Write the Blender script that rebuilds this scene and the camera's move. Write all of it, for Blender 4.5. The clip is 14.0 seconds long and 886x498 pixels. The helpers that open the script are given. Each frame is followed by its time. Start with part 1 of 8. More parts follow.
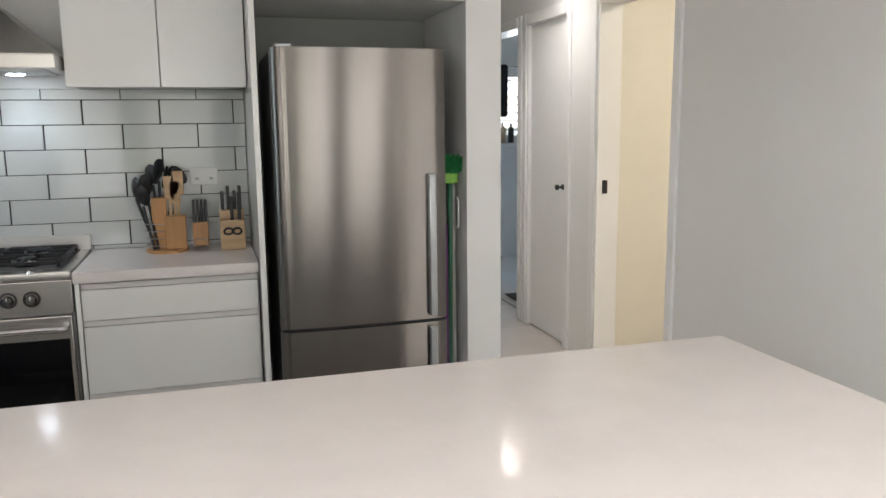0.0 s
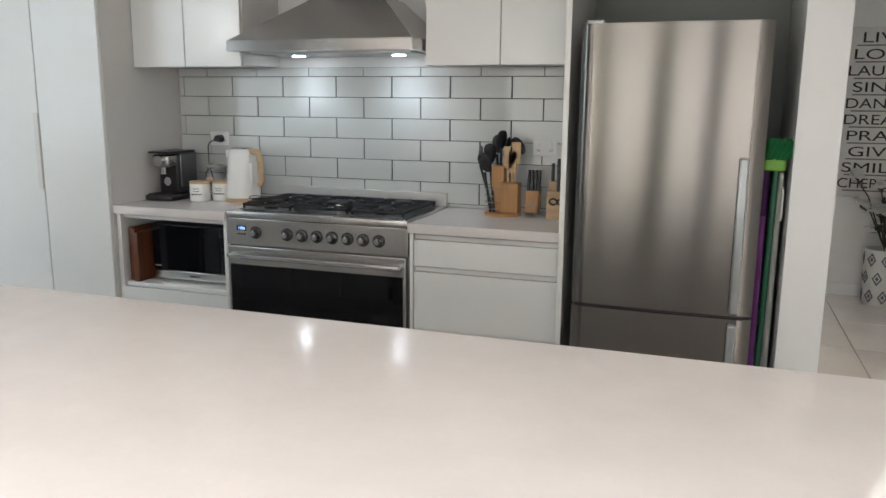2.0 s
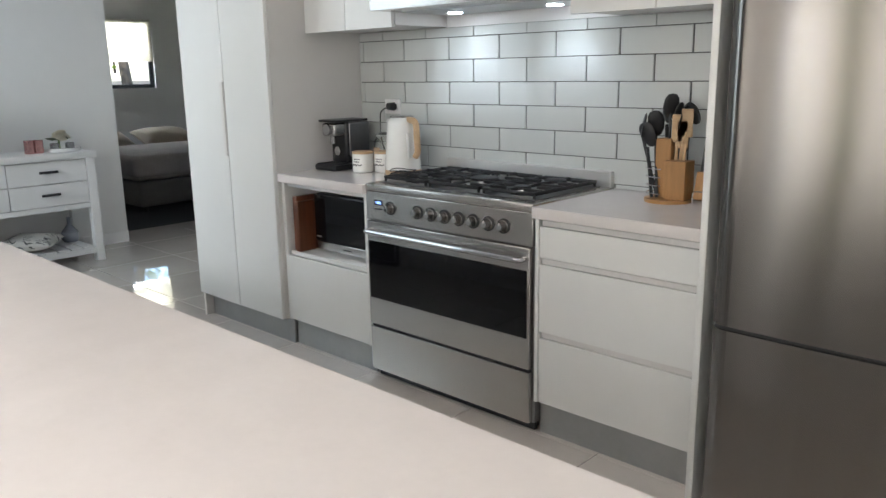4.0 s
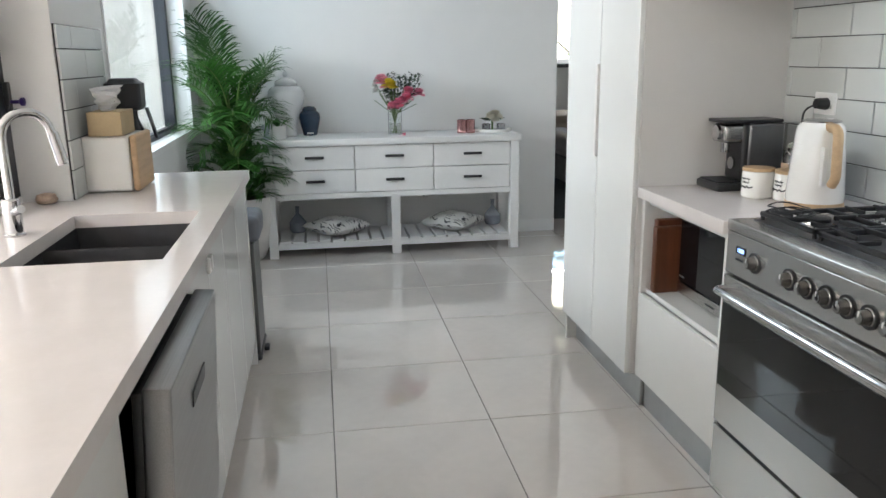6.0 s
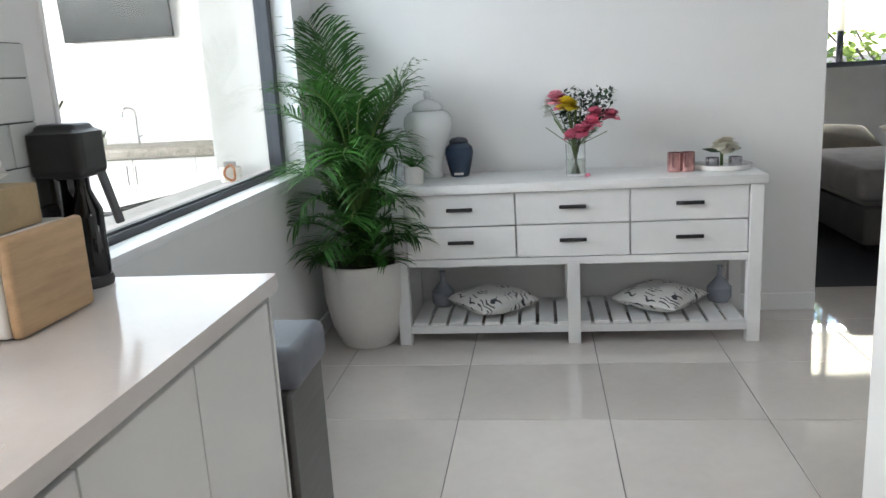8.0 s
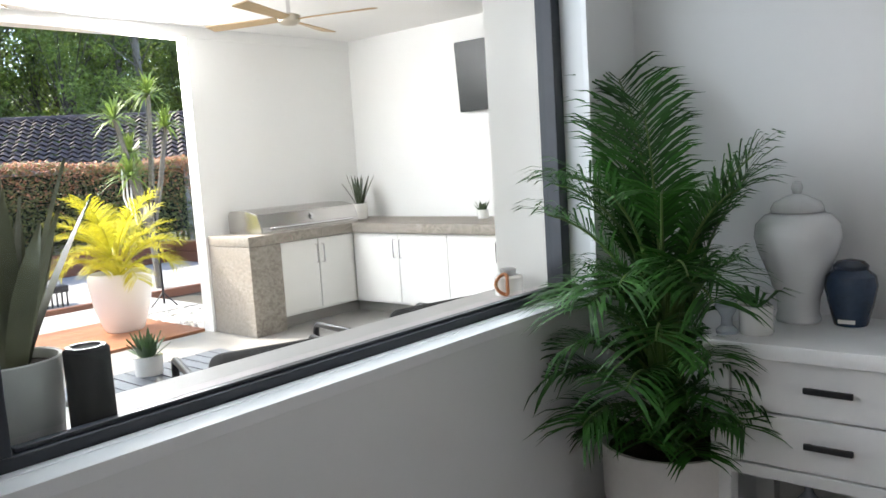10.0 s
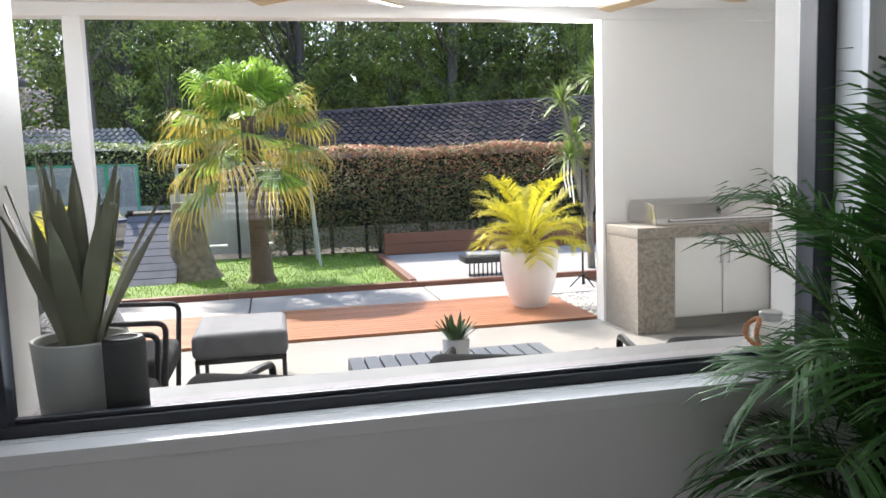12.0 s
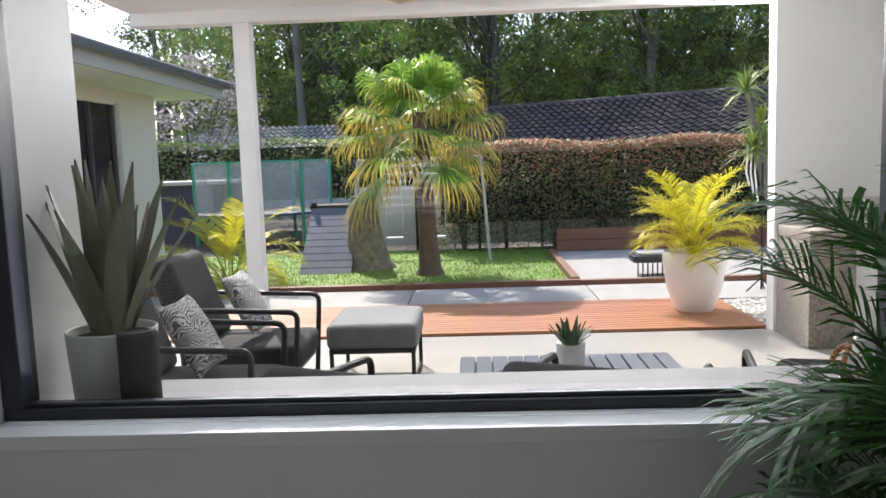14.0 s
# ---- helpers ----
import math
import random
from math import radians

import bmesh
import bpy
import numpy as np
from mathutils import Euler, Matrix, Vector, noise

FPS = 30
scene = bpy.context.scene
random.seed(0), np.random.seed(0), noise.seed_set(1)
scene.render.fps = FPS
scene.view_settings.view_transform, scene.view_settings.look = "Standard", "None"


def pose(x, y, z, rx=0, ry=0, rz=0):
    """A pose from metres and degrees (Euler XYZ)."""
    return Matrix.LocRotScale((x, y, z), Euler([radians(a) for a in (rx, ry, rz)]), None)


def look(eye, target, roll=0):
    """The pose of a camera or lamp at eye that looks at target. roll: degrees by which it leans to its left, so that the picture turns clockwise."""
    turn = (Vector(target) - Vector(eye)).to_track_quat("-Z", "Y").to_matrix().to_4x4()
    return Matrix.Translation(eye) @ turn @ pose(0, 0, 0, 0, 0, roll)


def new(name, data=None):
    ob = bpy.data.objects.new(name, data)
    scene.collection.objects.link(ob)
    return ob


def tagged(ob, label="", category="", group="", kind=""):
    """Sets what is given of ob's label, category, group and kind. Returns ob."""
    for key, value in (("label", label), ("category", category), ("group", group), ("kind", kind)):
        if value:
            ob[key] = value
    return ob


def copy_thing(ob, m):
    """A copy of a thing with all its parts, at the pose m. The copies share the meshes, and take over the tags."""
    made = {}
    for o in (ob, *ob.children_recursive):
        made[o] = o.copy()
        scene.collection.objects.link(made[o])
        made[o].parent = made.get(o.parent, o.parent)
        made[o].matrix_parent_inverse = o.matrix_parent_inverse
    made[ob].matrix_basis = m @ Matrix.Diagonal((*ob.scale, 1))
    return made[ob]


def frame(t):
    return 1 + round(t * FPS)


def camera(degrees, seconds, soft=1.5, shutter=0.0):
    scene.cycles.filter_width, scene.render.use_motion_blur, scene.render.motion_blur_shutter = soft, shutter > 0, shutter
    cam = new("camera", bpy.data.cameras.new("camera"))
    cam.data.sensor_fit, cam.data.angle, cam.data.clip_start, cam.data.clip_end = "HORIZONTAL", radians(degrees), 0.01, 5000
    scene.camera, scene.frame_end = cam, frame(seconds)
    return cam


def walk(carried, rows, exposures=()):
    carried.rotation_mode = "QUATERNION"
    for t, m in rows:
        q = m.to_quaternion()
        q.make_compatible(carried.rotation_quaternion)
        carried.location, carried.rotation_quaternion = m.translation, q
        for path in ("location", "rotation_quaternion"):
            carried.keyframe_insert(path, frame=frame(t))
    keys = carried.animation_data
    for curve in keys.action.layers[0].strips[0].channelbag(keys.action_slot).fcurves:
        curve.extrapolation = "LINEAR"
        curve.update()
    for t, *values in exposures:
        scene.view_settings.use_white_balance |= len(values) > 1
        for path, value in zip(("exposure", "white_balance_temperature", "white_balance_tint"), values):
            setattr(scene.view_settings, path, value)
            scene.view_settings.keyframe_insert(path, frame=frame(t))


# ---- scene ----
cam = camera(59.3, 14.0)
METRES, EYE, TILT, LEAN, TURN = 7.70, 1.407, 0.0, 0.0, -16.5
ROWS = [
    (0.0, 0.0, 0.0, 0.0, -0.1, -9.27, 0.62),
    (0.5, 0.0183, 0.007, -0.0003, 12.41, -9.22, 0.48),
    (1.0, 0.0373, 0.0067, -0.0009, 21.86, -9.42, -0.12),
    (1.5, 0.0607, 0.0089, 0.0001, 28.2, -10.63, -0.93),
    (2.0, 0.0885, 0.0212, -0.0003, 35.41, -10.87, -0.46),
    (4.5, 0.0988, 0.1784, -0.0054, 71.46, -13.51, 0.2),
    (5.0, 0.0732, 0.2156, -0.007, 82.74, -13.64, 0.6),
    (5.5, 0.0463, 0.2428, -0.0045, 92.03, -13.56, 0.49),
    (6.0, 0.0141, 0.2559, -0.0056, 97.56, -13.92, 0.73),
    (6.5, -0.0344, 0.258, -0.0067, 100.8, -13.21, 1.69),
    (7.0, -0.0906, 0.2598, -0.0037, 103.89, -12.95, 2.37),
    (9.5, -0.3468, 0.2147, -0.0014, 136.42, -9.0, 4.11),
    (10.0, -0.3929, 0.2078, 0.0008, 147.04, -6.56, 3.61),
    (10.5, -0.4344, 0.2064, 0.0022, 158.31, -6.0, 2.61),
    (11.0, -0.4712, 0.1981, 0.0001, 166.22, -6.09, 2.67),
    (11.5, -0.5049, 0.1955, 0.0016, 176.33, -5.96, 1.94),
    (12.0, -0.5314, 0.1939, 0.0039, 184.06, -6.33, 1.83),
    (12.5, -0.5497, 0.1806, 0.0022, 188.71, -5.8, 1.87),
    (13.0, -0.5723, 0.1694, 0.0033, 195.79, -5.48, 1.77),
    (13.5, -0.5888, 0.1666, 0.005, 201.42, -6.19, 1.64),
    (14.0, -0.5861, 0.1685, 0.0041, 198.83, -6.33, 1.97),
]
poses = [(t, pose(0, 0, EYE, TILT, LEAN, TURN) @ pose(METRES * x, METRES * y, METRES * z, 90 + pitch, roll, yaw)) for t, x, y, z, yaw, pitch, roll in ROWS]
poses += [
    (2.2, look((0.795, -0.015, 1.407), (0.099, 1.818, 1.015), 0.1)),
    (4.3, look((1.150, 0.989, 1.358), (-0.343, 2.238, 0.901), -0.5)),
    (7.2, look((-0.282, 2.137, 1.356), (-2.231, 2.155, 0.909), -2.6)),
]
walk(cam, sorted(poses, key=lambda r: r[0]),
     [(0, 2.03, 6500, 10), (2.0, 2.08, 6500, 10), (4.4, 2.42, 6450, 10), (5.5, 2.65, 6500, 10), (7.2, 2.8, 6550, 11), (9.3, 2.72, 6700, 14),
      (10.0, 2.25, 6700, 15), (11.0, 1.95, 6700, 17), (12.5, 1.72, 6700, 18), (14.0, 1.5, 6700, 18)])

# ---- world, sun, lamps ----
world = bpy.data.worlds.new("world")
scene.world = world
world.use_nodes = True
wn = world.node_tree.nodes
sky = wn.new("ShaderNodeTexSky")
sky.sky_type = "NISHITA"
sky.sun_disc = False
sky.sun_elevation = radians(44)
sky.sun_rotation = math.atan2(0.38, -0.92)
wn["Background"].inputs["Strength"].default_value = 0.15
world.node_tree.links.new(sky.outputs["Color"], wn["Background"].inputs["Color"])

sun_data = bpy.data.lights.new("sun", "SUN")
sun_data.energy, sun_data.angle, sun_data.color = 2.9, radians(0.53), (1.0, 0.95, 0.87)
sun = new("sun", sun_data)
sun.matrix_world = look((0, 0, 30), (-0.38 * 0.719, 0.92 * 0.719, 30 - 0.695))


def area_lamp(name, m, sx, sy, watts, color):
    d = bpy.data.lights.new(name, "AREA")
    d.shape, d.size, d.size_y, d.energy, d.color = "RECTANGLE", sx, sy, watts, color
    ob = new(name, d)
    ob.matrix_world = m
    return ob


DAY = (0.90, 0.96, 1.0)
WARM = (1.0, 0.965, 0.92)
# sky light entering at the head of the picture window
area_lamp("picture_window_daylight", look((-3.85, 0.80, 1.62), (-3.92, 3.4, 1.62)), 1.75, 1.25, 4.0, (0.74, 0.87, 1.0))
# area lamp added under the head of the patio opening, boosting its sky light
area_lamp("patio_sky_fill", look((-4.6, -3.7, 2.45), (-5.6, 0.5, 1.3)), 5.5, 0.25, 63, (0.94, 0.97, 1.0))
# daylight in the glazed openings behind the starting point and at the end of the hall
for xx, ww, pw in ((-1.15, 0.6, 2.6), (-0.25, 0.7, 2.9), (0.6, 0.5, 2.1), (1.4, 0.6, 2.6)):
    area_lamp("south_door_daylight", look((xx, -1.42, 1.15), (xx, 3, -0.6)), ww, 2.0, pw, WARM)
area_lamp("hall_window_daylight", look((-3.3, 7.25, 1.25), (-3.6, 2, 0.6)), 0.7, 0.7, 4.5, DAY)
area_lamp("bedroom_window_daylight", look((-9.6, 5.2, 1.85), (-5, 5.2, 1.2)), 1.8, 0.5, 28, DAY)
area_lamp("bathroom_window_daylight", look((2.85, 7.85, 1.6), (2.7, 5.0, 1.0)), 1.0, 0.65, 8, DAY)
area_lamp("side_room_lamp", look((3.0, 2.7, 2.38), (3.0, 3.2, 0)), 0.3, 0.3, 5, (1.0, 0.88, 0.70))


# ---- materials ----
def mat(name, color, rough=0.5, metal=0.0, var=0.08, scale=6.0, bump=0.0, bscale=60.0, tint=None, island=0.0,
        rand=0.0, coat=0.0, spec=0.5, stretch=None, trans=0.0, translucent=0.0, rvar=0.05, aniso=0.0):
    m = bpy.data.materials.new(name)
    m.use_nodes = True
    nt = m.node_tree
    nd, ln = nt.nodes, nt.links
    b = nd["Principled BSDF"]
    b.inputs["Roughness"].default_value = rough
    b.inputs["Metallic"].default_value = metal
    b.inputs["Coat Weight"].default_value = coat
    b.inputs["Coat Roughness"].default_value = 0.02
    b.inputs["Specular IOR Level"].default_value = spec
    b.inputs["Transmission Weight"].default_value = trans
    if aniso:
        b.inputs["Anisotropic"].default_value = aniso
        tg = nd.new("ShaderNodeCombineXYZ")
        tg.inputs["X"].default_value, tg.inputs["Z"].default_value = 0.08, 1.0
        ln.new(tg.outputs[0], b.inputs["Tangent"])
    tc = nd.new("ShaderNodeTexCoord")
    mp = nd.new("ShaderNodeMapping")
    ln.new(tc.outputs["Object"], mp.inputs["Vector"])
    if stretch:
        mp.inputs["Scale"].default_value = stretch
    n1 = nd.new("ShaderNodeTexNoise")
    n1.inputs["Scale"].default_value, n1.inputs["Detail"].default_value = scale, 5
    ln.new(mp.outputs["Vector"], n1.inputs["Vector"])
    n2 = nd.new("ShaderNodeTexNoise")
    n2.inputs["Scale"].default_value, n2.inputs["Detail"].default_value = scale * 7.3, 3
    ln.new(mp.outputs["Vector"], n2.inputs["Vector"])
    add = nd.new("ShaderNodeMath")
    add.operation = "MULTIPLY_ADD"
    add.inputs[1].default_value = 0.4
    ln.new(n2.outputs["Fac"], add.inputs[0])
    ln.new(n1.outputs["Fac"], add.inputs[2])
    ramp = nd.new("ShaderNodeMapRange")
    ramp.inputs["From Min"].default_value, ramp.inputs["From Max"].default_value = 0.45, 0.95
    ln.new(add.outputs[0], ramp.inputs["Value"])
    mix = nd.new("ShaderNodeMix")
    mix.data_type = "RGBA"
    c2 = tint if tint else tuple(max(0, c * (1 - var * 2)) for c in color)
    mix.inputs["A"].default_value = (*color, 1)
    mix.inputs["B"].default_value = (*c2, 1)
    ln.new(ramp.outputs["Result"], mix.inputs["Factor"])
    out = mix.outputs["Result"]
    if island or rand:
        hs = nd.new("ShaderNodeHueSaturation")
        src = nd.new("ShaderNodeNewGeometry").outputs["Random Per Island"] if island else nd.new("ShaderNodeObjectInfo").outputs["Random"]
        mr = nd.new("ShaderNodeMapRange")
        amount = island or rand
        mr.inputs["To Min"].default_value, mr.inputs["To Max"].default_value = 1 - amount, 1 + amount
        ln.new(src, mr.inputs["Value"])
        ln.new(mr.outputs["Result"], hs.inputs["Value"])
        ln.new(out, hs.inputs["Color"])
        out = hs.outputs["Color"]
    ln.new(out, b.inputs["Base Color"])
    if rvar:
        rr = nd.new("ShaderNodeMapRange")
        rr.inputs["To Min"].default_value, rr.inputs["To Max"].default_value = max(0.02, rough - rvar), min(1, rough + rvar)
        ln.new(n1.outputs["Fac"], rr.inputs["Value"])
        ln.new(rr.outputs["Result"], b.inputs["Roughness"])
    if bump:
        n3 = nd.new("ShaderNodeTexNoise")
        n3.inputs["Scale"].default_value, n3.inputs["Detail"].default_value = bscale, 4
        ln.new(mp.outputs["Vector"], n3.inputs["Vector"])
        bp = nd.new("ShaderNodeBump")
        bp.inputs["Strength"].default_value, bp.inputs["Distance"].default_value = bump, 0.01
        ln.new(n3.outputs["Fac"], bp.inputs["Height"])
        ln.new(bp.outputs["Normal"], b.inputs["Normal"])
    if translucent:
        tr = nd.new("ShaderNodeBsdfTranslucent")
        ln.new(out, tr.inputs["Color"])
        mx = nd.new("ShaderNodeMixShader")
        mx.inputs["Fac"].default_value = translucent
        ln.new(b.outputs["BSDF"], mx.inputs[1])
        ln.new(tr.outputs["BSDF"], mx.inputs[2])
        ln.new(mx.outputs["Shader"], nd["Material Output"].inputs["Surface"])
    return m


def glow(name, color, strength):
    m = bpy.data.materials.new(name)
    m.use_nodes = True
    b = m.node_tree.nodes["Principled BSDF"]
    b.inputs["Base Color"].default_value = (*color, 1)
    b.inputs["Emission Color"].default_value = (*color, 1)
    b.inputs["Emission Strength"].default_value = strength
    return m


def pane_material(name, tint, gloss):
    """A thin pane: light goes straight through, the gloss follows Fresnel."""
    m = bpy.data.materials.new(name)
    m.use_nodes = True
    nd, ln = m.node_tree.nodes, m.node_tree.links
    nd.remove(nd["Principled BSDF"])
    tr = nd.new("ShaderNodeBsdfTransparent")
    tr.inputs["Color"].default_value = (*tint, 1)
    gl = nd.new("ShaderNodeBsdfGlossy")
    gl.inputs["Roughness"].default_value = 0.01
    lw = nd.new("ShaderNodeLayerWeight")
    lw.inputs["Blend"].default_value = 0.5
    pw = nd.new("ShaderNodeMath")
    pw.operation = "POWER"
    pw.inputs[1].default_value = 4.0
    ln.new(lw.outputs["Facing"], pw.inputs[0])
    fr = nd.new("ShaderNodeMath")
    fr.operation = "MULTIPLY_ADD"
    fr.inputs[1].default_value, fr.inputs[2].default_value = 0.5, gloss
    ln.new(pw.outputs[0], fr.inputs[0])
    mx = nd.new("ShaderNodeMixShader")
    ln.new(fr.outputs[0], mx.inputs["Fac"])
    ln.new(tr.outputs["BSDF"], mx.inputs[1])
    ln.new(gl.outputs["BSDF"], mx.inputs[2])
    ln.new(mx.outputs["Shader"], nd["Material Output"].inputs["Surface"])
    return m


M_WALL = mat("wall_paint", (0.80, 0.80, 0.79), 0.45, var=0.02, scale=1.2, bump=0.06, bscale=160)
M_CEIL = mat("ceiling_paint", (0.84, 0.84, 0.83), 0.8, var=0.02, scale=1.0, bump=0.05, bscale=140)
M_CREAM = mat("cream_paint", (0.78, 0.755, 0.69), 0.5, var=0.03, scale=1.4, bump=0.05, bscale=150)
M_TRIM = mat("gloss_trim", (0.84, 0.84, 0.84), 0.3, var=0.02, scale=3)
M_CAB = mat("cabinet_white", (0.80, 0.80, 0.78), 0.16, var=0.015, scale=2, bump=0.001, bscale=5, rvar=0.03)
M_SATIN = mat("satin_white_panel", (0.69, 0.67, 0.65), 0.35, var=0.02, scale=2)
M_STONE = mat("benchtop_stone", (0.74, 0.695, 0.675), 0.13, spec=0.13, var=0.03, scale=9, bump=0.004, bscale=300, rvar=0.03)
M_GROUT = mat("dark_grout", (0.035, 0.035, 0.035), 0.9, var=0.1, scale=30)
M_FGROUT = mat("floor_grout", (0.20, 0.185, 0.17), 0.9, var=0.1, scale=30)
M_TILE = mat("gloss_wall_tile", (0.58, 0.60, 0.585), 0.07, var=0.015, scale=4, bump=0.015, bscale=9, rand=0.025, rvar=0.02)
M_FLOOR = mat("porcelain_floor_tile", (0.75, 0.69, 0.64), 0.03, spec=1.0, coat=0.8, var=0.05, scale=3.2, bump=0.003, bscale=5, rand=0.03, rvar=0.02)
M_STEEL = mat("brushed_steel", (0.25, 0.233, 0.217), 0.21, 1.0, var=0.03, scale=3, stretch=(14, 14, 0.25), rvar=0.0, aniso=0.95)
M_STEELH = mat("brushed_steel_across", (0.55, 0.53, 0.51), 0.27, 1.0, var=0.02, scale=3, stretch=(0.6, 8, 8), rvar=0.0, aniso=0.7)
M_CHROME = mat("chrome", (0.62, 0.62, 0.63), 0.07, 1.0, var=0.01, rvar=0.02)
M_KICK = mat("aluminium_kickboard", (0.45, 0.46, 0.46), 0.4, 0.7, var=0.05, scale=8)
M_BLACK = mat("black_plastic", (0.018, 0.018, 0.02), 0.35, var=0.1, scale=20)
M_FRAME = mat("black_window_frame", (0.022, 0.026, 0.035), 0.38, var=0.08, scale=20)
M_IRON = mat("cast_iron", (0.022, 0.022, 0.024), 0.55, 0.2, var=0.1, scale=30, bump=0.1, bscale=200)
M_OVEN = mat("oven_glass", (0.004, 0.004, 0.005), 0.04, var=0.0, rvar=0.01)
M_SINK = mat("dark_sink", (0.055, 0.055, 0.06), 0.4, 0.5, var=0.08, scale=20)
M_WOOD = mat("bamboo", (0.52, 0.27, 0.10), 0.45, var=0.16, scale=3, bump=0.05, bscale=50, stretch=(14, 14, 1.2))
M_PALE = mat("pale_wood", (0.62, 0.42, 0.24), 0.5, var=0.14, scale=3, bump=0.05, bscale=50, stretch=(1.2, 14, 14))
M_BOARD = mat("dark_chopping_board", (0.17, 0.055, 0.022), 0.4, var=0.25, scale=3, bump=0.05, bscale=50, stretch=(14, 14, 1.0))
M_WHITE = mat("white_ceramic", (0.82, 0.81, 0.78), 0.15, var=0.02, scale=8)
M_PLASTIC = mat("white_plastic", (0.80, 0.80, 0.79), 0.3, var=0.02, scale=8)
M_PAINTW = mat("white_painted_timber", (0.80, 0.80, 0.79), 0.42, var=0.03, scale=5, bump=0.05, bscale=60, stretch=(1, 1, 1))
M_POT = mat("white_planter", (0.74, 0.71, 0.68), 0.6, var=0.05, scale=7, bump=0.15, bscale=60)
M_SOIL = mat("potting_soil", (0.035, 0.022, 0.014), 0.95, var=0.3, scale=30, bump=0.6, bscale=80)
M_FROND = mat("palm_leaf", (0.032, 0.135, 0.014), 0.58, var=0.2, scale=3, island=0.45, translucent=0.18)
M_STEM = mat("palm_stem", (0.12, 0.20, 0.05), 0.5, var=0.2, scale=10)
M_CARPET = mat("dark_carpet", (0.035, 0.038, 0.045), 0.95, var=0.2, scale=40, bump=0.5, bscale=300)
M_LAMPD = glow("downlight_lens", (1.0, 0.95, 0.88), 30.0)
M_HOODL = glow("hood_lamp_lens", (0.80, 0.90, 1.0), 12.0)
M_PANE = pane_material("window_pane", (0.96, 0.98, 0.97), 0.018)


# ---- builders ----
class Geo:
    """A light mesh builder for many small faces."""

    def __init__(self):
        self.v, self.f = [], []

    def add(self, verts, faces):
        n = len(self.v)
        self.v += [tuple(p) for p in verts]
        self.f += [tuple(i + n for i in f) for f in faces]


def link(name, geo, material, parent=None, smooth=False):
    me = bpy.data.meshes.new(name)
    if isinstance(geo, Geo):
        me.from_pydata(geo.v, [], geo.f)
    else:
        bmesh.ops.recalc_face_normals(geo, faces=geo.faces)
        geo.to_mesh(me)
        geo.free()
    if smooth:
        whole = sum(p.area for p in me.polygons)
        for p in me.polygons:
            p.use_smooth = True
        me.set_sharp_from_angle(angle=radians(38))
        for p in me.polygons:
            if p.area > 0.055 * whole:
                p.use_smooth = False
    me.materials.append(material)
    ob = new(name, me)
    ob.parent = parent
    return ob


def part(name, geo, material, parent, label="", smooth=True):
    return tagged(link(name, geo, material, parent, smooth), label)


def thing(name, m, label, category, group="", kind=""):
    ob = new(name)
    ob.matrix_basis = m
    return tagged(ob, label, category, group, kind)


def structure(name, geo, material, label, category="", smooth=False):
    return tagged(link(name, geo, material, None, smooth), label, category, "", "structure")


def piece(mesh, name, m, parent):
    ob = new(name, mesh)
    ob.parent = parent
    ob.matrix_basis = m
    return ob


def B():
    return bmesh.new()


def bx(bm, x0, x1, y0, y1, z0, z1, bev=0.0, seg=2, m=None):
    r = bmesh.ops.create_cube(bm, size=1.0)
    vs = r["verts"]
    bmesh.ops.transform(bm, matrix=Matrix.Translation(((x0 + x1) / 2, (y0 + y1) / 2, (z0 + z1) / 2)) @ Matrix.Diagonal((x1 - x0, y1 - y0, z1 - z0, 1)), verts=vs)
    if m:
        bmesh.ops.transform(bm, matrix=m, verts=vs)
    if bev:
        es = list({e for v in vs for e in v.link_edges})
        bmesh.ops.bevel(bm, geom=es, offset=bev, segments=seg, profile=0.5, affect="EDGES")
    return bm


def box(x0, x1, y0, y1, z0, z1, bev=0.0, seg=2):
    return bx(B(), x0, x1, y0, y1, z0, z1, bev, seg)


def lathe(bm, profile, seg=32, at=(0, 0, 0), m=None):
    rings = []
    for r, z in profile:
        if r < 1e-5:
            p = Vector((0, 0, z))
            rings.append([bm.verts.new((m @ p if m else p) + Vector(at))])
        else:
            ring = []
            for i in range(seg):
                a = 2 * math.pi * i / seg
                p = Vector((r * math.cos(a), r * math.sin(a), z))
                ring.append(bm.verts.new((m @ p if m else p) + Vector(at)))
            rings.append(ring)
    for a, b in zip(rings, rings[1:]):
        for i in range(seg):
            j = (i + 1) % seg
            if len(a) == 1 and len(b) == 1:
                continue
            if len(a) == 1:
                bm.faces.new((a[0], b[i], b[j]))
            elif len(b) == 1:
                bm.faces.new((a[i], a[j], b[0]))
            else:
                bm.faces.new((a[i], a[j], b[j], b[i]))
    return bm


def rod(bm, a, b, r, seg=12, r2=None):
    a, b = Vector(a), Vector(b)
    d = b - a
    m = d.to_track_quat("Z", "Y").to_matrix()
    return lathe(bm, [(0, 0), (r, 0), (r if r2 is None else r2, d.length), (0, d.length)], seg, a, m)


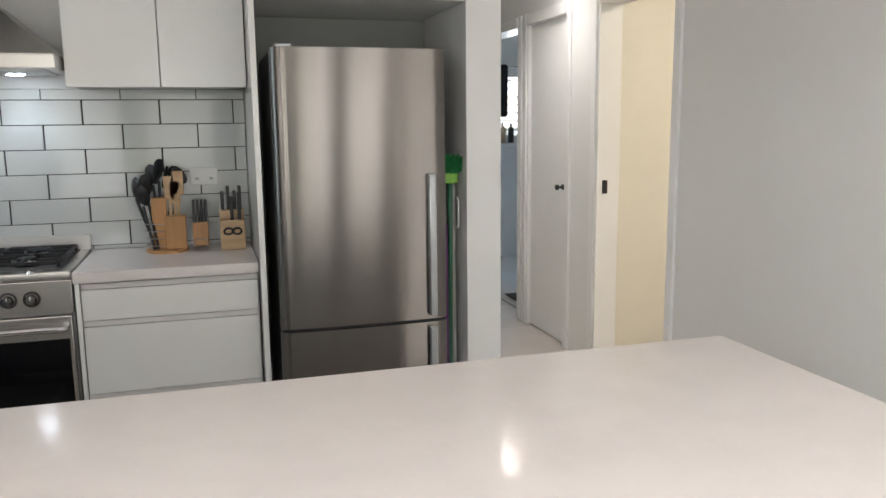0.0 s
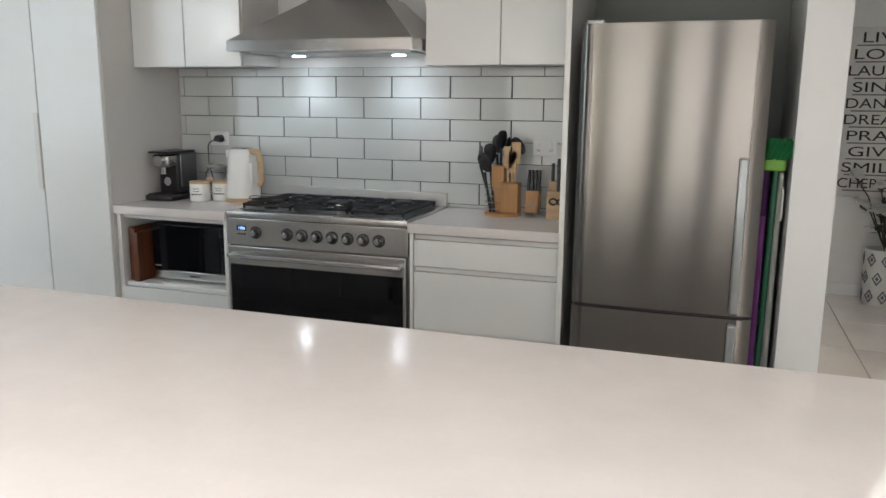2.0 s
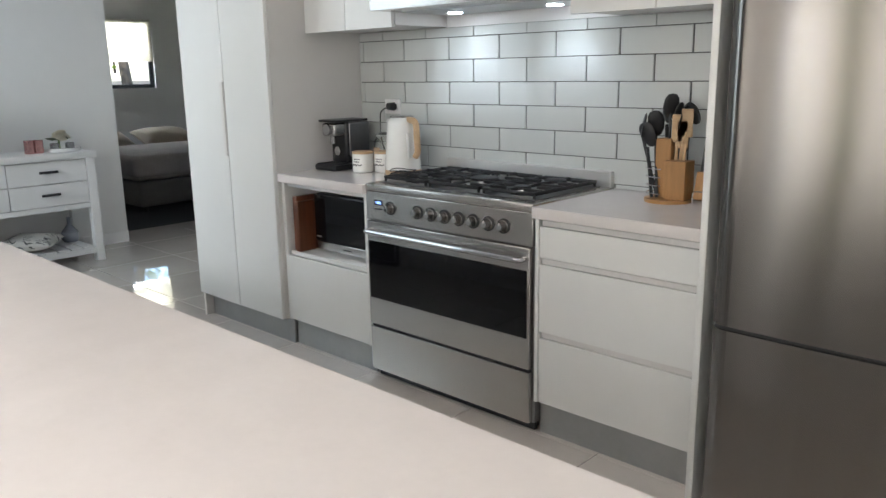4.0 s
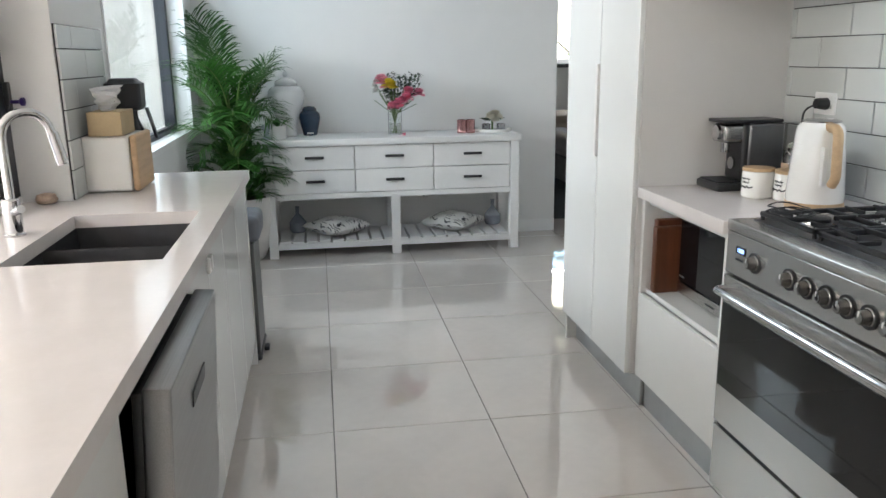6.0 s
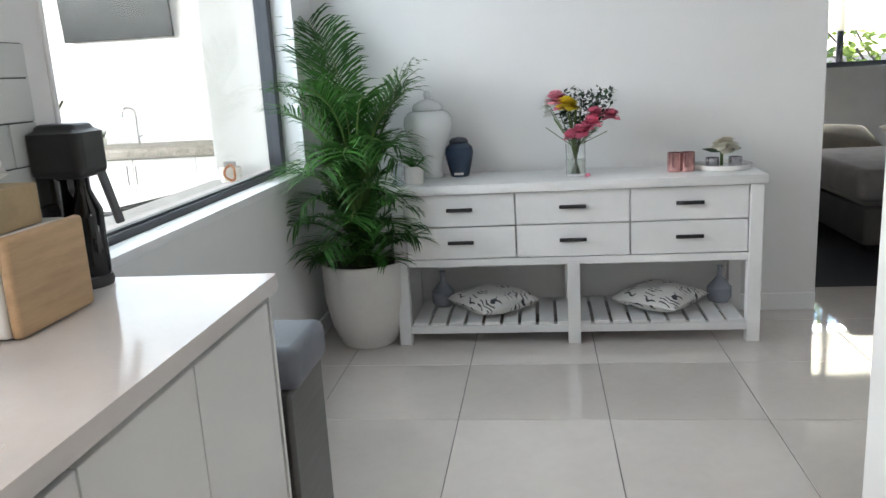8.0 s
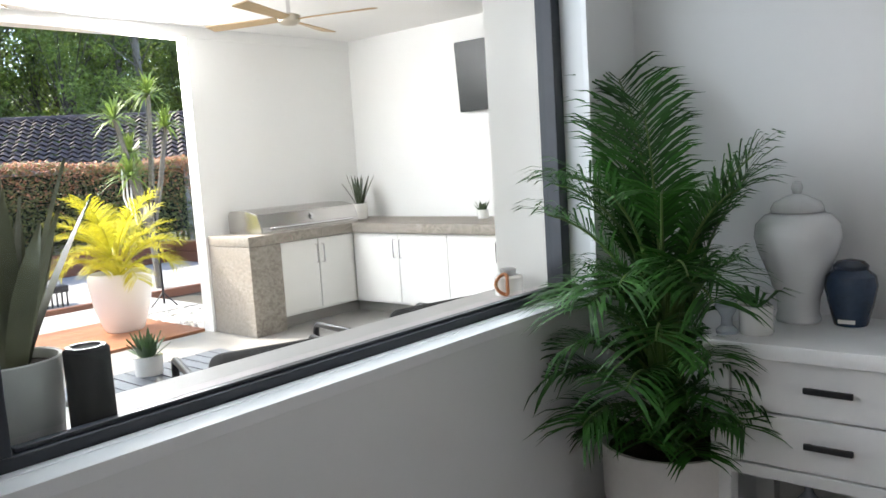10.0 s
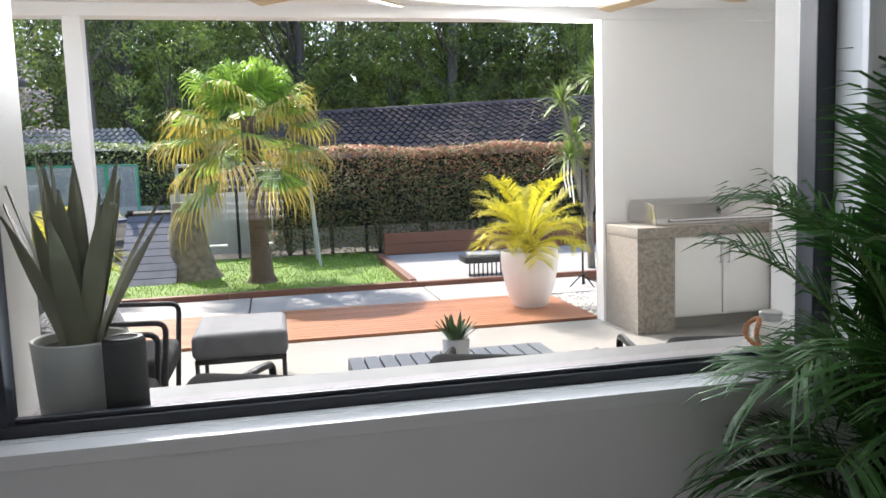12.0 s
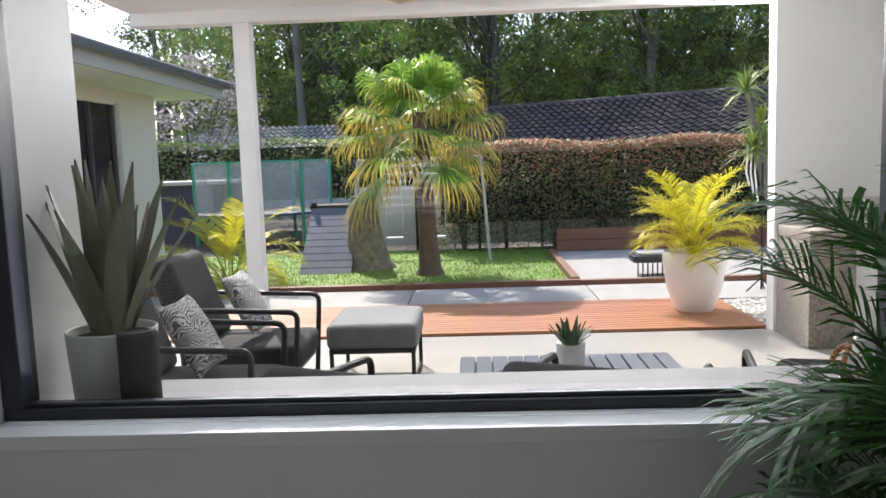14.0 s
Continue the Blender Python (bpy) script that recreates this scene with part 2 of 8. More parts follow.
def tube(bm, pts, radii, seg=8):
    """A round bar along points; radii is a number or one for each point."""
    pts = [Vector(p) for p in pts]
    if not isinstance(radii, (list, tuple)):
        radii = [radii] * len(pts)
    rings, side = [], Vector((0.31, 0.95, 0.05))
    for i, p in enumerate(pts):
        t = (pts[min(i + 1, len(pts) - 1)] - pts[max(i - 1, 0)]).normalized()
        side = (side - t * side.dot(t))
        side = side.normalized() if side.length > 1e-4 else t.orthogonal().normalized()
        up = t.cross(side)
        rings.append([bm.verts.new(p + (side * math.cos(2 * math.pi * k / seg) + up * math.sin(2 * math.pi * k / seg)) * radii[i]) for k in range(seg)])
    for a, b in zip(rings, rings[1:]):
        for k in range(seg):
            bm.faces.new((a[k], a[(k + 1) % seg], b[(k + 1) % seg], b[k]))
    bm.faces.new(rings[0][::-1])
    bm.faces.new(rings[-1])
    return bm


def bend(pts, n=6, r=0.03):
    """Rounds the corners of a polyline."""
    pts = [Vector(p) for p in pts]
    out = [pts[0]]
    for a, b, c in zip(pts, pts[1:], pts[2:]):
        u, w = (a - b), (c - b)
        d = min(r, u.length / 2, w.length / 2)
        p, q = b + u.normalized() * d, b + w.normalized() * d
        for i in range(n + 1):
            t = i / n
            out.append(p * (1 - t) ** 2 + b * 2 * t * (1 - t) + q * t * t)
    out.append(pts[-1])
    return out


def wall(name, x0, x1, y0, y1, z0, z1, holes=(), axis="x", material=None, label="white painted plaster wall"):
    """A wall with thickness; holes are (a0, a1, z0, z1) along its axis and go right through."""
    bm = B()
    lo, hi = (x0, x1) if axis == "x" else (y0, y1)
    cuts = sorted({lo, hi, *[h[0] for h in holes], *[h[1] for h in holes]})
    for a, b in zip(cuts, cuts[1:]):
        mid = (a + b) / 2
        hs = sorted([h for h in holes if h[0] < mid < h[1]], key=lambda h: h[2])
        z = z0
        spans = []
        for h in hs:
            if h[2] > z:
                spans.append((z, h[2]))
            z = h[3]
        if z < z1:
            spans.append((z, z1))
        for s0, s1 in spans:
            if axis == "x":
                bx(bm, a, b, y0, y1, s0, s1)
            else:
                bx(bm, x0, x1, a, b, s0, s1)
    bmesh.ops.remove_doubles(bm, verts=bm.verts, dist=1e-5)
    inner = [f for f in bm.faces if any(g is not f and (g.calc_center_median() - f.calc_center_median()).length < 1e-4 for e in f.edges for g in e.link_faces)]
    if inner:
        bmesh.ops.delete(bm, geom=inner, context="FACES_ONLY")
    return structure(name, bm, material or M_WALL, label, "wall")


CEIL = 2.45
XE, XW, YW, YN = 2.07, -5.23, 1.0, 3.58   # east wall, west wall, window wall, kitchen back wall

# ---- structure ----
floor = structure("floor", box(-5.36, 2.2, -1.2, 7.0, -0.12, -0.004), M_FGROUT, "large glossy beige porcelain floor tiles", "floor")
structure("bedroom_floor", box(-9.3, -5.36, 2.6, 7.2, -0.12, -0.001), M_CARPET, "dark grey bedroom carpet", "floor")
structure("side_room_floor", box(2.2, 4.2, 2.3, 7.6, -0.12, -0.002), M_FLOOR, "beige tiled floor of the side rooms", "floor")
structure("ceiling", box(-9.4, 4.4, 0.46, 7.7, CEIL, CEIL + 0.1), M_CEIL, "flat white painted ceiling", "ceiling")
structure("ceiling_south", box(-2.0, 2.2, -1.35, 0.46, CEIL, CEIL + 0.1), M_CEIL, "flat white painted ceiling", "ceiling")

# window wall with its deep outer reveal
WX0, WX1, WZ0, WZ1 = -4.87, -2.902, 0.902, 2.3
wall("wall_south_outer_leaf", -5.36, -2.16, 0.46, 0.83, -0.12, CEIL, [(-5.01, WX1, 0.836, WZ1)], label="white outer leaf of the window wall")
wall("wall_south_frame_leaf", -5.36, -2.16, 0.83, 0.93, -0.12, CEIL, [(WX0, WX1, 0.862, WZ1)], label="white core of the window wall round the frame")
wall("wall_south_window", -5.36, -2.16, 0.93, 1.0, -0.12, CEIL, [(WX0, WX1 + 0.075, WZ0 - 0.03, WZ1)], label="white wall below and beside the big picture window")
wall("wall_west", -5.36, XW, 1.0, 7.0, 0, CEIL, [(3.665, 4.62, 0.0, 2.06)], "y", label="white painted wall behind the sideboard")
wall("wall_kitchen_back", -2.86, 1.12, YN, YN + 0.12, 0, CEIL, label="white painted wall behind the cooker")
wall("wall_hall_side", -2.86, -2.74, YN + 0.12, 7.0, 0, CEIL, axis="y", label="white painted hall wall")
wall("wall_hall_north", -5.36, -2.86, 7.0, 7.12, 0, CEIL, [(-3.65, -2.95, 0.9, 1.55)], label="white hall wall with a louvred window")
wall("wall_fridge_column", 0.976, 1.12, 2.95, 3.58, 0, CEIL, label="white wall end beside the refrigerator")
wall("wall_corridor_west", 1.0, 1.12, 3.70, 6.25, 0, CEIL, axis="y")
wall("wall_corridor_end", 1.0, 2.2, 6.25, 6.37, 0, CEIL, label="white corridor end wall that carries the word sign")
wall("wall_east", XE, 2.2, -1.2, 6.25, 0, CEIL, [(3.2, 3.95, 0.0, 2.05), (4.33, 4.95, 0.0, 2.05), (5.09, 5.86, 0.0, 2.05)], "y", label="light grey-white painted passage wall")
wall("wall_dining_south", -1.97, 2.2, -1.32, -1.2, 0, CEIL, [(-1.6, 1.8, 0.05, 2.2)], label="white wall with a glazed sliding door")
wall("wall_dining_west", -1.97, -1.875, -1.2, 0.72, 0, CEIL, axis="y")
wall("wall_dining_return", -2.16, -1.875, 0.72, 0.838, 0, CEIL, [(-2.16, -1.90, 0.915, 2.2)], label="white wall with a narrow black-framed window")
wall("wall_bedroom_west", -9.42, -9.3, 2.6, 7.2, 0, CEIL, [(4.3, 6.1, 1.2, 2.1)], "y")
wall("wall_bedroom_south", -9.3, -5.36, 2.48, 2.6, 0, CEIL)
wall("wall_bedroom_north", -9.3, -5.36, 7.2, 7.32, 0, CEIL)
wall("wall_side_room_south", 2.2, 4.2, 2.18, 2.3, 0, CEIL, material=M_CREAM, label="cream painted side room wall")
wall("wall_side_room_back", 4.2, 4.32, 2.18, 7.6, 0, CEIL, axis="y", material=M_CREAM, label="cream painted side room wall")
wall("wall_side_room_partition", 2.2, 4.2, 4.12, 4.22, 0, CEIL, material=M_CREAM, label="cream painted side room wall with a light switch")
wall("wall_bathroom_south", 2.2, 4.2, 4.85, 4.95, 0, CEIL)
wall("wall_bathroom_north", 2.2, 4.2, 7.6, 7.72, 0, CEIL, [(2.3, 3.4, 1.22, 1.9)], label="white bathroom wall with a louvred window")

# window joinery
win = thing("window_1", pose(0, 0, 0), "large fixed picture window in a thick black aluminium frame", "window", kind="structure")
FY0, FY1 = 0.83, 0.90
fr = B()
bx(fr, WX0, WX1, FY0, FY1, 0.862, WZ0 + 0.028, 0.004)
part("bottom_rail", fr, M_FRAME, win)
part("top_rail", box(WX0, WX1, FY0, FY1, WZ1 - 0.055, WZ1, 0.004), M_FRAME, win)
part("jamb", box(WX0, WX0 + 0.055, FY0 + 0.001, FY1 + 0.001, WZ0 + 0.028, WZ1 - 0.055, 0.004), M_FRAME, win)
part("jamb", box(WX1 - 0.047, WX1, FY0 + 0.001, FY1 + 0.001, WZ0 + 0.028, WZ1 - 0.055, 0.004), M_FRAME, win)
part("glazing_bead", box(WX0 + 0.055, WX1 - 0.055, FY1 - 0.03, FY1 - 0.012, WZ0 + 0.028, WZ0 + 0.038, 0.002), M_FRAME, win)
pane = part("pane", box(WX0 + 0.05, WX1 - 0.05, 0.858, 0.862, WZ0 + 0.05, WZ1 - 0.05), M_PANE, win, "clear glass pane")
pane.visible_shadow = False
part("inner_sill", box(WX0 + 0.004, WX1 + 0.07, 0.932, 1.003, WZ0 - 0.03, WZ0 + 0.002, 0.002), M_TRIM, win, "white sill board")
part("inner_sill", box(WX0 + 0.004, WX1 - 0.004, 0.9005, 0.931, WZ0 - 0.038, WZ0 + 0.003, 0.004), M_TRIM, win, "white sill board")
# the outer ledge is white; its mid grey stands for the shade on it
part("outer_sill", box(-5.005, WX1 - 0.004, 0.44, 0.829, 0.837, 0.864, 0.004), mat("ledge_shade_paint", (0.50, 0.50, 0.50), 0.5, var=0.04, scale=5, bump=0.05, bscale=90), win, "white outer ledge, greyed as in shade")
part("architrave", box(WX0 - 0.012, WX0 + 0.003, 0.985, 1.008, WZ0, WZ1, 0.003), M_TRIM, win)
part("architrave", box(WX1 + 0.072, WX1 + 0.087, 0.985, 1.008, WZ0, WZ1, 0.003), M_TRIM, win)
# bead chain of the rolled blind
ch = B()
for k in range(60):
    zz = 2.2 - k * 0.018
    lathe(ch, [(0, -0.003), (0.003, 0), (0, 0.003)], 5, (WX1 + 0.03, 0.945, zz))
    lathe(ch, [(0, -0.003), (0.003, 0), (0, 0.003)], 5, (WX1 + 0.05, 0.945, zz))
part("blind_chain", ch, M_PLASTIC, win, "thin bead chain of a blind")


def skirting(name, x0, x1, y0, y1):
    bm = box(x0, x1, y0, y1, 0, 0.095, 0.004)
    structure(name, bm, M_TRIM, "white painted skirting board", "baseboard")


skirting("baseboard_west", XW, XW + 0.014, 1.0, 3.665)
skirting("baseboard_west_return", XW, XW + 0.014, 4.68, 7.0)
skirting("baseboard_south", XW + 0.014, -2.86, YW, YW + 0.014)
skirting("baseboard_corridor_end", 1.12, XE, 6.236, 6.25)
skirting("baseboard_corridor_west", 1.12, 1.134, 3.0, 6.236)
skirting("baseboard_east", XE - 0.014, XE, -1.2, 3.13)
skirting("baseboard_hall", -2.874, -2.86, YN + 0.02, 7.0)


def doorcase(name, y0, y1, x0, x1, top, label):
    d = thing(name, pose(0, 0, 0), label, "door frame", kind="structure")
    for yy in (y0, y1):
        s = 1 if yy == y1 else -1
        part("architrave", box(x0 - 0.016, x0 + 0.002, min(yy, yy + s * 0.055), max(yy, yy + s * 0.055), 0, top + 0.055, 0.004), M_TRIM, d)
        part("architrave", box(x1 - 0.002, x1 + 0.016, min(yy, yy + s * 0.055), max(yy, yy + s * 0.055), 0, top + 0.055, 0.004), M_TRIM, d)
        part("jamb", box(x0 - 0.004, x1 + 0.004, min(yy, yy - s * 0.018), max(yy, yy - s * 0.018), 0, top, 0.003), M_TRIM, d)
    part("head", box(x0 - 0.018, x1 + 0.018, y0 + 0.018, y1 - 0.018, top - 0.018, top + 0.05, 0.004), M_TRIM, d)
    return d


case_a = doorcase("doorway_2", 3.2, 3.95, XE, 2.2, 2.05, "open white doorway into a cream side room")
part("strike_plate", box(2.10, 2.13, 3.925, 3.934, 1.0, 1.075, 0.002), M_BLACK, case_a, "small black strike plate")
doorcase("doorway_3", 4.33, 4.95, XE, 2.2, 2.05, "white frame of a closed cupboard door")
case_c = doorcase("doorway_4", 5.09, 5.86, XE, 2.2, 2.05, "open white doorway into the bathroom")
part("strike_plate", box(2.10, 2.13, 5.835, 5.844, 1.0, 1.075, 0.002), M_BLACK, case_c, "small black strike plate")
slab = thing("door_1", pose(XE + 0.02, 4.33, 0), "closed flush white door with a small black knob", "door", kind="structure")
part("leaf", box(0, 0.036, 0.022, 0.598, 0.008, 2.03, 0.003), M_TRIM, slab)
kb = B()
lathe(kb, [(0, 0), (0.018, 0), (0.018, 0.006), (0.008, 0.01), (0.008, 0.03), (0.017, 0.036), (0.017, 0.05), (0, 0.054)], 20, (0, 0.085, 1.0), Matrix.Rotation(radians(-90), 3, "Y"))
part("knob", kb, M_BLACK, slab, "black round knob")

# glazed doors of the starting room
gd = thing("door_2", pose(0, 0, 0), "black-framed glass sliding door", "door", kind="structure")
for a, b in ((-1.6, 0.1), (0.1, 1.8)):
    f = B()
    for q in ((a, a + 0.06, 0.05, 2.2), (b - 0.06, b, 0.05, 2.2), (a, b, 0.05, 0.13), (a, b, 2.12, 2.2)):
        bx(f, q[0], q[1], -1.28, -1.24, q[2], q[3])
    part("frame", f, M_FRAME, gd)
gw = thing("window_4", pose(0, 0, 0), "narrow black-framed window with a small latch", "window", kind="structure")
f = B()
for q in ((-2.158, -2.085, 0.917, 2.198), (-1.96, -1.902, 0.917, 2.198), (-2.085, -1.96, 0.917, 0.985), (-2.085, -1.96, 2.14, 2.198)):
    bx(f, q[0], q[1], 0.755, 0.835, q[2], q[3], 0.003)
part("frame", f, M_FRAME, gw)
p = part("pane", box(-2.09, -1.955, 0.79, 0.794, 0.98, 2.145), M_PANE, gw)
p.visible_shadow = False
lt = part("latch", box(-2.156, -2.125, 0.836, 0.852, 1.19, 1.30, 0.004), M_BLACK, gw, "black latch plate")
part("latch_knob", lathe(B(), [(0, 0), (0.006, 0), (0.006, 0.025), (0.014, 0.032), (0.014, 0.042), (0, 0.046)], 16, (-2.14, 0.852, 1.235), Matrix.Rotation(radians(-90), 3, "X")), mat("purple_latch", (0.04, 0.015, 0.16), 0.3), lt, "dark purple latch knob")


def louvres(name, x0, x1, y, z0, z1, label):
    w = thing(name, pose(0, 0, 0), label, "window", kind="structure")
    f = B()
    for q in ((x0, x0 + 0.05, z0, z1), (x1 - 0.05, x1, z0, z1), (x0 + 0.05, x1 - 0.05, z0, z0 + 0.05), (x0 + 0.05, x1 - 0.05, z1 - 0.05, z1)):
        bx(f, q[0], q[1], y, y + 0.05, q[2], q[3])
    part("frame", f, M_TRIM, w)
    n = int((z1 - z0 - 0.1) / 0.075)
    me = None
    for k in range(n):
        zz = z0 + 0.05 + (k + 0.5) * (z1 - z0 - 0.1) / n
        if me is None:
            s = part("slat", box(x0 + 0.05, x1 - 0.05, -0.004, 0.004, -0.036, 0.036, 0.003), M_TRIM, w, "white louvre slat")
            me = s.data
        else:
            s = piece(me, "slat", pose(0, 0, 0), w)
        s.matrix_basis = pose(0, y + 0.025, zz, 50, 0, 0)
    return w


louvres("window_2", -3.65, -2.95, 7.02, 0.9, 1.55, "white louvred hall window")
louvres("window_3", 2.3, 3.4, 7.62, 1.22, 1.9, "white louvred bathroom window")

# downlights: one in the corridor, three unseen ones added as fill
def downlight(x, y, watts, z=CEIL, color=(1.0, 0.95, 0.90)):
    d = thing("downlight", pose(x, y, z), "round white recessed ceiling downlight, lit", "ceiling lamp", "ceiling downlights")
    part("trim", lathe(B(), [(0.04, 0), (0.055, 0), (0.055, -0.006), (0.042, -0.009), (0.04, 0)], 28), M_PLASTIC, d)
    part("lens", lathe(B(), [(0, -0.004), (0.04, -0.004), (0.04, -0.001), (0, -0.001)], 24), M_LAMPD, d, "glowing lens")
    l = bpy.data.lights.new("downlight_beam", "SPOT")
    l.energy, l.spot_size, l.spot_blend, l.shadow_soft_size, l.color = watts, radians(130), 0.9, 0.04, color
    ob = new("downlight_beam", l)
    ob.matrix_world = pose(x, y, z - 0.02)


downlight(1.68, 4.25, 9)
# extra unseen downlights, added to brighten the bench and kitchen from behind
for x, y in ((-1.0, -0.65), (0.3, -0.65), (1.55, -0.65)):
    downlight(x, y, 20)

# ---- kitchen, cooker side ----
CT = 0.885  # worktop height
FY = 3.03   # front plane of the units
SX0, SX1 = -1.41, -0.505


def fronts(parent, x0, x1, rows, y=FY, material=None):
    for z0, z1 in rows:
        part("drawer_front", box(x0 + 0.002, x1 - 0.002, y, y + 0.02, z0, z1, 0.0025), material or M_CAB, parent)
        part("finger_pull", box(x0 + 0.004, x1 - 0.004, y + 0.012, y + 0.03, z1 + 0.001, z1 + 0.021, 0.002), M_SATIN, parent, "recessed finger pull")


# unit with the microwave niche
u = thing("base_cabinet", pose(0, 0, 0), "white base cabinet with an open microwave niche", "cabinet", "kitchen base units")
part("side_panel", box(-2.045, -2.022, FY, YN - 0.003, 0.14, 0.842, 0.002), M_CAB, u)
part("side_panel", box(-1.432, -1.414, FY, YN - 0.003, 0.14, 0.842, 0.002), M_CAB, u)
part("shelf", box(-2.0215, -1.4325, FY + 0.02, YN - 0.022, 0.478, 0.5, 0.002), M_CAB, u)
part("back_panel", box(-2.0215, -1.4325, YN - 0.02, YN - 0.004, 0.5, 0.842), M_CAB, u)
part("top_rail", box(-2.0215, -1.4325, FY + 0.02, YN - 0.022, 0.82, 0.842), M_CAB, u)
part("drawer_front", box(-2.04, -1.42, FY - 0.002, FY + 0.018, 0.145, 0.478, 0.003), M_CAB, u)
part("kickboard", box(-2.045, -1.43, FY + 0.045, FY + 0.06, 0, 0.138), M_KICK, u, "grey metal kickboard")
u = thing("base_cabinet", pose(0, 0, 0), "white three-drawer base cabinet beside the cooker", "cabinet", "kitchen base units")
b = B()
bx(b, -0.498, 0.155, FY + 0.03, YN - 0.003, 0.14, 0.842, 0.002)
bx(b, -0.498, -0.482, FY, FY + 0.03, 0.14, 0.842, 0.002)
part("body", b, M_CAB, u)
fronts(u, -0.48, 0.152, [(0.142, 0.395), (0.42, 0.675), (0.70, 0.815)])
part("kickboard", box(-0.498, 0.155, FY + 0.045, FY + 0.06, 0, 0.138), M_KICK, u, "grey metal kickboard")
for x0, x1 in ((-2.045, SX0 - 0.002), (SX1 + 0.004, 0.155)):
    w = tagged(link("worktop", box(x0, x1, FY - 0.02, YN - 0.001, 0.844, CT, 0.004), M_STONE, None, True), "pale stone kitchen worktop", "worktop", "kitchen worktops")

# pantry
u = thing("pantry_cupboard", pose(0, 0, 0), "tall glossy white pantry cupboard with two doors", "cupboard")
b = B()
bx(b, -2.855, -2.837, 3.011, 3.575, 0.0, CEIL - 0.004, 0.002)
bx(b, -2.063, -2.047, 3.011, YN - 0.002, 0.14, CEIL - 0.004, 0.002)
bx(b, -2.837, -2.063, 3.026, YN - 0.002, 0.14, CEIL - 0.004)
part("body", b, M_SATIN, u, "matt white side panels")
dr = part("door", box(-2.851, -2.443, 2.991, 3.011, 0.142, CEIL - 0.01, 0.003), M_CAB, u)
dr = part("door", box(-2.437, -2.05, 2.991, 3.011, 0.142, CEIL - 0.01, 0.003), M_CAB, u)
part("handle", box(-2.468, -2.441, 2.982, 2.996, 0.95, 1.325, 0.003), M_SATIN, dr, "slim vertical edge pull")
part("kickboard", box(-2.837, -2.05, FY + 0.03, FY + 0.05, 0, 0.138), M_KICK, u, "grey metal kickboard")

# wall cupboards
def wall_unit(x0, x1, div, label):
    u = thing("wall_cupboard", pose(0, 0, 0), label, "cupboard", "kitchen wall cupboards")
    part("body", box(x0, x1, 3.245, YN - 0.002, 1.56, CEIL - 0.004, 0.002), M_SATIN, u)
    part("door", box(x0 + 0.002, div - 0.002, 3.223, 3.243, 1.55, CEIL - 0.01, 0.002), M_CAB, u)
    part("door", box(div + 0.002, x1 - 0.002, 3.223, 3.243, 1.55, CEIL - 0.01, 0.002), M_CAB, u)
    return u


wall_unit(-2.045, -1.425, -1.74, "white two-door wall cupboard beside the pantry")
wall_unit(-0.50, 0.155, -0.165, "white two-door wall cupboard beside the refrigerator")

# refrigerator recess
u = thing("fridge_surround", pose(0, 0, 0), "white surround with a cupboard over the refrigerator", "cupboard")
part("side_panel", box(0.158, 0.18, 2.95, YN - 0.002, 0, CEIL - 0.004, 0.002), M_CAB, u)
part("bulkhead", box(0.182, 0.974, 2.955, YN - 0.002, 1.865, CEIL - 0.004, 0.002), M_CAB, u)
# the back panel's grey has the shade of the recess mixed in
part("back_panel", box(0.182, 0.974, YN - 0.03, YN - 0.004, 0, 1.863), mat("recess_shade_grey", (0.31, 0.325, 0.31), 0.6, var=0.04, scale=3), u, "back of the recess, darkened for its shade")

f = thing("refrigerator", pose(0.222, 2.90, 0), "tall brushed steel bottom-freezer refrigerator", "refrigerator")
FW = 0.66
part("body", box(0.004, FW - 0.004, 0.06, 0.62, 0.03, 1.672, 0.006), mat("fridge_side_grey", (0.20, 0.20, 0.20), 0.5, 0.3), f, "dark grey cabinet")


def curved_door(z0, z1):
    """A door with a slightly bowed front and rounded vertical edges."""
    bm = B()
    pts = []
    n = 24
    for i in range(n + 1):
        t = i / n
        x = FW * t
        e = min(t, 1 - t) * FW
        y = 0.012 * (2 * t - 1) ** 2 + (0.022 * (1 - min(e / 0.025, 1)) ** 2)
        pts.append((x, y))
    lo = [bm.verts.new((x, y, z0)) for x, y in pts]
    hi = [bm.verts.new((x, y, z1)) for x, y in pts]
    bl = [bm.verts.new((FW - 0.001, 0.058, z0)), bm.verts.new((0.001, 0.058, z0))]
    bh = [bm.verts.new((FW - 0.001, 0.058, z1)), bm.verts.new((0.001, 0.058, z1))]
    for i in range(n):
        bm.faces.new((lo[i], lo[i + 1], hi[i + 1], hi[i]))
    bm.faces.new((lo[n], bl[0], bh[0], hi[n]))
    bm.faces.new((bl[0], bl[1], bh[1], bh[0]))
    bm.faces.new((bl[1], lo[0], hi[0], bh[1]))
    bm.faces.new(hi + bh)
    bm.faces.new((lo + bl)[::-1])
    return bm


d1 = part("upper_door", curved_door(0.635, 1.68), M_STEEL, f, "bowed brushed steel door")
d2 = part("freezer_drawer", curved_door(0.06, 0.622), M_STEEL, f, "bowed brushed steel drawer front")
part("gasket", box(0.01, FW - 0.01, 0.02, 0.058, 0.623, 0.634), M_BLACK, f, "dark gap")
M_HANDLE = mat("fridge_handle", (0.42, 0.44, 0.45), 0.35, 0.85)
part("handle", box(FW - 0.082, FW - 0.052, -0.022, 0.008, 0.65, 1.21, 0.006), M_HANDLE, d1, "flat vertical grey handle")
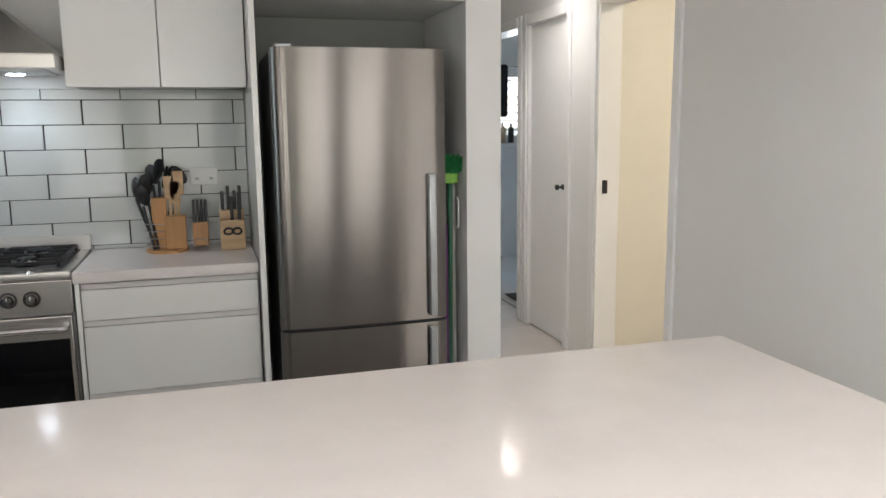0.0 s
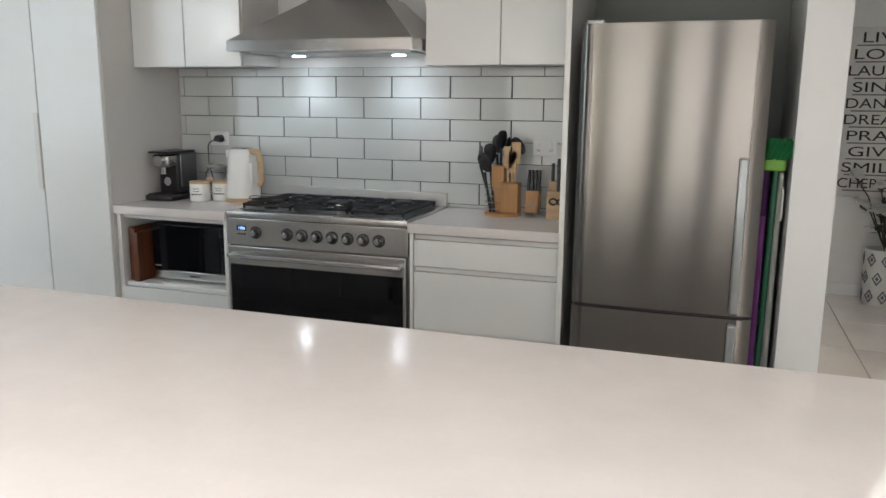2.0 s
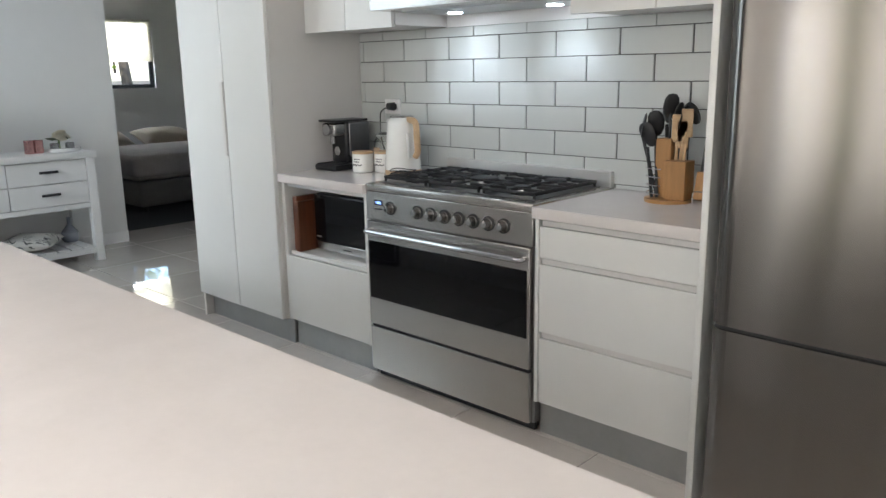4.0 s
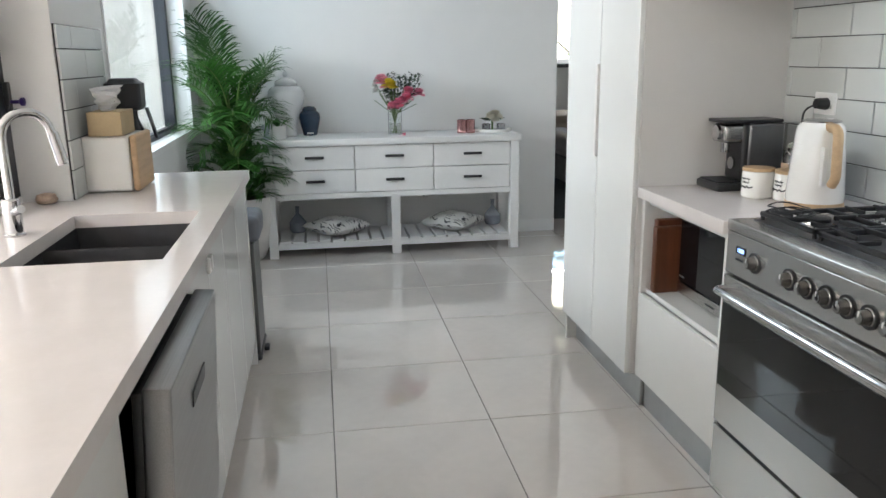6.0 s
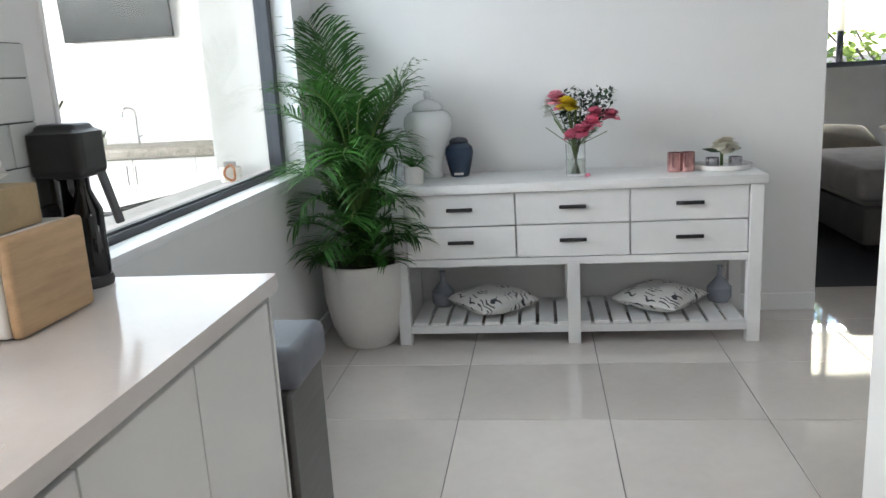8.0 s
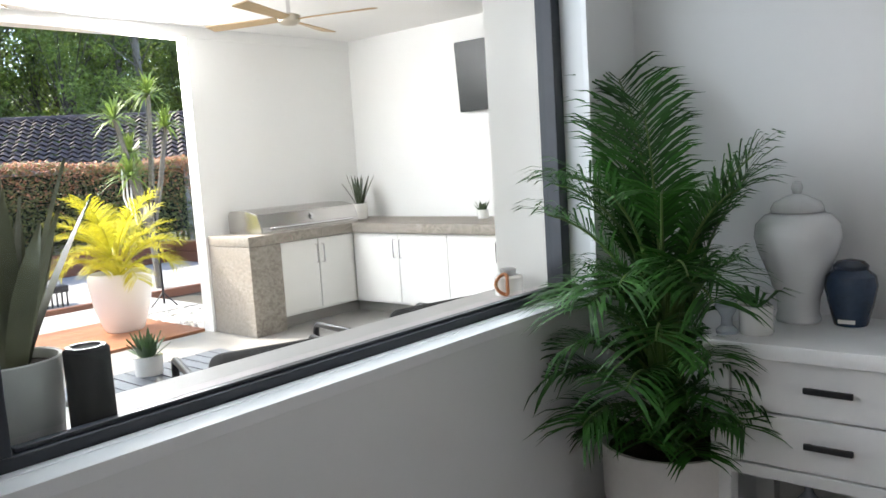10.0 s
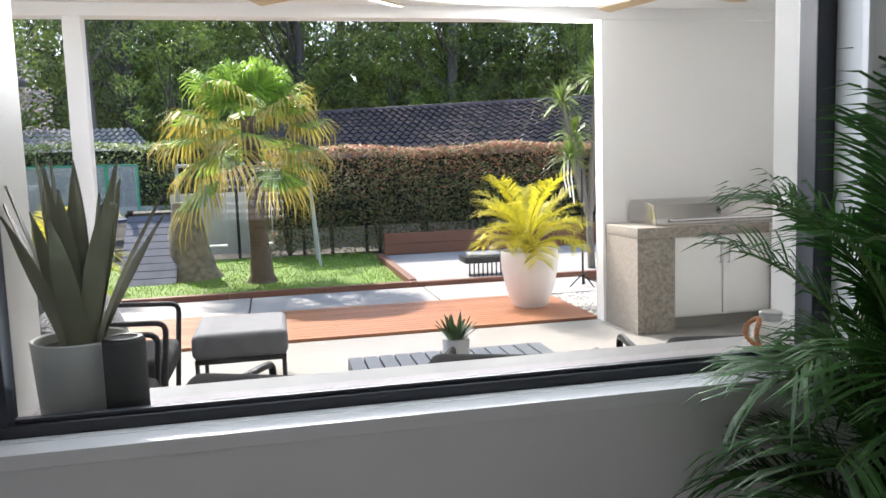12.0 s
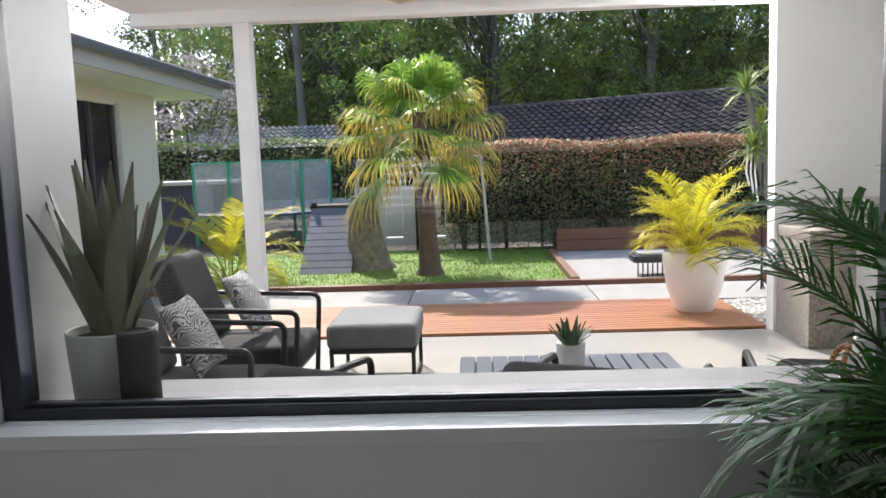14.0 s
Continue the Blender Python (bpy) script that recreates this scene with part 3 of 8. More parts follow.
part("handle", box(FW - 0.082, FW - 0.052, -0.022, 0.008, 0.22, 0.605, 0.006), M_HANDLE, d2, "flat vertical grey handle")
bg = part("badge", box(0.28, 0.39, 0.0005, 0.006, 1.578, 1.586), M_CHROME, d1, "thin maker's badge bar")
part("hinge_cap", box(0.02, 0.08, 0.01, 0.06, 1.68, 1.692, 0.003), M_HANDLE, f)
for xx in (0.05, FW - 0.05):
    for yy in (0.1, 0.58):
        part("foot", rod(B(), (xx, yy, 0), (xx, yy, 0.032), 0.018, 10), M_BLACK, f)

# broom, mop and ironing board beside the refrigerator
br = thing("broom", pose(0.915, 2.99, 0), "green plastic broom standing head up", "broom")
part("stick", rod(B(), (0.0, 0.02, 0.0), (0.015, 0.04, 1.18), 0.0115, 10), mat("green_stick", (0.01, 0.10, 0.05), 0.4), br)
part("head", box(-0.03, 0.045, 0.02, 0.06, 1.16, 1.21, 0.008), mat("lime_plastic", (0.16, 0.42, 0.03), 0.4), br, "lime green head")
g = Geo()
rng = random.Random(3)
for k in range(220):
    x, y = rng.uniform(-0.025, 0.045), rng.uniform(0.015, 0.062)
    dx, dy = (x - 0.0) * 0.9 + 0.03 + rng.uniform(-0.01, 0.01), rng.uniform(-0.03, 0.02)
    p0, p1 = Vector((x, y, 1.20)), Vector((x + dx, y + dy, 1.265 + rng.uniform(-0.02, 0.015)))
    s = Vector((0.0022, 0.0012, 0))
    g.add([p0 - s, p0 + s, p1 + s, p1 - s], [(0, 1, 2, 3)])
part("bristles", g, mat("green_bristles", (0.02, 0.22, 0.07), 0.6, island=0.3), br, "green bristles", False)
mp = thing("mop", pose(0.893, 3.03, 0), "purple flat mop standing upright", "mop")
part("stick", rod(B(), (0, 0, 0.02), (0.01, 0.05, 1.15), 0.012, 10), mat("purple_plastic", (0.10, 0.02, 0.14), 0.4), mp)
part("pad", box(-0.01, 0.012, -0.05, 0.05, 0, 1.0, 0.006), mat("purple_pad", (0.13, 0.025, 0.16), 0.8), mp, "purple pad")
ib = thing("ironing_board", pose(0.945, 3.06, 0), "folded ironing board with a pale cover", "ironing board")
part("board", box(-0.012, 0.014, -0.02, 0.36, 0.05, 1.16, 0.012, 3), mat("pale_cloth", (0.45, 0.46, 0.42), 0.85, bump=0.2, bscale=120), ib)
part("frame", tube(B(), bend([(0.004, 0.0, 0), (0.004, -0.02, 0.2), (0.004, 0.02, 1.12), (0.004, 0.2, 1.14), (0.004, 0.3, 0)], 5, 0.05), 0.008), M_PLASTIC, ib, "thin white tube frame")
part("hook", tube(B(), bend([(0.01, -0.02, 0.98), (0.012, -0.055, 0.98), (0.012, -0.055, 1.1), (0.01, -0.02, 1.1)], 5, 0.02), 0.004), M_PLASTIC, ib)

# range cooker
ck = thing("range_cooker", pose(SX0, 3.036, 0) @ Matrix.Diagonal((1, 0.92, 1, 1)), "stainless steel range cooker with gas hob and wide oven", "cooker")
SW = SX1 - SX0
b = box(0, SW, 0.012, 0.585, 0.04, 0.86, 0.003)
part("body", b, mat("cooker_side", (0.30, 0.30, 0.30), 0.35, 0.8), ck)
b = B()
bx(b, -0.001, SW + 0.001, -0.016, 0.586, 0.861, 0.893, 0.006, 3)
part("hob_plate", b, M_STEELH, ck, "steel hob plate")
part("hob_well", box(0.035, SW - 0.035, 0.05, 0.53, 0.8925, 0.8955, 0.001), mat("hob_steel_dark", (0.10, 0.10, 0.105), 0.3, 0.8), ck, "dark recessed burner tray")
pn = part("control_panel", box(0, SW, -0.012, 0.012, 0.735, 0.86, 0.003), M_STEELH, ck)
dk = part("oven_door", box(0.008, SW - 0.008, -0.02, 0.012, 0.262, 0.73, 0.004), M_STEELH, ck)
part("oven_glass", box(0.02, SW - 0.02, -0.0235, -0.019, 0.385, 0.645, 0.001), M_OVEN, dk, "black oven glass")
hb = B()
tube(hb, bend([(0.03, -0.018, 0.69), (0.03, -0.062, 0.69), (SW - 0.03, -0.062, 0.69), (SW - 0.03, -0.018, 0.69)], 5, 0.02), 0.0105, 14)
part("handle", hb, M_CHROME, dk, "polished bar handle")
part("drawer", box(0.008, SW - 0.008, -0.018, 0.012, 0.045, 0.25, 0.004), M_STEELH, ck, "steel storage drawer")
part("drawer_gap", box(0.012, SW - 0.012, -0.006, 0.011, 0.25, 0.262), M_BLACK, ck)
for xx in (0.05, SW - 0.05):
    for yy in (0.08, 0.52):
        part("foot", rod(B(), (xx, yy, 0), (xx, yy, 0.045), 0.022, 12), M_BLACK, ck)
part("plinth", box(0.012, SW - 0.012, 0.03, 0.05, 0.004, 0.04), M_BLACK, ck, "dark shadow plinth")
part("splash_rail", box(0.0, SW, 0.55, 0.583, 0.885, 0.955, 0.003), mat("satin_steel", (0.62, 0.61, 0.60), 0.42, 0.85, var=0.03, scale=4, stretch=(0.6, 8, 8)), ck, "steel upstand behind the hob")
KX = [0.155] + [0.318 + 0.0755 * k for k in range(7)]
kn_bm = B()
lathe(kn_bm, [(0.021, 0), (0.023, 0.003), (0.019, 0.006), (0.0165, 0.02), (0.0155, 0.027), (0, 0.029)], 24, (0, 0, 0), Matrix.Rotation(radians(90), 3, "X"))
kn = part("knob", kn_bm, mat("knob_steel", (0.28, 0.27, 0.26), 0.22, 1.0), pn, "ridged dark steel knob")
kn.matrix_basis = pose(KX[0], -0.012, 0.797)
for x in KX[1:]:
    k2 = piece(kn.data, "knob", pose(x, -0.012, 0.797), pn)
    k2["label"] = "ridged dark steel knob"
for x in KX:
    part("bezel", lathe(B(), [(0.0225, 0), (0.029, 0), (0.0285, 0.004), (0.0225, 0.004), (0.0225, 0)], 24, (x, -0.0125, 0.797), Matrix.Rotation(radians(90), 3, "X")), M_BLACK, pn, "dark ring round a knob")
    part("knob_cap", lathe(B(), [(0.0, 0.0292), (0.0125, 0.0292), (0.0125, 0.0305), (0, 0.031)], 20, (x, -0.012, 0.797), Matrix.Rotation(radians(90), 3, "X")), M_CHROME, pn, "bright knob cap")
    part("pointer", box(x - 0.0015, x + 0.0015, -0.0435, -0.04, 0.80, 0.812), M_PLASTIC, pn)
part("clock_display", box(0.055, 0.105, -0.0145, -0.012, 0.803, 0.825, 0.001), M_OVEN, pn, "dark clock window")
M_DIGIT = glow("clock_digits", (0.25, 0.42, 1.0), 0.5)
for x, w in ((0.066, 0.003), (0.075, 0.006), (0.084, 0.006), (0.093, 0.006)):
    part("clock_digit", box(x, x + w, -0.0155, -0.0146, 0.808, 0.820), M_DIGIT, pn, "lit blue digit")
part("clock_buttons", box(0.055, 0.105, -0.0145, -0.012, 0.783, 0.789, 0.001), M_BLACK, pn)
burners = [(0.17, 0.16, 0.042), (0.17, 0.40, 0.034), (SW / 2, 0.28, 0.062), (SW - 0.17, 0.16, 0.034), (SW - 0.17, 0.40, 0.046)]
for x, y, r in burners:
    part("burner", lathe(B(), [(r * 1.5, 0.895), (r * 1.45, 0.902), (r * 1.05, 0.905), (r * 1.05, 0.916), (0, 0.916)], 28, (x, y, 0)), M_CHROME, ck, "round burner ring")
    part("burner_cap", lathe(B(), [(r, 0.917), (r, 0.924), (r * 0.9, 0.927), (0, 0.927)], 28, (x, y, 0)), M_IRON, ck, "black burner cap")
for x0, x1 in ((0.045, 0.30), (0.315, SW - 0.315), (SW - 0.30, SW - 0.045)):
    tr = B()
    cx = (x0 + x1) / 2
    for q in ((x0, x1, 0.062, 0.074), (x0, x1, 0.508, 0.52), (x0, x1, 0.284, 0.296)):
        bx(tr, q[0], q[1], q[2], q[3], 0.921, 0.935, 0.003, 1)
    for xx in (x0, x1 - 0.012):
        bx(tr, xx, xx + 0.012, 0.062, 0.52, 0.921, 0.935, 0.003, 1)
    for yy in (0.11, 0.2, 0.35, 0.45):
        bx(tr, x0, x0 + 0.085, yy, yy + 0.009, 0.926, 0.939, 0.002, 1)
        bx(tr, x1 - 0.085, x1, yy, yy + 0.009, 0.926, 0.939, 0.002, 1)
    for yy in (0.07, 0.22, 0.30, 0.44):
        bx(tr, cx - 0.005, cx + 0.005, yy, yy + 0.07, 0.926, 0.939, 0.002, 1)
    for xx in (x0 + 0.006, x1 - 0.006):
        for yy in (0.07, 0.51):
            rod(tr, (xx, yy, 0.894), (xx, yy, 0.925), 0.006, 8)
    part("pan_support", tr, M_IRON, ck, "black cast iron pan support").matrix_basis = pose(0, 0, -0.014)
ring = thing("trivet", pose(SX0 + 0.12, 3.12, 0.925), "tangle of thin wire trivets lying on the hob", "trivet")
t = B()
rng = random.Random(8)
for k in range(4):
    cx, cy, r = rng.uniform(-0.03, 0.06), rng.uniform(-0.03, 0.05), rng.uniform(0.05, 0.075)
    tube(t, [(cx + r * math.cos(a * math.pi / 9), cy + r * 0.8 * math.sin(a * math.pi / 9), 0.004 + 0.006 * k + 0.003 * math.sin(a)) for a in range(19)], 0.0022, 6)
part("wire", t, M_IRON, ring)

# hood
hd = thing("range_hood", pose(0, 0, 0), "stainless steel pyramid chimney hood with lit lamps", "range hood")
b = B()
HX0, HX1, HY0 = -1.412, -0.505, 3.085
CX0, CX1, CY0 = -1.05, -0.77, 3.335
z0, z1, z2 = 1.612, 1.658, 1.86
V = [(HX0, HY0, z0), (HX1, HY0, z0), (HX1, YN - 0.003, z0), (HX0, YN - 0.003, z0), (HX0, HY0, z1), (HX1, HY0, z1), (HX1, YN - 0.003, z1), (HX0, YN - 0.003, z1),
     (CX0 - 0.03, CY0 - 0.03, z2), (CX1 + 0.03, CY0 - 0.03, z2), (CX1 + 0.03, YN - 0.003, z2), (CX0 - 0.03, YN - 0.003, z2)]
vs = [b.verts.new(v) for v in V]
for q in ((3, 2, 1, 0), (0, 1, 5, 4), (1, 2, 6, 5), (2, 3, 7, 6), (3, 0, 4, 7), (4, 5, 9, 8), (5, 6, 10, 9), (6, 7, 11, 10), (7, 4, 8, 11), (8, 9, 10, 11)):
    b.faces.new([vs[i] for i in q])
bmesh.ops.bevel(b, geom=list(b.edges), offset=0.003, segments=2, affect="EDGES")
cp = part("canopy", b, M_STEELH, hd)
part("chimney", box(CX0, CX1, CY0, YN - 0.004, z2, CEIL - 0.004, 0.003), M_STEEL, hd)
part("filter", box(HX0 + 0.06, HX1 - 0.06, HY0 + 0.13, YN - 0.06, z0 - 0.006, z0 + 0.002, 0.002), M_KICK, hd, "metal grease filter")
for x in (-1.225, -0.70):
    part("lamp", lathe(B(), [(0, -0.006), (0.03, -0.006), (0.034, 0.002), (0, 0.002)], 24, (x, HY0 + 0.33, z0 - 0.003)), M_HOODL, hd, "lit bluish hood lamp")
    l = bpy.data.lights.new("hood_beam", "SPOT")
    l.energy, l.spot_size, l.spot_blend, l.shadow_soft_size, l.color = 0.6, radians(120), 0.6, 0.025, (0.72, 0.84, 1.0)
    new("hood_beam", l).matrix_world = pose(x, HY0 + 0.33, z0 - 0.02)
for k in range(4):
    part("button", box(-1.0 + k * 0.018, -0.99 + k * 0.018, HY0 - 0.002, HY0 + 0.004, 1.63, 1.64, 0.001), M_CHROME, cp)

# sockets
def outlet(name, m, label, w=0.116):
    o = thing(name, m, label, "power outlet")
    part("plate", box(-w / 2, w / 2, -0.009, 0, -0.037, 0.037, 0.003), M_PLASTIC, o)
    for x in ((-0.03, 0.03) if w > 0.1 else (0.0,)):
        part("switch", box(x - 0.006, x + 0.006, -0.012, -0.008, 0.012, 0.026, 0.002), M_PLASTIC, o)
        part("socket_slots", box(x - 0.008, x + 0.008, -0.0095, -0.008, -0.016, -0.004), M_KICK, o)
    return o


outlet("power_outlet", pose(-0.03, YN - 0.008, 1.185), "white double power outlet on the tiled wall")
outlet("power_outlet", pose(-1.80, YN - 0.008, 1.19), "white double power outlet with a black plug")
pl = thing("kettle_cord", pose(-1.79, YN - 0.017, 1.19), "black plug and cord hanging from the outlet", "power cord")
part("plug", rod(B(), (0, 0, 0), (0, -0.04, 0.002), 0.021, 16, 0.017), M_BLACK, pl)
part("cord", tube(B(), bend([(0, -0.03, 0), (-0.05, -0.05, -0.02), (-0.04, -0.06, -0.18), (0.02, -0.05, -0.27), (0.10, -0.06, -0.298)], 5, 0.08), 0.0035, 8), M_BLACK, pl)
outlet("light_switch", pose(3.4, 4.12, 1.25), "white double light switch plate", 0.075)

# ---- things on the worktop ----
kt = thing("electric_kettle", pose(-1.548, 3.386, CT) @ Matrix.Scale(1.1, 4), "white electric kettle with a pale wooden handle", "kettle")
part("base", lathe(B(), [(0, 0), (0.078, 0), (0.08, 0.008), (0.078, 0.02), (0, 0.02)], 36), M_PALE, kt, "round wooden base")
part("jug", lathe(B(), [(0, 0.021), (0.077, 0.021), (0.078, 0.04), (0.07, 0.14), (0.064, 0.22), (0.06, 0.232), (0.052, 0.24), (0.05, 0.243), (0, 0.246)], 40), M_WHITE, kt)
part("lid_rim", lathe(B(), [(0.051, 0.243), (0.053, 0.247), (0.04, 0.251), (0, 0.252)], 32), M_CHROME, kt)
part("spout", box(-0.078, -0.045, -0.02, 0.02, 0.2, 0.238, 0.008), M_WHITE, kt)
part("handle", tube(B(), bend([(0.05, -0.01, 0.232), (0.105, -0.02, 0.232), (0.115, -0.022, 0.10), (0.098, -0.02, 0.08)], 6, 0.045), 0.0135, 12), M_PALE, kt, "bent wooden handle")
part("gauge", box(0.055, 0.074, -0.035, -0.02, 0.07, 0.18, 0.004), M_PLASTIC, kt)

cm = thing("coffee_machine", pose(-1.960, 3.352, CT), "small black and chrome capsule coffee machine", "coffee machine")
part("base", box(-0.075, 0.09, -0.12, 0.08, 0, 0.028, 0.008, 3), M_BLACK, cm)
part("drip_tray", box(-0.06, 0.075, -0.115, -0.02, 0.028, 0.034, 0.003), M_IRON, cm)
part("body", box(-0.06, 0.06, -0.02, 0.14, 0.028, 0.235, 0.014, 3), M_BLACK, cm)
part("side_panel", box(-0.066, 0.066, 0.0, 0.135, 0.06, 0.235, 0.01, 3), mat("titan_panel", (0.20, 0.20, 0.21), 0.3, 0.8), cm, "dark chrome side panels")
part("head", box(-0.052, 0.052, -0.085, 0.05, 0.165, 0.232, 0.014, 3), mat("steel_head", (0.45, 0.44, 0.43), 0.25, 1.0), cm, "chrome brewing head")
part("lever", box(-0.062, 0.062, -0.095, 0.13, 0.236, 0.248, 0.005), M_BLACK, cm, "black flat lever")
lb = lathe(B(), [(0, 0), (0.026, 0), (0.026, 0.012), (0, 0.016)], 24, (0, -0.084, 0.20), Matrix.Rotation(radians(90), 3, "X"))
part("dial", lb, M_CHROME, cm, "round chrome dial")
part("spout", rod(B(), (0, -0.055, 0.17), (0, -0.055, 0.13), 0.016, 14), M_CHROME, cm)
part("outlet_disc", lathe(B(), [(0, 0), (0.022, 0), (0.022, 0.008), (0, 0.01)], 20, (0.0, -0.022, 0.09), Matrix.Rotation(radians(90), 3, "X")), M_CHROME, cm)

M_GLASS = mat("jar_glass", (0.95, 0.97, 0.96), 0.03, var=0.0, trans=1.0, rvar=0.0)
gj = thing("glass_jar", pose(-1.767, 3.475, CT), "clip-top glass jar with brown contents and a paper tag", "jar")
part("glass", lathe(B(), [(0, 0), (0.055, 0), (0.058, 0.006), (0.058, 0.13), (0.045, 0.15), (0.047, 0.16), (0.043, 0.16), (0.041, 0.15), (0.054, 0.128), (0.054, 0.006), (0, 0.004)], 32), M_GLASS, gj)
part("lid", lathe(B(), [(0, 0.162), (0.047, 0.162), (0.048, 0.172), (0.03, 0.182), (0, 0.183)], 28), M_GLASS, gj, "glass lid")
part("contents", lathe(B(), [(0, 0.007), (0.052, 0.007), (0.052, 0.085), (0.0, 0.09)], 28), mat("brown_sugar", (0.36, 0.20, 0.10), 0.9, bump=0.3, bscale=200), gj, "brown dry contents")
part("clip", tube(B(), bend([(-0.03, -0.05, 0.13), (0, -0.062, 0.16), (0.03, -0.05, 0.13)], 4, 0.02), 0.002, 6), M_CHROME, gj)
tg = part("tag", box(-0.022, 0.022, -0.0605, -0.0585, 0.05, 0.11), mat("kraft_tag", (0.62, 0.45, 0.30), 0.8), gj, "kraft paper tag")
part("tag_print", box(-0.011, 0.011, -0.0615, -0.0606, 0.062, 0.085), M_BLACK, tg)
dj = thing("dark_canister", pose(-1.64, 3.47, CT), "tall dark glass canister with a black lid", "canister")
part("body", lathe(B(), [(0, 0), (0.05, 0), (0.05, 0.155), (0, 0.155)], 28), mat("smoked_glass", (0.02, 0.018, 0.017), 0.1), dj)
part("lid", lathe(B(), [(0, 0.156), (0.053, 0.156), (0.053, 0.172), (0, 0.175)], 28), M_BLACK, dj)


def canister(x, y, n):
    c = thing("canister", pose(x, y, CT, 0, 0, 12), "white ceramic canister with a wooden lid and dark script", "canister", "lidded canisters")
    bd = part("body", lathe(B(), [(0, 0), (0.046, 0), (0.052, 0.006), (0.052, 0.085), (0.049, 0.09), (0, 0.09)], 36), M_WHITE, c)
    part("lid", lathe(B(), [(0, 0.091), (0.052, 0.091), (0.052, 0.101), (0, 0.103)], 36), M_PALE, c, "flat wooden lid")
    for k, (w, z) in enumerate(((0.018, 0.066), (0.014, 0.054), (0.028, 0.038))):
        t = B()
        pts = []
        for i in range(9):
            a = (-w + 2 * w * i / 8) / 0.0535
            pts.append((0.0535 * math.sin(a), -0.0535 * math.cos(a), z + 0.0035 * math.sin(i * 2.4 + k)))
        tube(t, pts, 0.0016 if k < 2 else 0.0026, 5)
        part("script_line", t, M_BLACK, bd)


canister(-1.757, 3.315, 0)
canister(-1.669, 3.380, 1)

mw = thing("microwave_oven", pose(-1.925, FY + 0.10, 0.5), "black microwave oven with a steel lower edge", "microwave")
part("case", box(0, 0.49, 0.02, 0.40, 0.008, 0.285, 0.004), M_BLACK, mw)
part("door", box(0.004, 0.395, 0.0, 0.02, 0.055, 0.283, 0.003), M_OVEN, mw, "black glass door")
part("control_strip", box(0.398, 0.486, 0.0, 0.02, 0.055, 0.283, 0.003), mat("mw_panel", (0.015, 0.016, 0.018), 0.2), mw)
part("steel_edge", box(0.004, 0.486, -0.003, 0.02, 0.01, 0.053, 0.003), M_STEELH, mw, "brushed steel lower edge")
part("badge", box(0.22, 0.28, -0.0045, -0.003, 0.028, 0.034), M_BLACK, mw)
part("badge", box(0.012, 0.05, -0.0012, 0.0, 0.072, 0.078), M_KICK, mw)
for xx in (0.03, 0.46):
    for yy in (0.05, 0.37):
        part("foot", rod(B(), (xx, yy, 0), (xx, yy, 0.01), 0.012, 8), M_BLACK, mw)
cb = thing("chopping_board", pose(-2.012, FY + 0.035, 0.5), "dark red-brown timber chopping boards on edge", "chopping board")
part("board", box(0, 0.034, 0, 0.33, 0, 0.27, 0.006), M_BOARD, cb)
part("board", box(0.038, 0.07, -0.02, 0.30, 0, 0.25, 0.006), M_BOARD, cb)

# utensil caddy and knives
uc = thing("utensil_holder", pose(-0.19, 3.42, CT), "bamboo utensil holder with a wire front", "utensil holder")
part("base", lathe(B(), [(0, 0), (0.085, 0), (0.085, 0.012), (0, 0.012)], 36), M_WOOD, uc)
b = B()
bx(b, -0.005, 0.078, -0.035, 0.04, 0.012, 0.15, 0.004)
part("front_box", b, M_WOOD, uc)
part("back_box", box(-0.055, 0.005, -0.005, 0.06, 0.012, 0.225, 0.004), M_WOOD, uc)
wb = B()
for z in (0.03, 0.06, 0.09, 0.12):
    tube(wb, [(-0.004 - 0.078 * math.sin(a * math.pi / 20), -0.03 + 0.0 - 0.045 * math.cos(a * math.pi / 20) + 0.02, z) for a in range(0, 21)], 0.0018, 6)
part("wire_front", wb, M_CHROME, uc, "thin wire hoops")
ut = thing("spoon_set", pose(-0.19, 3.42, CT + 0.013), "black nylon and wooden kitchen utensils", "utensils")
rng = random.Random(11)
for k, (x, y, tx, ty, l) in enumerate(((-0.05, -0.03, -0.085, -0.01, 0.27), (-0.035, -0.02, -0.07, 0.02, 0.31), (-0.02, 0.02, -0.02, 0.03, 0.37), (-0.03, 0.03, 0.005, 0.035, 0.34), (-0.01, 0.03, 0.03, 0.03, 0.33), (-0.045, 0.0, -0.11, 0.0, 0.30), (-0.02, 0.035, -0.045, 0.05, 0.35), (0.0, 0.04, 0.055, 0.045, 0.345))):
    t = B()
    rod(t, (x, y, 0.0), (tx, ty, l - 0.09), 0.006, 8)
    mm = (Matrix.Translation((tx, ty, l - 0.045)) @ pose(0, 0, 0, 12, 10 * (k - 2), 25 * k)).to_3x3() @ Matrix.Diagonal((0.030 if k != 3 else 0.02, 0.007, 0.048))
    lathe(t, [(0, -1), (0.4, -0.9), (0.8, -0.5), (1, 0.1), (0.9, 0.6), (0.55, 0.92), (0, 1)], 12, (tx, ty, l - 0.045), mm)
    part("nylon_tool", t, M_BLACK, ut, "black nylon utensil")
for x, tx, l in ((0.02, 0.02, 0.30), (0.045, 0.055, 0.32), (0.03, 0.04, 0.28)):
    t = B()
    rod(t, (x, 0.0, 0.0), (tx, 0.01, l - 0.08), 0.006, 8)
    bx(t, -0.022, 0.022, -0.004, 0.004, -0.05, 0.05, 0.0035, 2, Matrix.Translation((tx, 0.01, l - 0.05)))
    part("wooden_tool", t, M_PALE, ut, "pale wooden spatula")
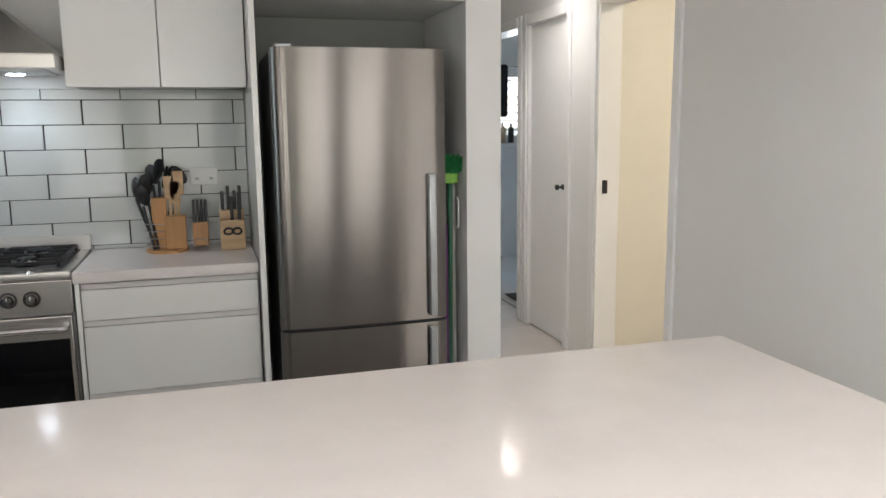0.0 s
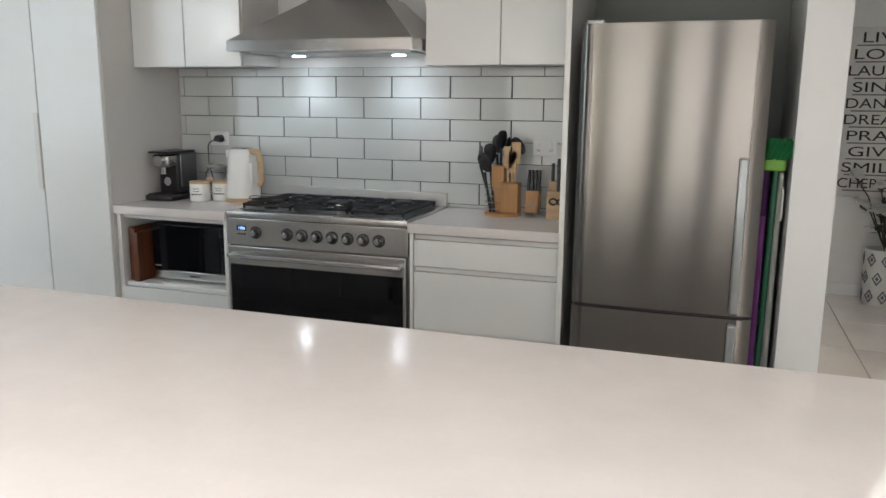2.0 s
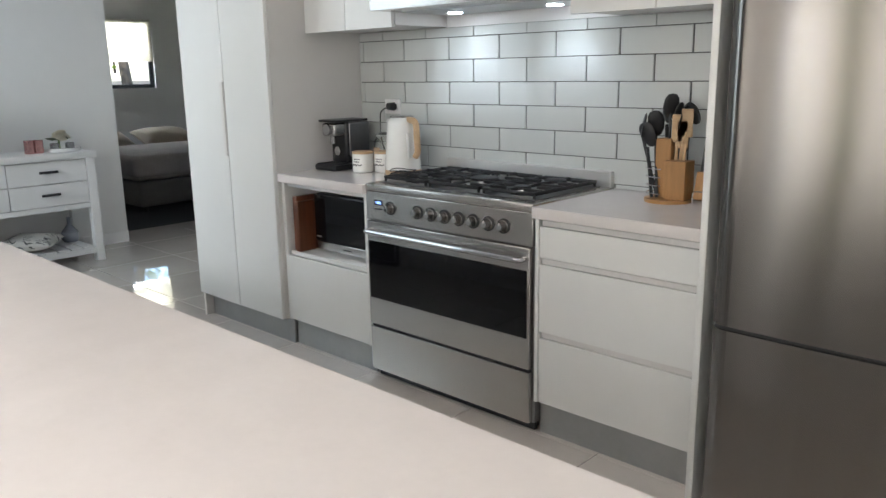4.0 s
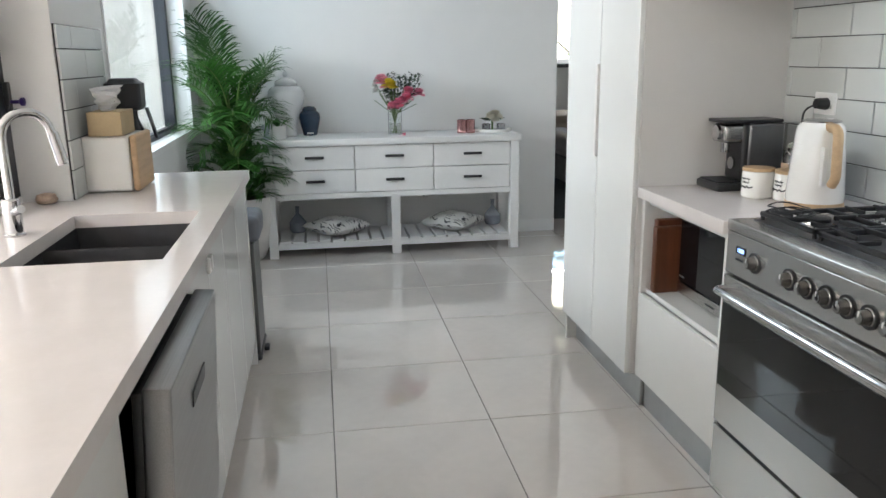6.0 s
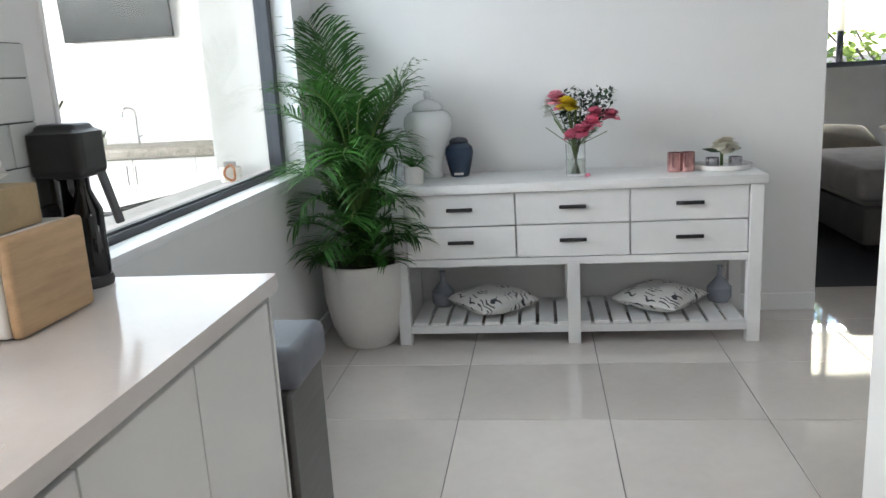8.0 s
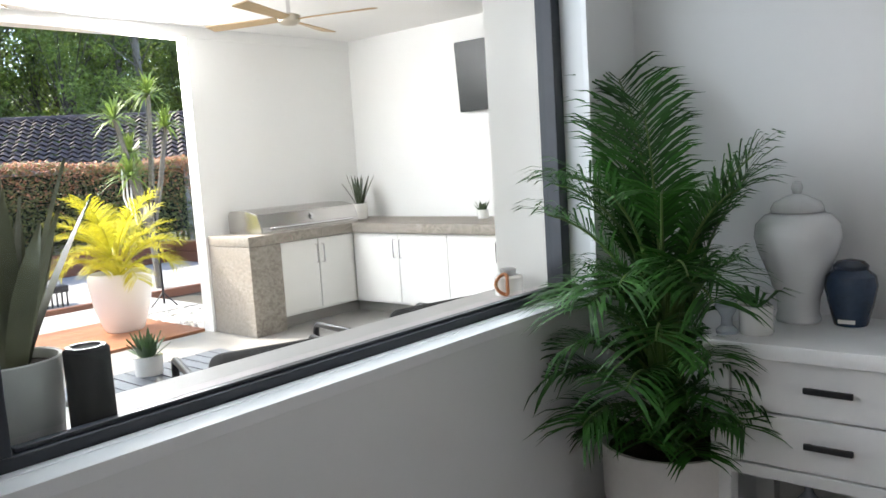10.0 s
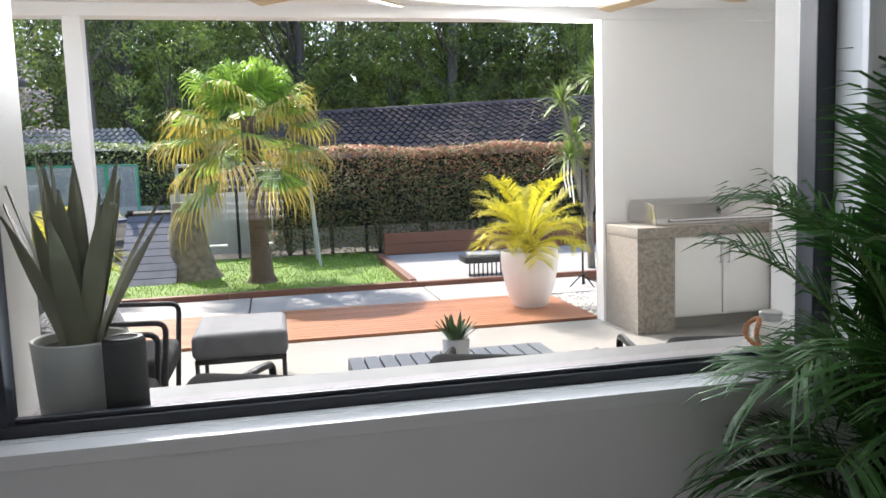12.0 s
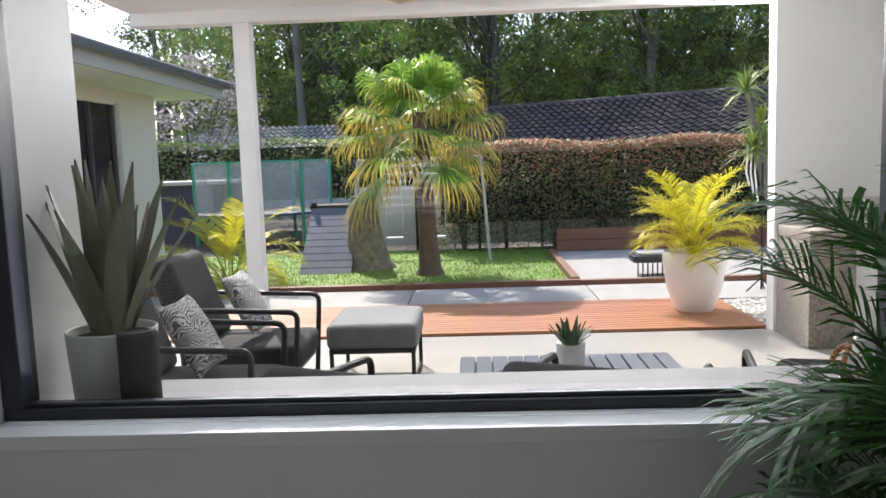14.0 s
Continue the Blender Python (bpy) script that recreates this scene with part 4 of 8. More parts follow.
k1 = thing("knife_block", pose(0.075, 3.40, CT), "pale wooden knife block with black-handled knives and scissors", "knife block")
b = B()
bx(b, -0.05, 0.05, -0.045, 0.05, 0, 0.125, 0.005)
bx(b, -0.05, 0.05, -0.01, 0.05, 0.125, 0.165, 0.005)
part("block", b, M_PALE, k1)
for k, (x, y, z) in enumerate(((-0.036, 0.02, 0.16), (-0.012, 0.03, 0.16), (0.014, 0.025, 0.16), (0.036, 0.03, 0.16), (0.03, -0.03, 0.12), (0.0, -0.03, 0.12))):
    kk = B()
    bx(kk, x - 0.007, x + 0.007, y - 0.01, y + 0.01, z - 0.01, z + 0.085 + 0.02 * (k % 2), 0.004)
    part("knife_handle", kk, M_BLACK, k1)
sc = B()
for s in (-1, 1):
    tube(sc, [(s * 0.018 + 0.017 * math.cos(a * math.pi / 8), -0.05, 0.08 + 0.013 * math.sin(a * math.pi / 8)) for a in range(17)], 0.0045, 7)
part("scissors", sc, M_BLACK, k1, "black scissor handles")
k2 = thing("knife_block", pose(-0.055, 3.43, CT), "small bamboo block of steak knives on a wire stand", "knife block")
part("block", bx(B(), -0.032, 0.032, -0.03, 0.03, 0.0, 0.10, 0.004, 2, pose(0, 0, 0.012, -14, 0, 0)), M_WOOD, k2)
for k in range(4):
    part("knife_handle", bx(B(), -0.006, 0.006, -0.009, 0.009, 0.10, 0.20, 0.003, 2, pose(-0.024 + 0.016 * k, 0, 0.012, -14, 0, 0)), M_BLACK, k2)
part("wire_stand", tube(B(), bend([(-0.025, -0.045, 0.004), (-0.025, -0.045, 0.05), (0.025, -0.045, 0.05), (0.025, -0.045, 0.004)], 4, 0.012), 0.002, 6), M_CHROME, k2)

# ---- island bench ----
BX0, BX1, BY0, BY1, BZ = -2.79, 1.15, 0.60, 1.543, 0.895
SKX0, SKX1, SKY0, SKY1 = -1.87, -1.245, 1.085, 1.465
it = B()
bx(it, BX0, -2.335, 1.003, BY1, 0.855, BZ)
bx(it, -2.325, -2.155, 1.003, BY1, 0.855, BZ)
bx(it, -2.155, SKX0, 0.841, BY1, 0.855, BZ)
bx(it, SKX0, SKX1, BY0, SKY0, 0.855, BZ)
bx(it, SKX0, SKX1, SKY1, BY1, 0.855, BZ)
bx(it, SKX1, BX1, BY0, BY1, 0.855, BZ)
bx(it, -2.335, -2.325, 1.003, BY1, 0.855, BZ)
bmesh.ops.remove_doubles(it, verts=it.verts, dist=1e-4)
isl = tagged(link("island_worktop", it, M_STONE, None), "long pale stone island worktop with a sink cut-out", "worktop")
ic = thing("island_cabinets", pose(0, 0, 0), "glossy white base cabinets under the island worktop", "cabinet")
part("carcass", box(BX0 + 0.02, -1.95, 1.0 + 0.004, BY1 - 0.045, 0.10, 0.853), M_CAB, ic)
part("carcass", box(-1.865, -1.20, 0.75, 1.06, 0.10, 0.853), M_CAB, ic)
part("carcass", box(-0.55, BX1 - 0.04, 0.78, BY1 - 0.045, 0.10, 0.853), M_CAB, ic)
part("end_panel", box(BX0 + 0.003, BX0 + 0.019, 1.004, BY1 - 0.02, 0.0, 0.853, 0.002), M_CAB, ic)
part("end_panel", box(BX1 - 0.04, BX1 - 0.022, 0.7, BY1 - 0.02, 0.0, 0.853, 0.002), M_CAB, ic)
part("back_panel", box(-1.865, BX1 - 0.045, 0.70, 0.745, 0.0, 0.853, 0.002), M_CAB, ic)
part("kickboard", box(BX0 + 0.022, BX1 - 0.045, BY1 - 0.10, BY1 - 0.085, 0, 0.10), M_SATIN, ic)
for a, b_ in ((-2.765, -2.34), (-2.335, -1.935), (-1.93, -1.58), (-1.575, -1.225), (-0.54, 0.0), (0.005, 0.55), (0.555, 1.10)):
    part("door", box(a, b_, BY1 - 0.043, BY1 - 0.024, 0.105, 0.825, 0.0025), M_CAB, ic)
for x in (-1.60, -1.555):
    part("child_lock", box(x - 0.012, x + 0.012, BY1 - 0.024, BY1 - 0.012, 0.77, 0.815, 0.005), M_PLASTIC, ic, "small white child lock")
sk = thing("sink", pose(0, 0, 0), "dark double-bowl undermount sink", "sink")
for a, b_ in ((SKX0 + 0.004, SKX1 - 0.004),):
    bw = B()
    mx_ = (SKX0 + SKX1) / 2
    y0, y1 = SKY0 + 0.002, SKY1 - 0.002
    for a, b_ in ((SKX0 + 0.004, mx_ - 0.01), (mx_ + 0.01, SKX1 - 0.004)):
        vs = [bw.verts.new(p) for p in ((a, y0, 0.856), (b_, y0, 0.856), (b_, y1, 0.856), (a, y1, 0.856), (a + 0.02, y0 + 0.02, 0.69), (b_ - 0.02, y0 + 0.02, 0.69), (b_ - 0.02, y1 - 0.02, 0.69), (a + 0.02, y1 - 0.02, 0.69))]
        for q in ((4, 5, 6, 7), (0, 1, 5, 4), (1, 2, 6, 5), (2, 3, 7, 6), (3, 0, 4, 7)):
            bw.faces.new([vs[i] for i in q])
    part("double_bowl", bw, M_SINK, sk, smooth=False)
    part("divider", box(mx_ - 0.01, mx_ + 0.01, SKY0 + 0.004, SKY1 - 0.004, 0.838, 0.85, 0.004), M_STEELH, sk, "steel divider between the bowls")
part("rim", box(SKX0 - 0.012, SKX1 + 0.012, SKY0 - 0.012, SKY0, 0.842, 0.854), M_STEELH, sk)
for dx in ((SKX0 - SKX1) / 4, (SKX1 - SKX0) / 4):
    part("drain", lathe(B(), [(0, 0.694), (0.03, 0.694), (0.035, 0.697), (0.03, 0.699), (0, 0.697)], 24, (mx_ + dx, (SKY0 + SKY1) / 2, 0)), M_CHROME, sk)
fc = thing("mixer_tap", pose(-1.60, 1.008, BZ, 0, 0, 38), "tall curved chrome kitchen mixer tap", "tap")
part("base", lathe(B(), [(0, 0), (0.028, 0), (0.028, 0.006), (0.024, 0.01), (0.024, 0.10), (0.02, 0.105), (0, 0.105)], 28), M_CHROME, fc)
sp = [(0, 0, 0.1)] + [(-0.0, 0.065 - 0.065 * math.cos(a * math.pi / 14), 0.27 + 0.065 * math.sin(a * math.pi / 14)) for a in range(0, 13)] + [(0, 0.138, 0.25), (0, 0.145, 0.22)]
part("spout", tube(B(), sp, 0.0125, 16), M_CHROME, fc)
part("spray_head", rod(B(), (0, 0.133, 0.275), (0, 0.152, 0.185), 0.016, 18, 0.0175), M_CHROME, fc)
part("lever", rod(B(), (0.02, 0.0, 0.07), (0.075, 0.0, 0.085), 0.011, 14), M_CHROME, fc)

dw = thing("dishwasher", pose(-1.19, BY1, 0.0), "grey steel dishwasher with its door slightly ajar", "dishwasher")
part("tub", box(0.005, 0.595, -0.62, -0.06, 0.10, 0.852), M_BLACK, dw)
m = pose(0, -0.032, 0.10, -3.4, 0, 0)
dd = part("door", bx(B(), 0.006, 0.594, -0.012, 0.036, 0.0, 0.735, 0.006, 2, m), mat("dishwasher_grey", (0.34, 0.34, 0.34), 0.32, 0.85, stretch=(0.6, 60, 60), bump=0.02, bscale=40), dw, "brushed grey door")
part("door_edge", bx(B(), 0.012, 0.588, -0.03, -0.012, 0.01, 0.725, 0.004, 2, m), M_BLACK, dw, "black inner edge")
part("grip", bx(B(), 0.22, 0.38, 0.034, 0.039, 0.60, 0.635, 0.004, 2, m), M_BLACK, dd, "dark grip recess")
part("kickboard", box(0.0, 0.6, -0.1, -0.085, 0, 0.1), M_SATIN, dw)
bn = thing("rubbish_bin", pose(-2.80, 1.34, 0), "dark steel pedal bin beside the end of the bench", "bin")
part("body", box(-0.325, -0.014, -0.2, 0.195, 0.03, 0.56, 0.012, 3), mat("bin_steel", (0.13, 0.13, 0.125), 0.35, 0.8, var=0.05, scale=4, stretch=(0.6, 0.6, 20)), bn)
part("base", box(-0.33, -0.012, -0.205, 0.2, 0.0, 0.029, 0.012, 3), M_BLACK, bn, "black rounded plastic base")
part("lid", box(-0.30, -0.014, -0.2, 0.225, 0.562, 0.68, 0.03, 4), mat("bin_lid_grey", (0.16, 0.17, 0.20), 0.45, var=0.1, scale=6), bn, "grey-blue rounded lid")
part("pedal", box(-0.2, -0.14, 0.2, 0.225, 0.0, 0.02, 0.006), M_BLACK, bn)

bb = thing("bread_bin", pose(-2.29, 1.172, BZ), "white bread bin with a pale wooden end door", "bread bin")
part("body", box(-0.25, 0.0, -0.162, 0.0, 0.004, 0.205, 0.009, 3), M_WHITE, bb)
part("wood_door", bx(B(), -0.265, -0.002, 0.002, 0.026, 0.003, 0.207, 0.010, 3), M_PALE, bb, "rounded pale wooden front")
ts = thing("tissue_box", pose(-2.37, 1.10, BZ + 0.207), "beige tissue box with a tissue pulled up", "tissue box")
part("carton", box(-0.10, 0.10, -0.055, 0.06, 0, 0.085, 0.002), mat("kraft_carton", (0.50, 0.38, 0.22), 0.7, var=0.1, scale=14), ts)
g = B()
n = 9
grid = [[g.verts.new(((-0.06 + 0.12 * i / n) * (0.7 + 0.7 * j / n) + 0.012 * math.sin(j * 1.7), 0.045 * math.sin(i * 1.1 + j * 0.5) * (0.3 + 0.9 * j / n), 0.083 + 0.095 * j / n * (1 - 0.55 * abs(i / n - 0.4)))) for i in range(n + 1)] for j in range(n + 1)]
for j in range(n):
    for i in range(n):
        g.faces.new((grid[j][i], grid[j][i + 1], grid[j + 1][i + 1], grid[j + 1][i]))
part("tissue", g, mat("tissue_paper", (0.85, 0.84, 0.83), 0.9, translucent=0.3), ts, "crumpled white tissue")
so = thing("soda_machine", pose(-2.72, 1.075, BZ), "glossy black sparkling water machine", "soda machine")
part("base", lathe(B(), [(0, 0), (0.066, 0), (0.068, 0.01), (0.064, 0.025), (0, 0.025)], 32), M_BLACK, so)
b = B()
bx(b, -0.055, 0.055, -0.06, 0.0, 0.02, 0.30, 0.018, 4)
part("column", b, M_OVEN, so)
h = B()
bx(h, -0.062, 0.062, -0.065, 0.075, 0.27, 0.40, 0.022, 4)
for v in h.verts:
    if v.co.z > 0.38:
        v.co.x *= 0.8
        v.co.y = v.co.y * 0.8
part("head", h, M_BLACK, so)
part("bottle", lathe(B(), [(0, 0.028), (0.036, 0.028), (0.038, 0.04), (0.038, 0.19), (0.018, 0.24), (0.018, 0.28), (0, 0.28)], 28, (0, 0.03, 0)), M_OVEN, so)
part("lever", bx(B(), -0.014, 0.014, 0.0, 0.012, -0.10, 0.03, 0.004, 2, pose(0, 0.085, 0.25, 14, 0, 0)), mat("grey_lever", (0.08, 0.085, 0.09), 0.4), so, "grey dispensing lever")
sh = thing("shell_ornament", pose(-2.115, 0.93, BZ), "small beige shell-like ornament", "ornament")
part("shell", lathe(B(), [(0, 0), (0.03, 0.003), (0.036, 0.014), (0.03, 0.03), (0.012, 0.036), (0, 0.034)], 14), mat("shell", (0.58, 0.42, 0.32), 0.6, var=0.3, scale=40, bump=0.5, bscale=60), sh)

# ---- sideboard and what stands on it ----
sbd = thing("sideboard", pose(-4.715, 1.467, 0), "white painted timber sideboard with six drawers and slatted shelf", "sideboard")
SL, SD, SH = 1.778, 0.46, 0.824   # runs along y, the depth goes towards the wall
part("top", box(-SD, 0.012, -0.012, SL + 0.012, SH - 0.045, SH, 0.004), M_PAINTW, sbd)
for y in (0.0, SL / 2 - 0.03, SL - 0.062):
    for x in (-0.062, -SD + 0.002):
        part("leg", box(x, x + 0.06, y, y + 0.062, 0, SH - 0.046 if y != SL / 2 - 0.03 else 0.426, 0.003), M_PAINTW, sbd)
part("rail", box(-0.055, -0.006, 0.062, SL - 0.062, 0.411, 0.448, 0.003), M_PAINTW, sbd)
part("carcass", box(-SD + 0.01, -0.055, 0.03, SL - 0.03, 0.441, SH - 0.047), M_PAINTW, sbd)
DWID = (SL - 0.124 - 0.012) / 3
hb = B()
bx(hb, -0.012, 0.0, -0.065, 0.065, -0.009, 0.009, 0.003)
bx(hb, -0.022, -0.01, -0.058, -0.046, -0.005, 0.005)
bx(hb, -0.022, -0.01, 0.046, 0.058, -0.005, 0.005)
hmesh = None
for r, (z0, z1) in enumerate(((0.452, 0.610), (0.616, 0.774))):
    for c in range(3):
        y0 = 0.066 + c * (DWID + 0.003)
        d = part("drawer", box(-0.03, -0.012, y0, y0 + DWID - 0.003, z0, z1, 0.002), M_PAINTW, sbd)
        if hmesh is None:
            ho = part("handle", hb, M_BLACK, d, "flat black bar handle")
            hmesh = ho.data
        else:
            ho = piece(hmesh, "handle", pose(0, 0, 0), d)
            ho["label"] = "flat black bar handle"
        ho.matrix_basis = pose(0.012, y0 + DWID / 2, (z0 + z1) / 2 + 0.005)
part("shelf_rail", box(-0.05, -0.008, 0.062, SL - 0.062, 0.06, 0.10, 0.003), M_PAINTW, sbd)
part("shelf_rail", box(-SD + 0.008, -SD + 0.05, 0.062, SL - 0.062, 0.06, 0.10, 0.003), M_PAINTW, sbd)
n = 18
sw = (SL - 0.13) / n
sl = None
for k in range(n):
    if sl is None:
        s = part("slat", box(-SD + 0.02, -0.012, -sw / 2 + 0.009, sw / 2 - 0.009, 0.101, 0.117, 0.002), M_PAINTW, sbd)
        sl = s.data
    else:
        s = piece(sl, "slat", pose(0, 0, 0), sbd)
    s.matrix_basis = pose(0, 0.065 + sw * (k + 0.5), 0)


def cushion_mesh(w, d, h, seed):
    bm = B()
    rng = random.Random(seed)
    n = 18
    top, bot = [], []
    for j in range(n + 1):
        rt, rb = [], []
        for i in range(n + 1):
            u, v = 2 * i / n - 1, 2 * j / n - 1
            e = max(0, (1 - u ** 2) * (1 - v ** 2)) ** 0.42
            pinch = 1 - 0.07 * (1 - abs(u)) * abs(v) - 0.0
            pu = 1 - 0.08 * (1 - v * v) * (abs(u) > 0.999)
            x, y = u * w / 2 * (1 - 0.07 * (1 - v * v) * abs(u)), v * d / 2 * (1 - 0.07 * (1 - u * u) * abs(v))
            z = e * h / 2 + 0.006 * math.sin(5 * u + seed) * math.sin(4 * v)*e
            rt.append(bm.verts.new((x, y, h / 2 + z)))
            edge = i in (0, n) or j in (0, n)
            rb.append(rt[-1] if edge else bm.verts.new((x, y, h / 2 - e * h / 2)))
        top.append(rt)
        bot.append(rb)
    for j in range(n):
        for i in range(n):
            bm.faces.new((top[j][i], top[j][i + 1], top[j + 1][i + 1], top[j + 1][i]))
            q = (bot[j][i], bot[j + 1][i], bot[j + 1][i + 1], bot[j][i + 1])
            if len(set(q)) == 4:
                try:
                    bm.faces.new(q)
                except ValueError:
                    pass
    return bm


def leaf_print(name, base, ink, scale, thr):
    m = mat(name, base, 0.85, var=0.05, scale=20, bump=0.15, bscale=250)
    nd, ln = m.node_tree.nodes, m.node_tree.links
    b = nd["Principled BSDF"]
    src = b.inputs["Base Color"].links[0].from_socket
    tc = nd.new("ShaderNodeTexCoord")
    nz = nd.new("ShaderNodeTexNoise")
    nz.inputs["Scale"].default_value = 7
    ln.new(tc.outputs["Object"], nz.inputs["Vector"])
    vm = nd.new("ShaderNodeVectorMath")
    vm.operation = "MULTIPLY_ADD"
    vm.inputs[1].default_value = (0.25, 0.25, 0.25)
    ln.new(nz.outputs["Color"], vm.inputs[0])
    ln.new(tc.outputs["Object"], vm.inputs[2])
    w = nd.new("ShaderNodeTexWave")
    w.inputs["Scale"].default_value, w.inputs["Distortion"].default_value, w.inputs["Detail"].default_value = scale, 6.0, 3
    ln.new(vm.outputs["Vector"], w.inputs["Vector"])
    v2 = nd.new("ShaderNodeTexNoise")
    v2.inputs["Scale"].default_value = 11
    ln.new(tc.outputs["Object"], v2.inputs["Vector"])
    mu = nd.new("ShaderNodeMath")
    mu.operation = "MULTIPLY"
    ln.new(w.outputs["Fac"], mu.inputs[0])
    ln.new(v2.outputs["Fac"], mu.inputs[1])
    gt = nd.new("ShaderNodeMath")
    gt.operation = "GREATER_THAN"
    gt.inputs[1].default_value = thr
    ln.new(mu.outputs[0], gt.inputs[0])
    mx = nd.new("ShaderNodeMix")
    mx.data_type = "RGBA"
    mx.inputs["B"].default_value = (*ink, 1)
    ln.new(gt.outputs[0], mx.inputs["Factor"])
    ln.new(src, mx.inputs["A"])
    ln.new(mx.outputs["Result"], b.inputs["Base Color"])
    return m


M_PRINT = leaf_print("leaf_print_cloth", (0.74, 0.73, 0.70), (0.05, 0.055, 0.06), 9, 0.48)
for y, rz, s in ((1.94, 128, 1), (2.80, 142, 5)):
    c = tagged(link("cushion", cushion_mesh(0.37, 0.37, 0.12, s), M_PRINT, None, True), "white scatter cushion with black leaf print on the slatted shelf", "cushion", "shelf cushions")
    c.matrix_basis = pose(-4.935, y, 0.118, 0, 0, rz)

ZS = 0.824
def vessel(name, x, y, profile, material, label, cat, z=ZS, seg=40):
    t = thing(name, pose(x, y, z), label, cat)
    part("body", lathe(B(), profile, seg), material, t)
    return t


v = vessel("ginger_jar", -5.06, 1.63, [(0, 0), (0.066, 0), (0.069, 0.008), (0.062, 0.03), (0.066, 0.075), (0.088, 0.15), (0.118, 0.225), (0.131, 0.275), (0.126, 0.315), (0.10, 0.344), (0.072, 0.352), (0, 0.352)], mat("white_glaze", (0.78, 0.79, 0.79), 0.08, var=0.03, scale=6), "large white glazed ginger jar with lid", "vase")
part("lid", lathe(B(), [(0.078, 0.354), (0.08, 0.366), (0.07, 0.385), (0.03, 0.405), (0.012, 0.41), (0.018, 0.43), (0.012, 0.448), (0, 0.452)], 36), mat("white_glaze_lid", (0.72, 0.73, 0.73), 0.08), v, "domed lid with a knob")
part("band", lathe(B(), [(0.071, 0.3515), (0.082, 0.3515), (0.082, 0.3545), (0.071, 0.3545)], 36), M_KICK, v)
v = vessel("blue_jar", -5.06, 1.785, [(0, 0), (0.047, 0), (0.05, 0.006), (0.066, 0.07), (0.076, 0.125), (0.071, 0.155), (0.048, 0.175), (0, 0.175)], mat("navy_glaze", (0.03, 0.055, 0.10), 0.12, var=0.2, scale=12), "small navy glazed jar with a lid", "jar")
part("lid", lathe(B(), [(0.05, 0.176), (0.051, 0.186), (0.038, 0.2), (0.01, 0.206), (0, 0.206)], 32), mat("navy_lid", (0.025, 0.035, 0.055), 0.15), v)
part("label_bar", box(0.050, 0.0565, -0.024, 0.024, 0.012, 0.024), M_WHITE, v, "small pale label")
v = vessel("small_planter", -4.83, 1.575, [(0, 0), (0.046, 0), (0.05, 0.006), (0.05, 0.085), (0.046, 0.09), (0.044, 0.08), (0, 0.078)], M_WHITE, "small white ceramic planter with a spreading plant", "planter")
g = Geo()
rng = random.Random(5)
for k in range(34):
    a, l = rng.uniform(0, 6.28), rng.uniform(0.06, 0.13)
    d = Vector((math.cos(a), math.sin(a), 0))
    s = Vector((-d.y, d.x, 0)) * 0.006
    p0 = Vector((0, 0, 0.08)) + d * 0.01
    p1 = p0 + d * l * 0.55 + Vector((0, 0, l * 0.5))
    p2 = p0 + d * l + Vector((0, 0, l * 0.35))
    g.add([p0 - s * 0.4, p0 + s * 0.4, p1 + s, p1 - s, p2], [(0, 1, 2, 3), (3, 2, 4)])
part("leaves", g, M_FROND, v, "thin dark green leaves", False)
v = vessel("bird_ornament", -4.80, 1.495, [(0, 0), (0.032, 0), (0.034, 0.01), (0.018, 0.025), (0.016, 0.05), (0.036, 0.085), (0.03, 0.10), (0.02, 0.105), (0, 0.1)], mat("pale_blue_glaze", (0.50, 0.55, 0.60), 0.2), "small pale blue footed bowl", "ornament", seg=24)

fv = vessel("flower_vase", -4.925, 2.385, [(0, 0), (0.046, 0), (0.049, 0.006), (0.049, 0.158), (0.046, 0.158), (0.045, 0.01), (0, 0.008)], M_GLASS, "clear glass vase of pink and yellow flowers", "vase")
part("water", lathe(B(), [(0, 0.011), (0.044, 0.011), (0.044, 0.085), (0, 0.085)], 28), mat("vase_water", (0.75, 0.78, 0.72), 0.02, trans=0.9, var=0), fv)
rng = random.Random(21)
st = B()
heads = []
for k in range(30):
    a, rr, hh = rng.uniform(0, 6.28), rng.uniform(0.02, 0.17), rng.uniform(0.22, 0.42)
    tip = (rr * 0.8 * math.cos(a), rr * 1.15 * math.sin(a), hh - rr * 0.35)
    tube(st, [(0.015 * math.cos(a + 3), 0.015 * math.sin(a + 3), 0.012), (0.02 * math.cos(a), 0.02 * math.sin(a), 0.15), tip], 0.0022, 5)
    heads.append(tip)
part("stems", st, M_STEM, fv, "green stems")


def petals(centres, r, n, seed, cup=0.5):
    g = Geo()
    rng = random.Random(seed)
    for c in centres:
        c = Vector(c)
        for k in range(n):
            a, e = rng.uniform(0, 6.28), rng.uniform(-0.2, 1.4)
            d = Vector((math.cos(a) * math.cos(e), math.sin(a) * math.cos(e), math.sin(e)))
            s = d.cross(Vector((0, 0, 1.01))).normalized() * r * 0.42
            up = s.cross(d).normalized() * r * 0.25 * cup
            p0, p1, p2 = c, c + d * r * 0.6 + up, c + d * r
            g.add([p0, p1 + s, p1 - s, p2 + s * 0.5, p2 - s * 0.5], [(0, 1, 2), (2, 1, 3, 4)])
    return g


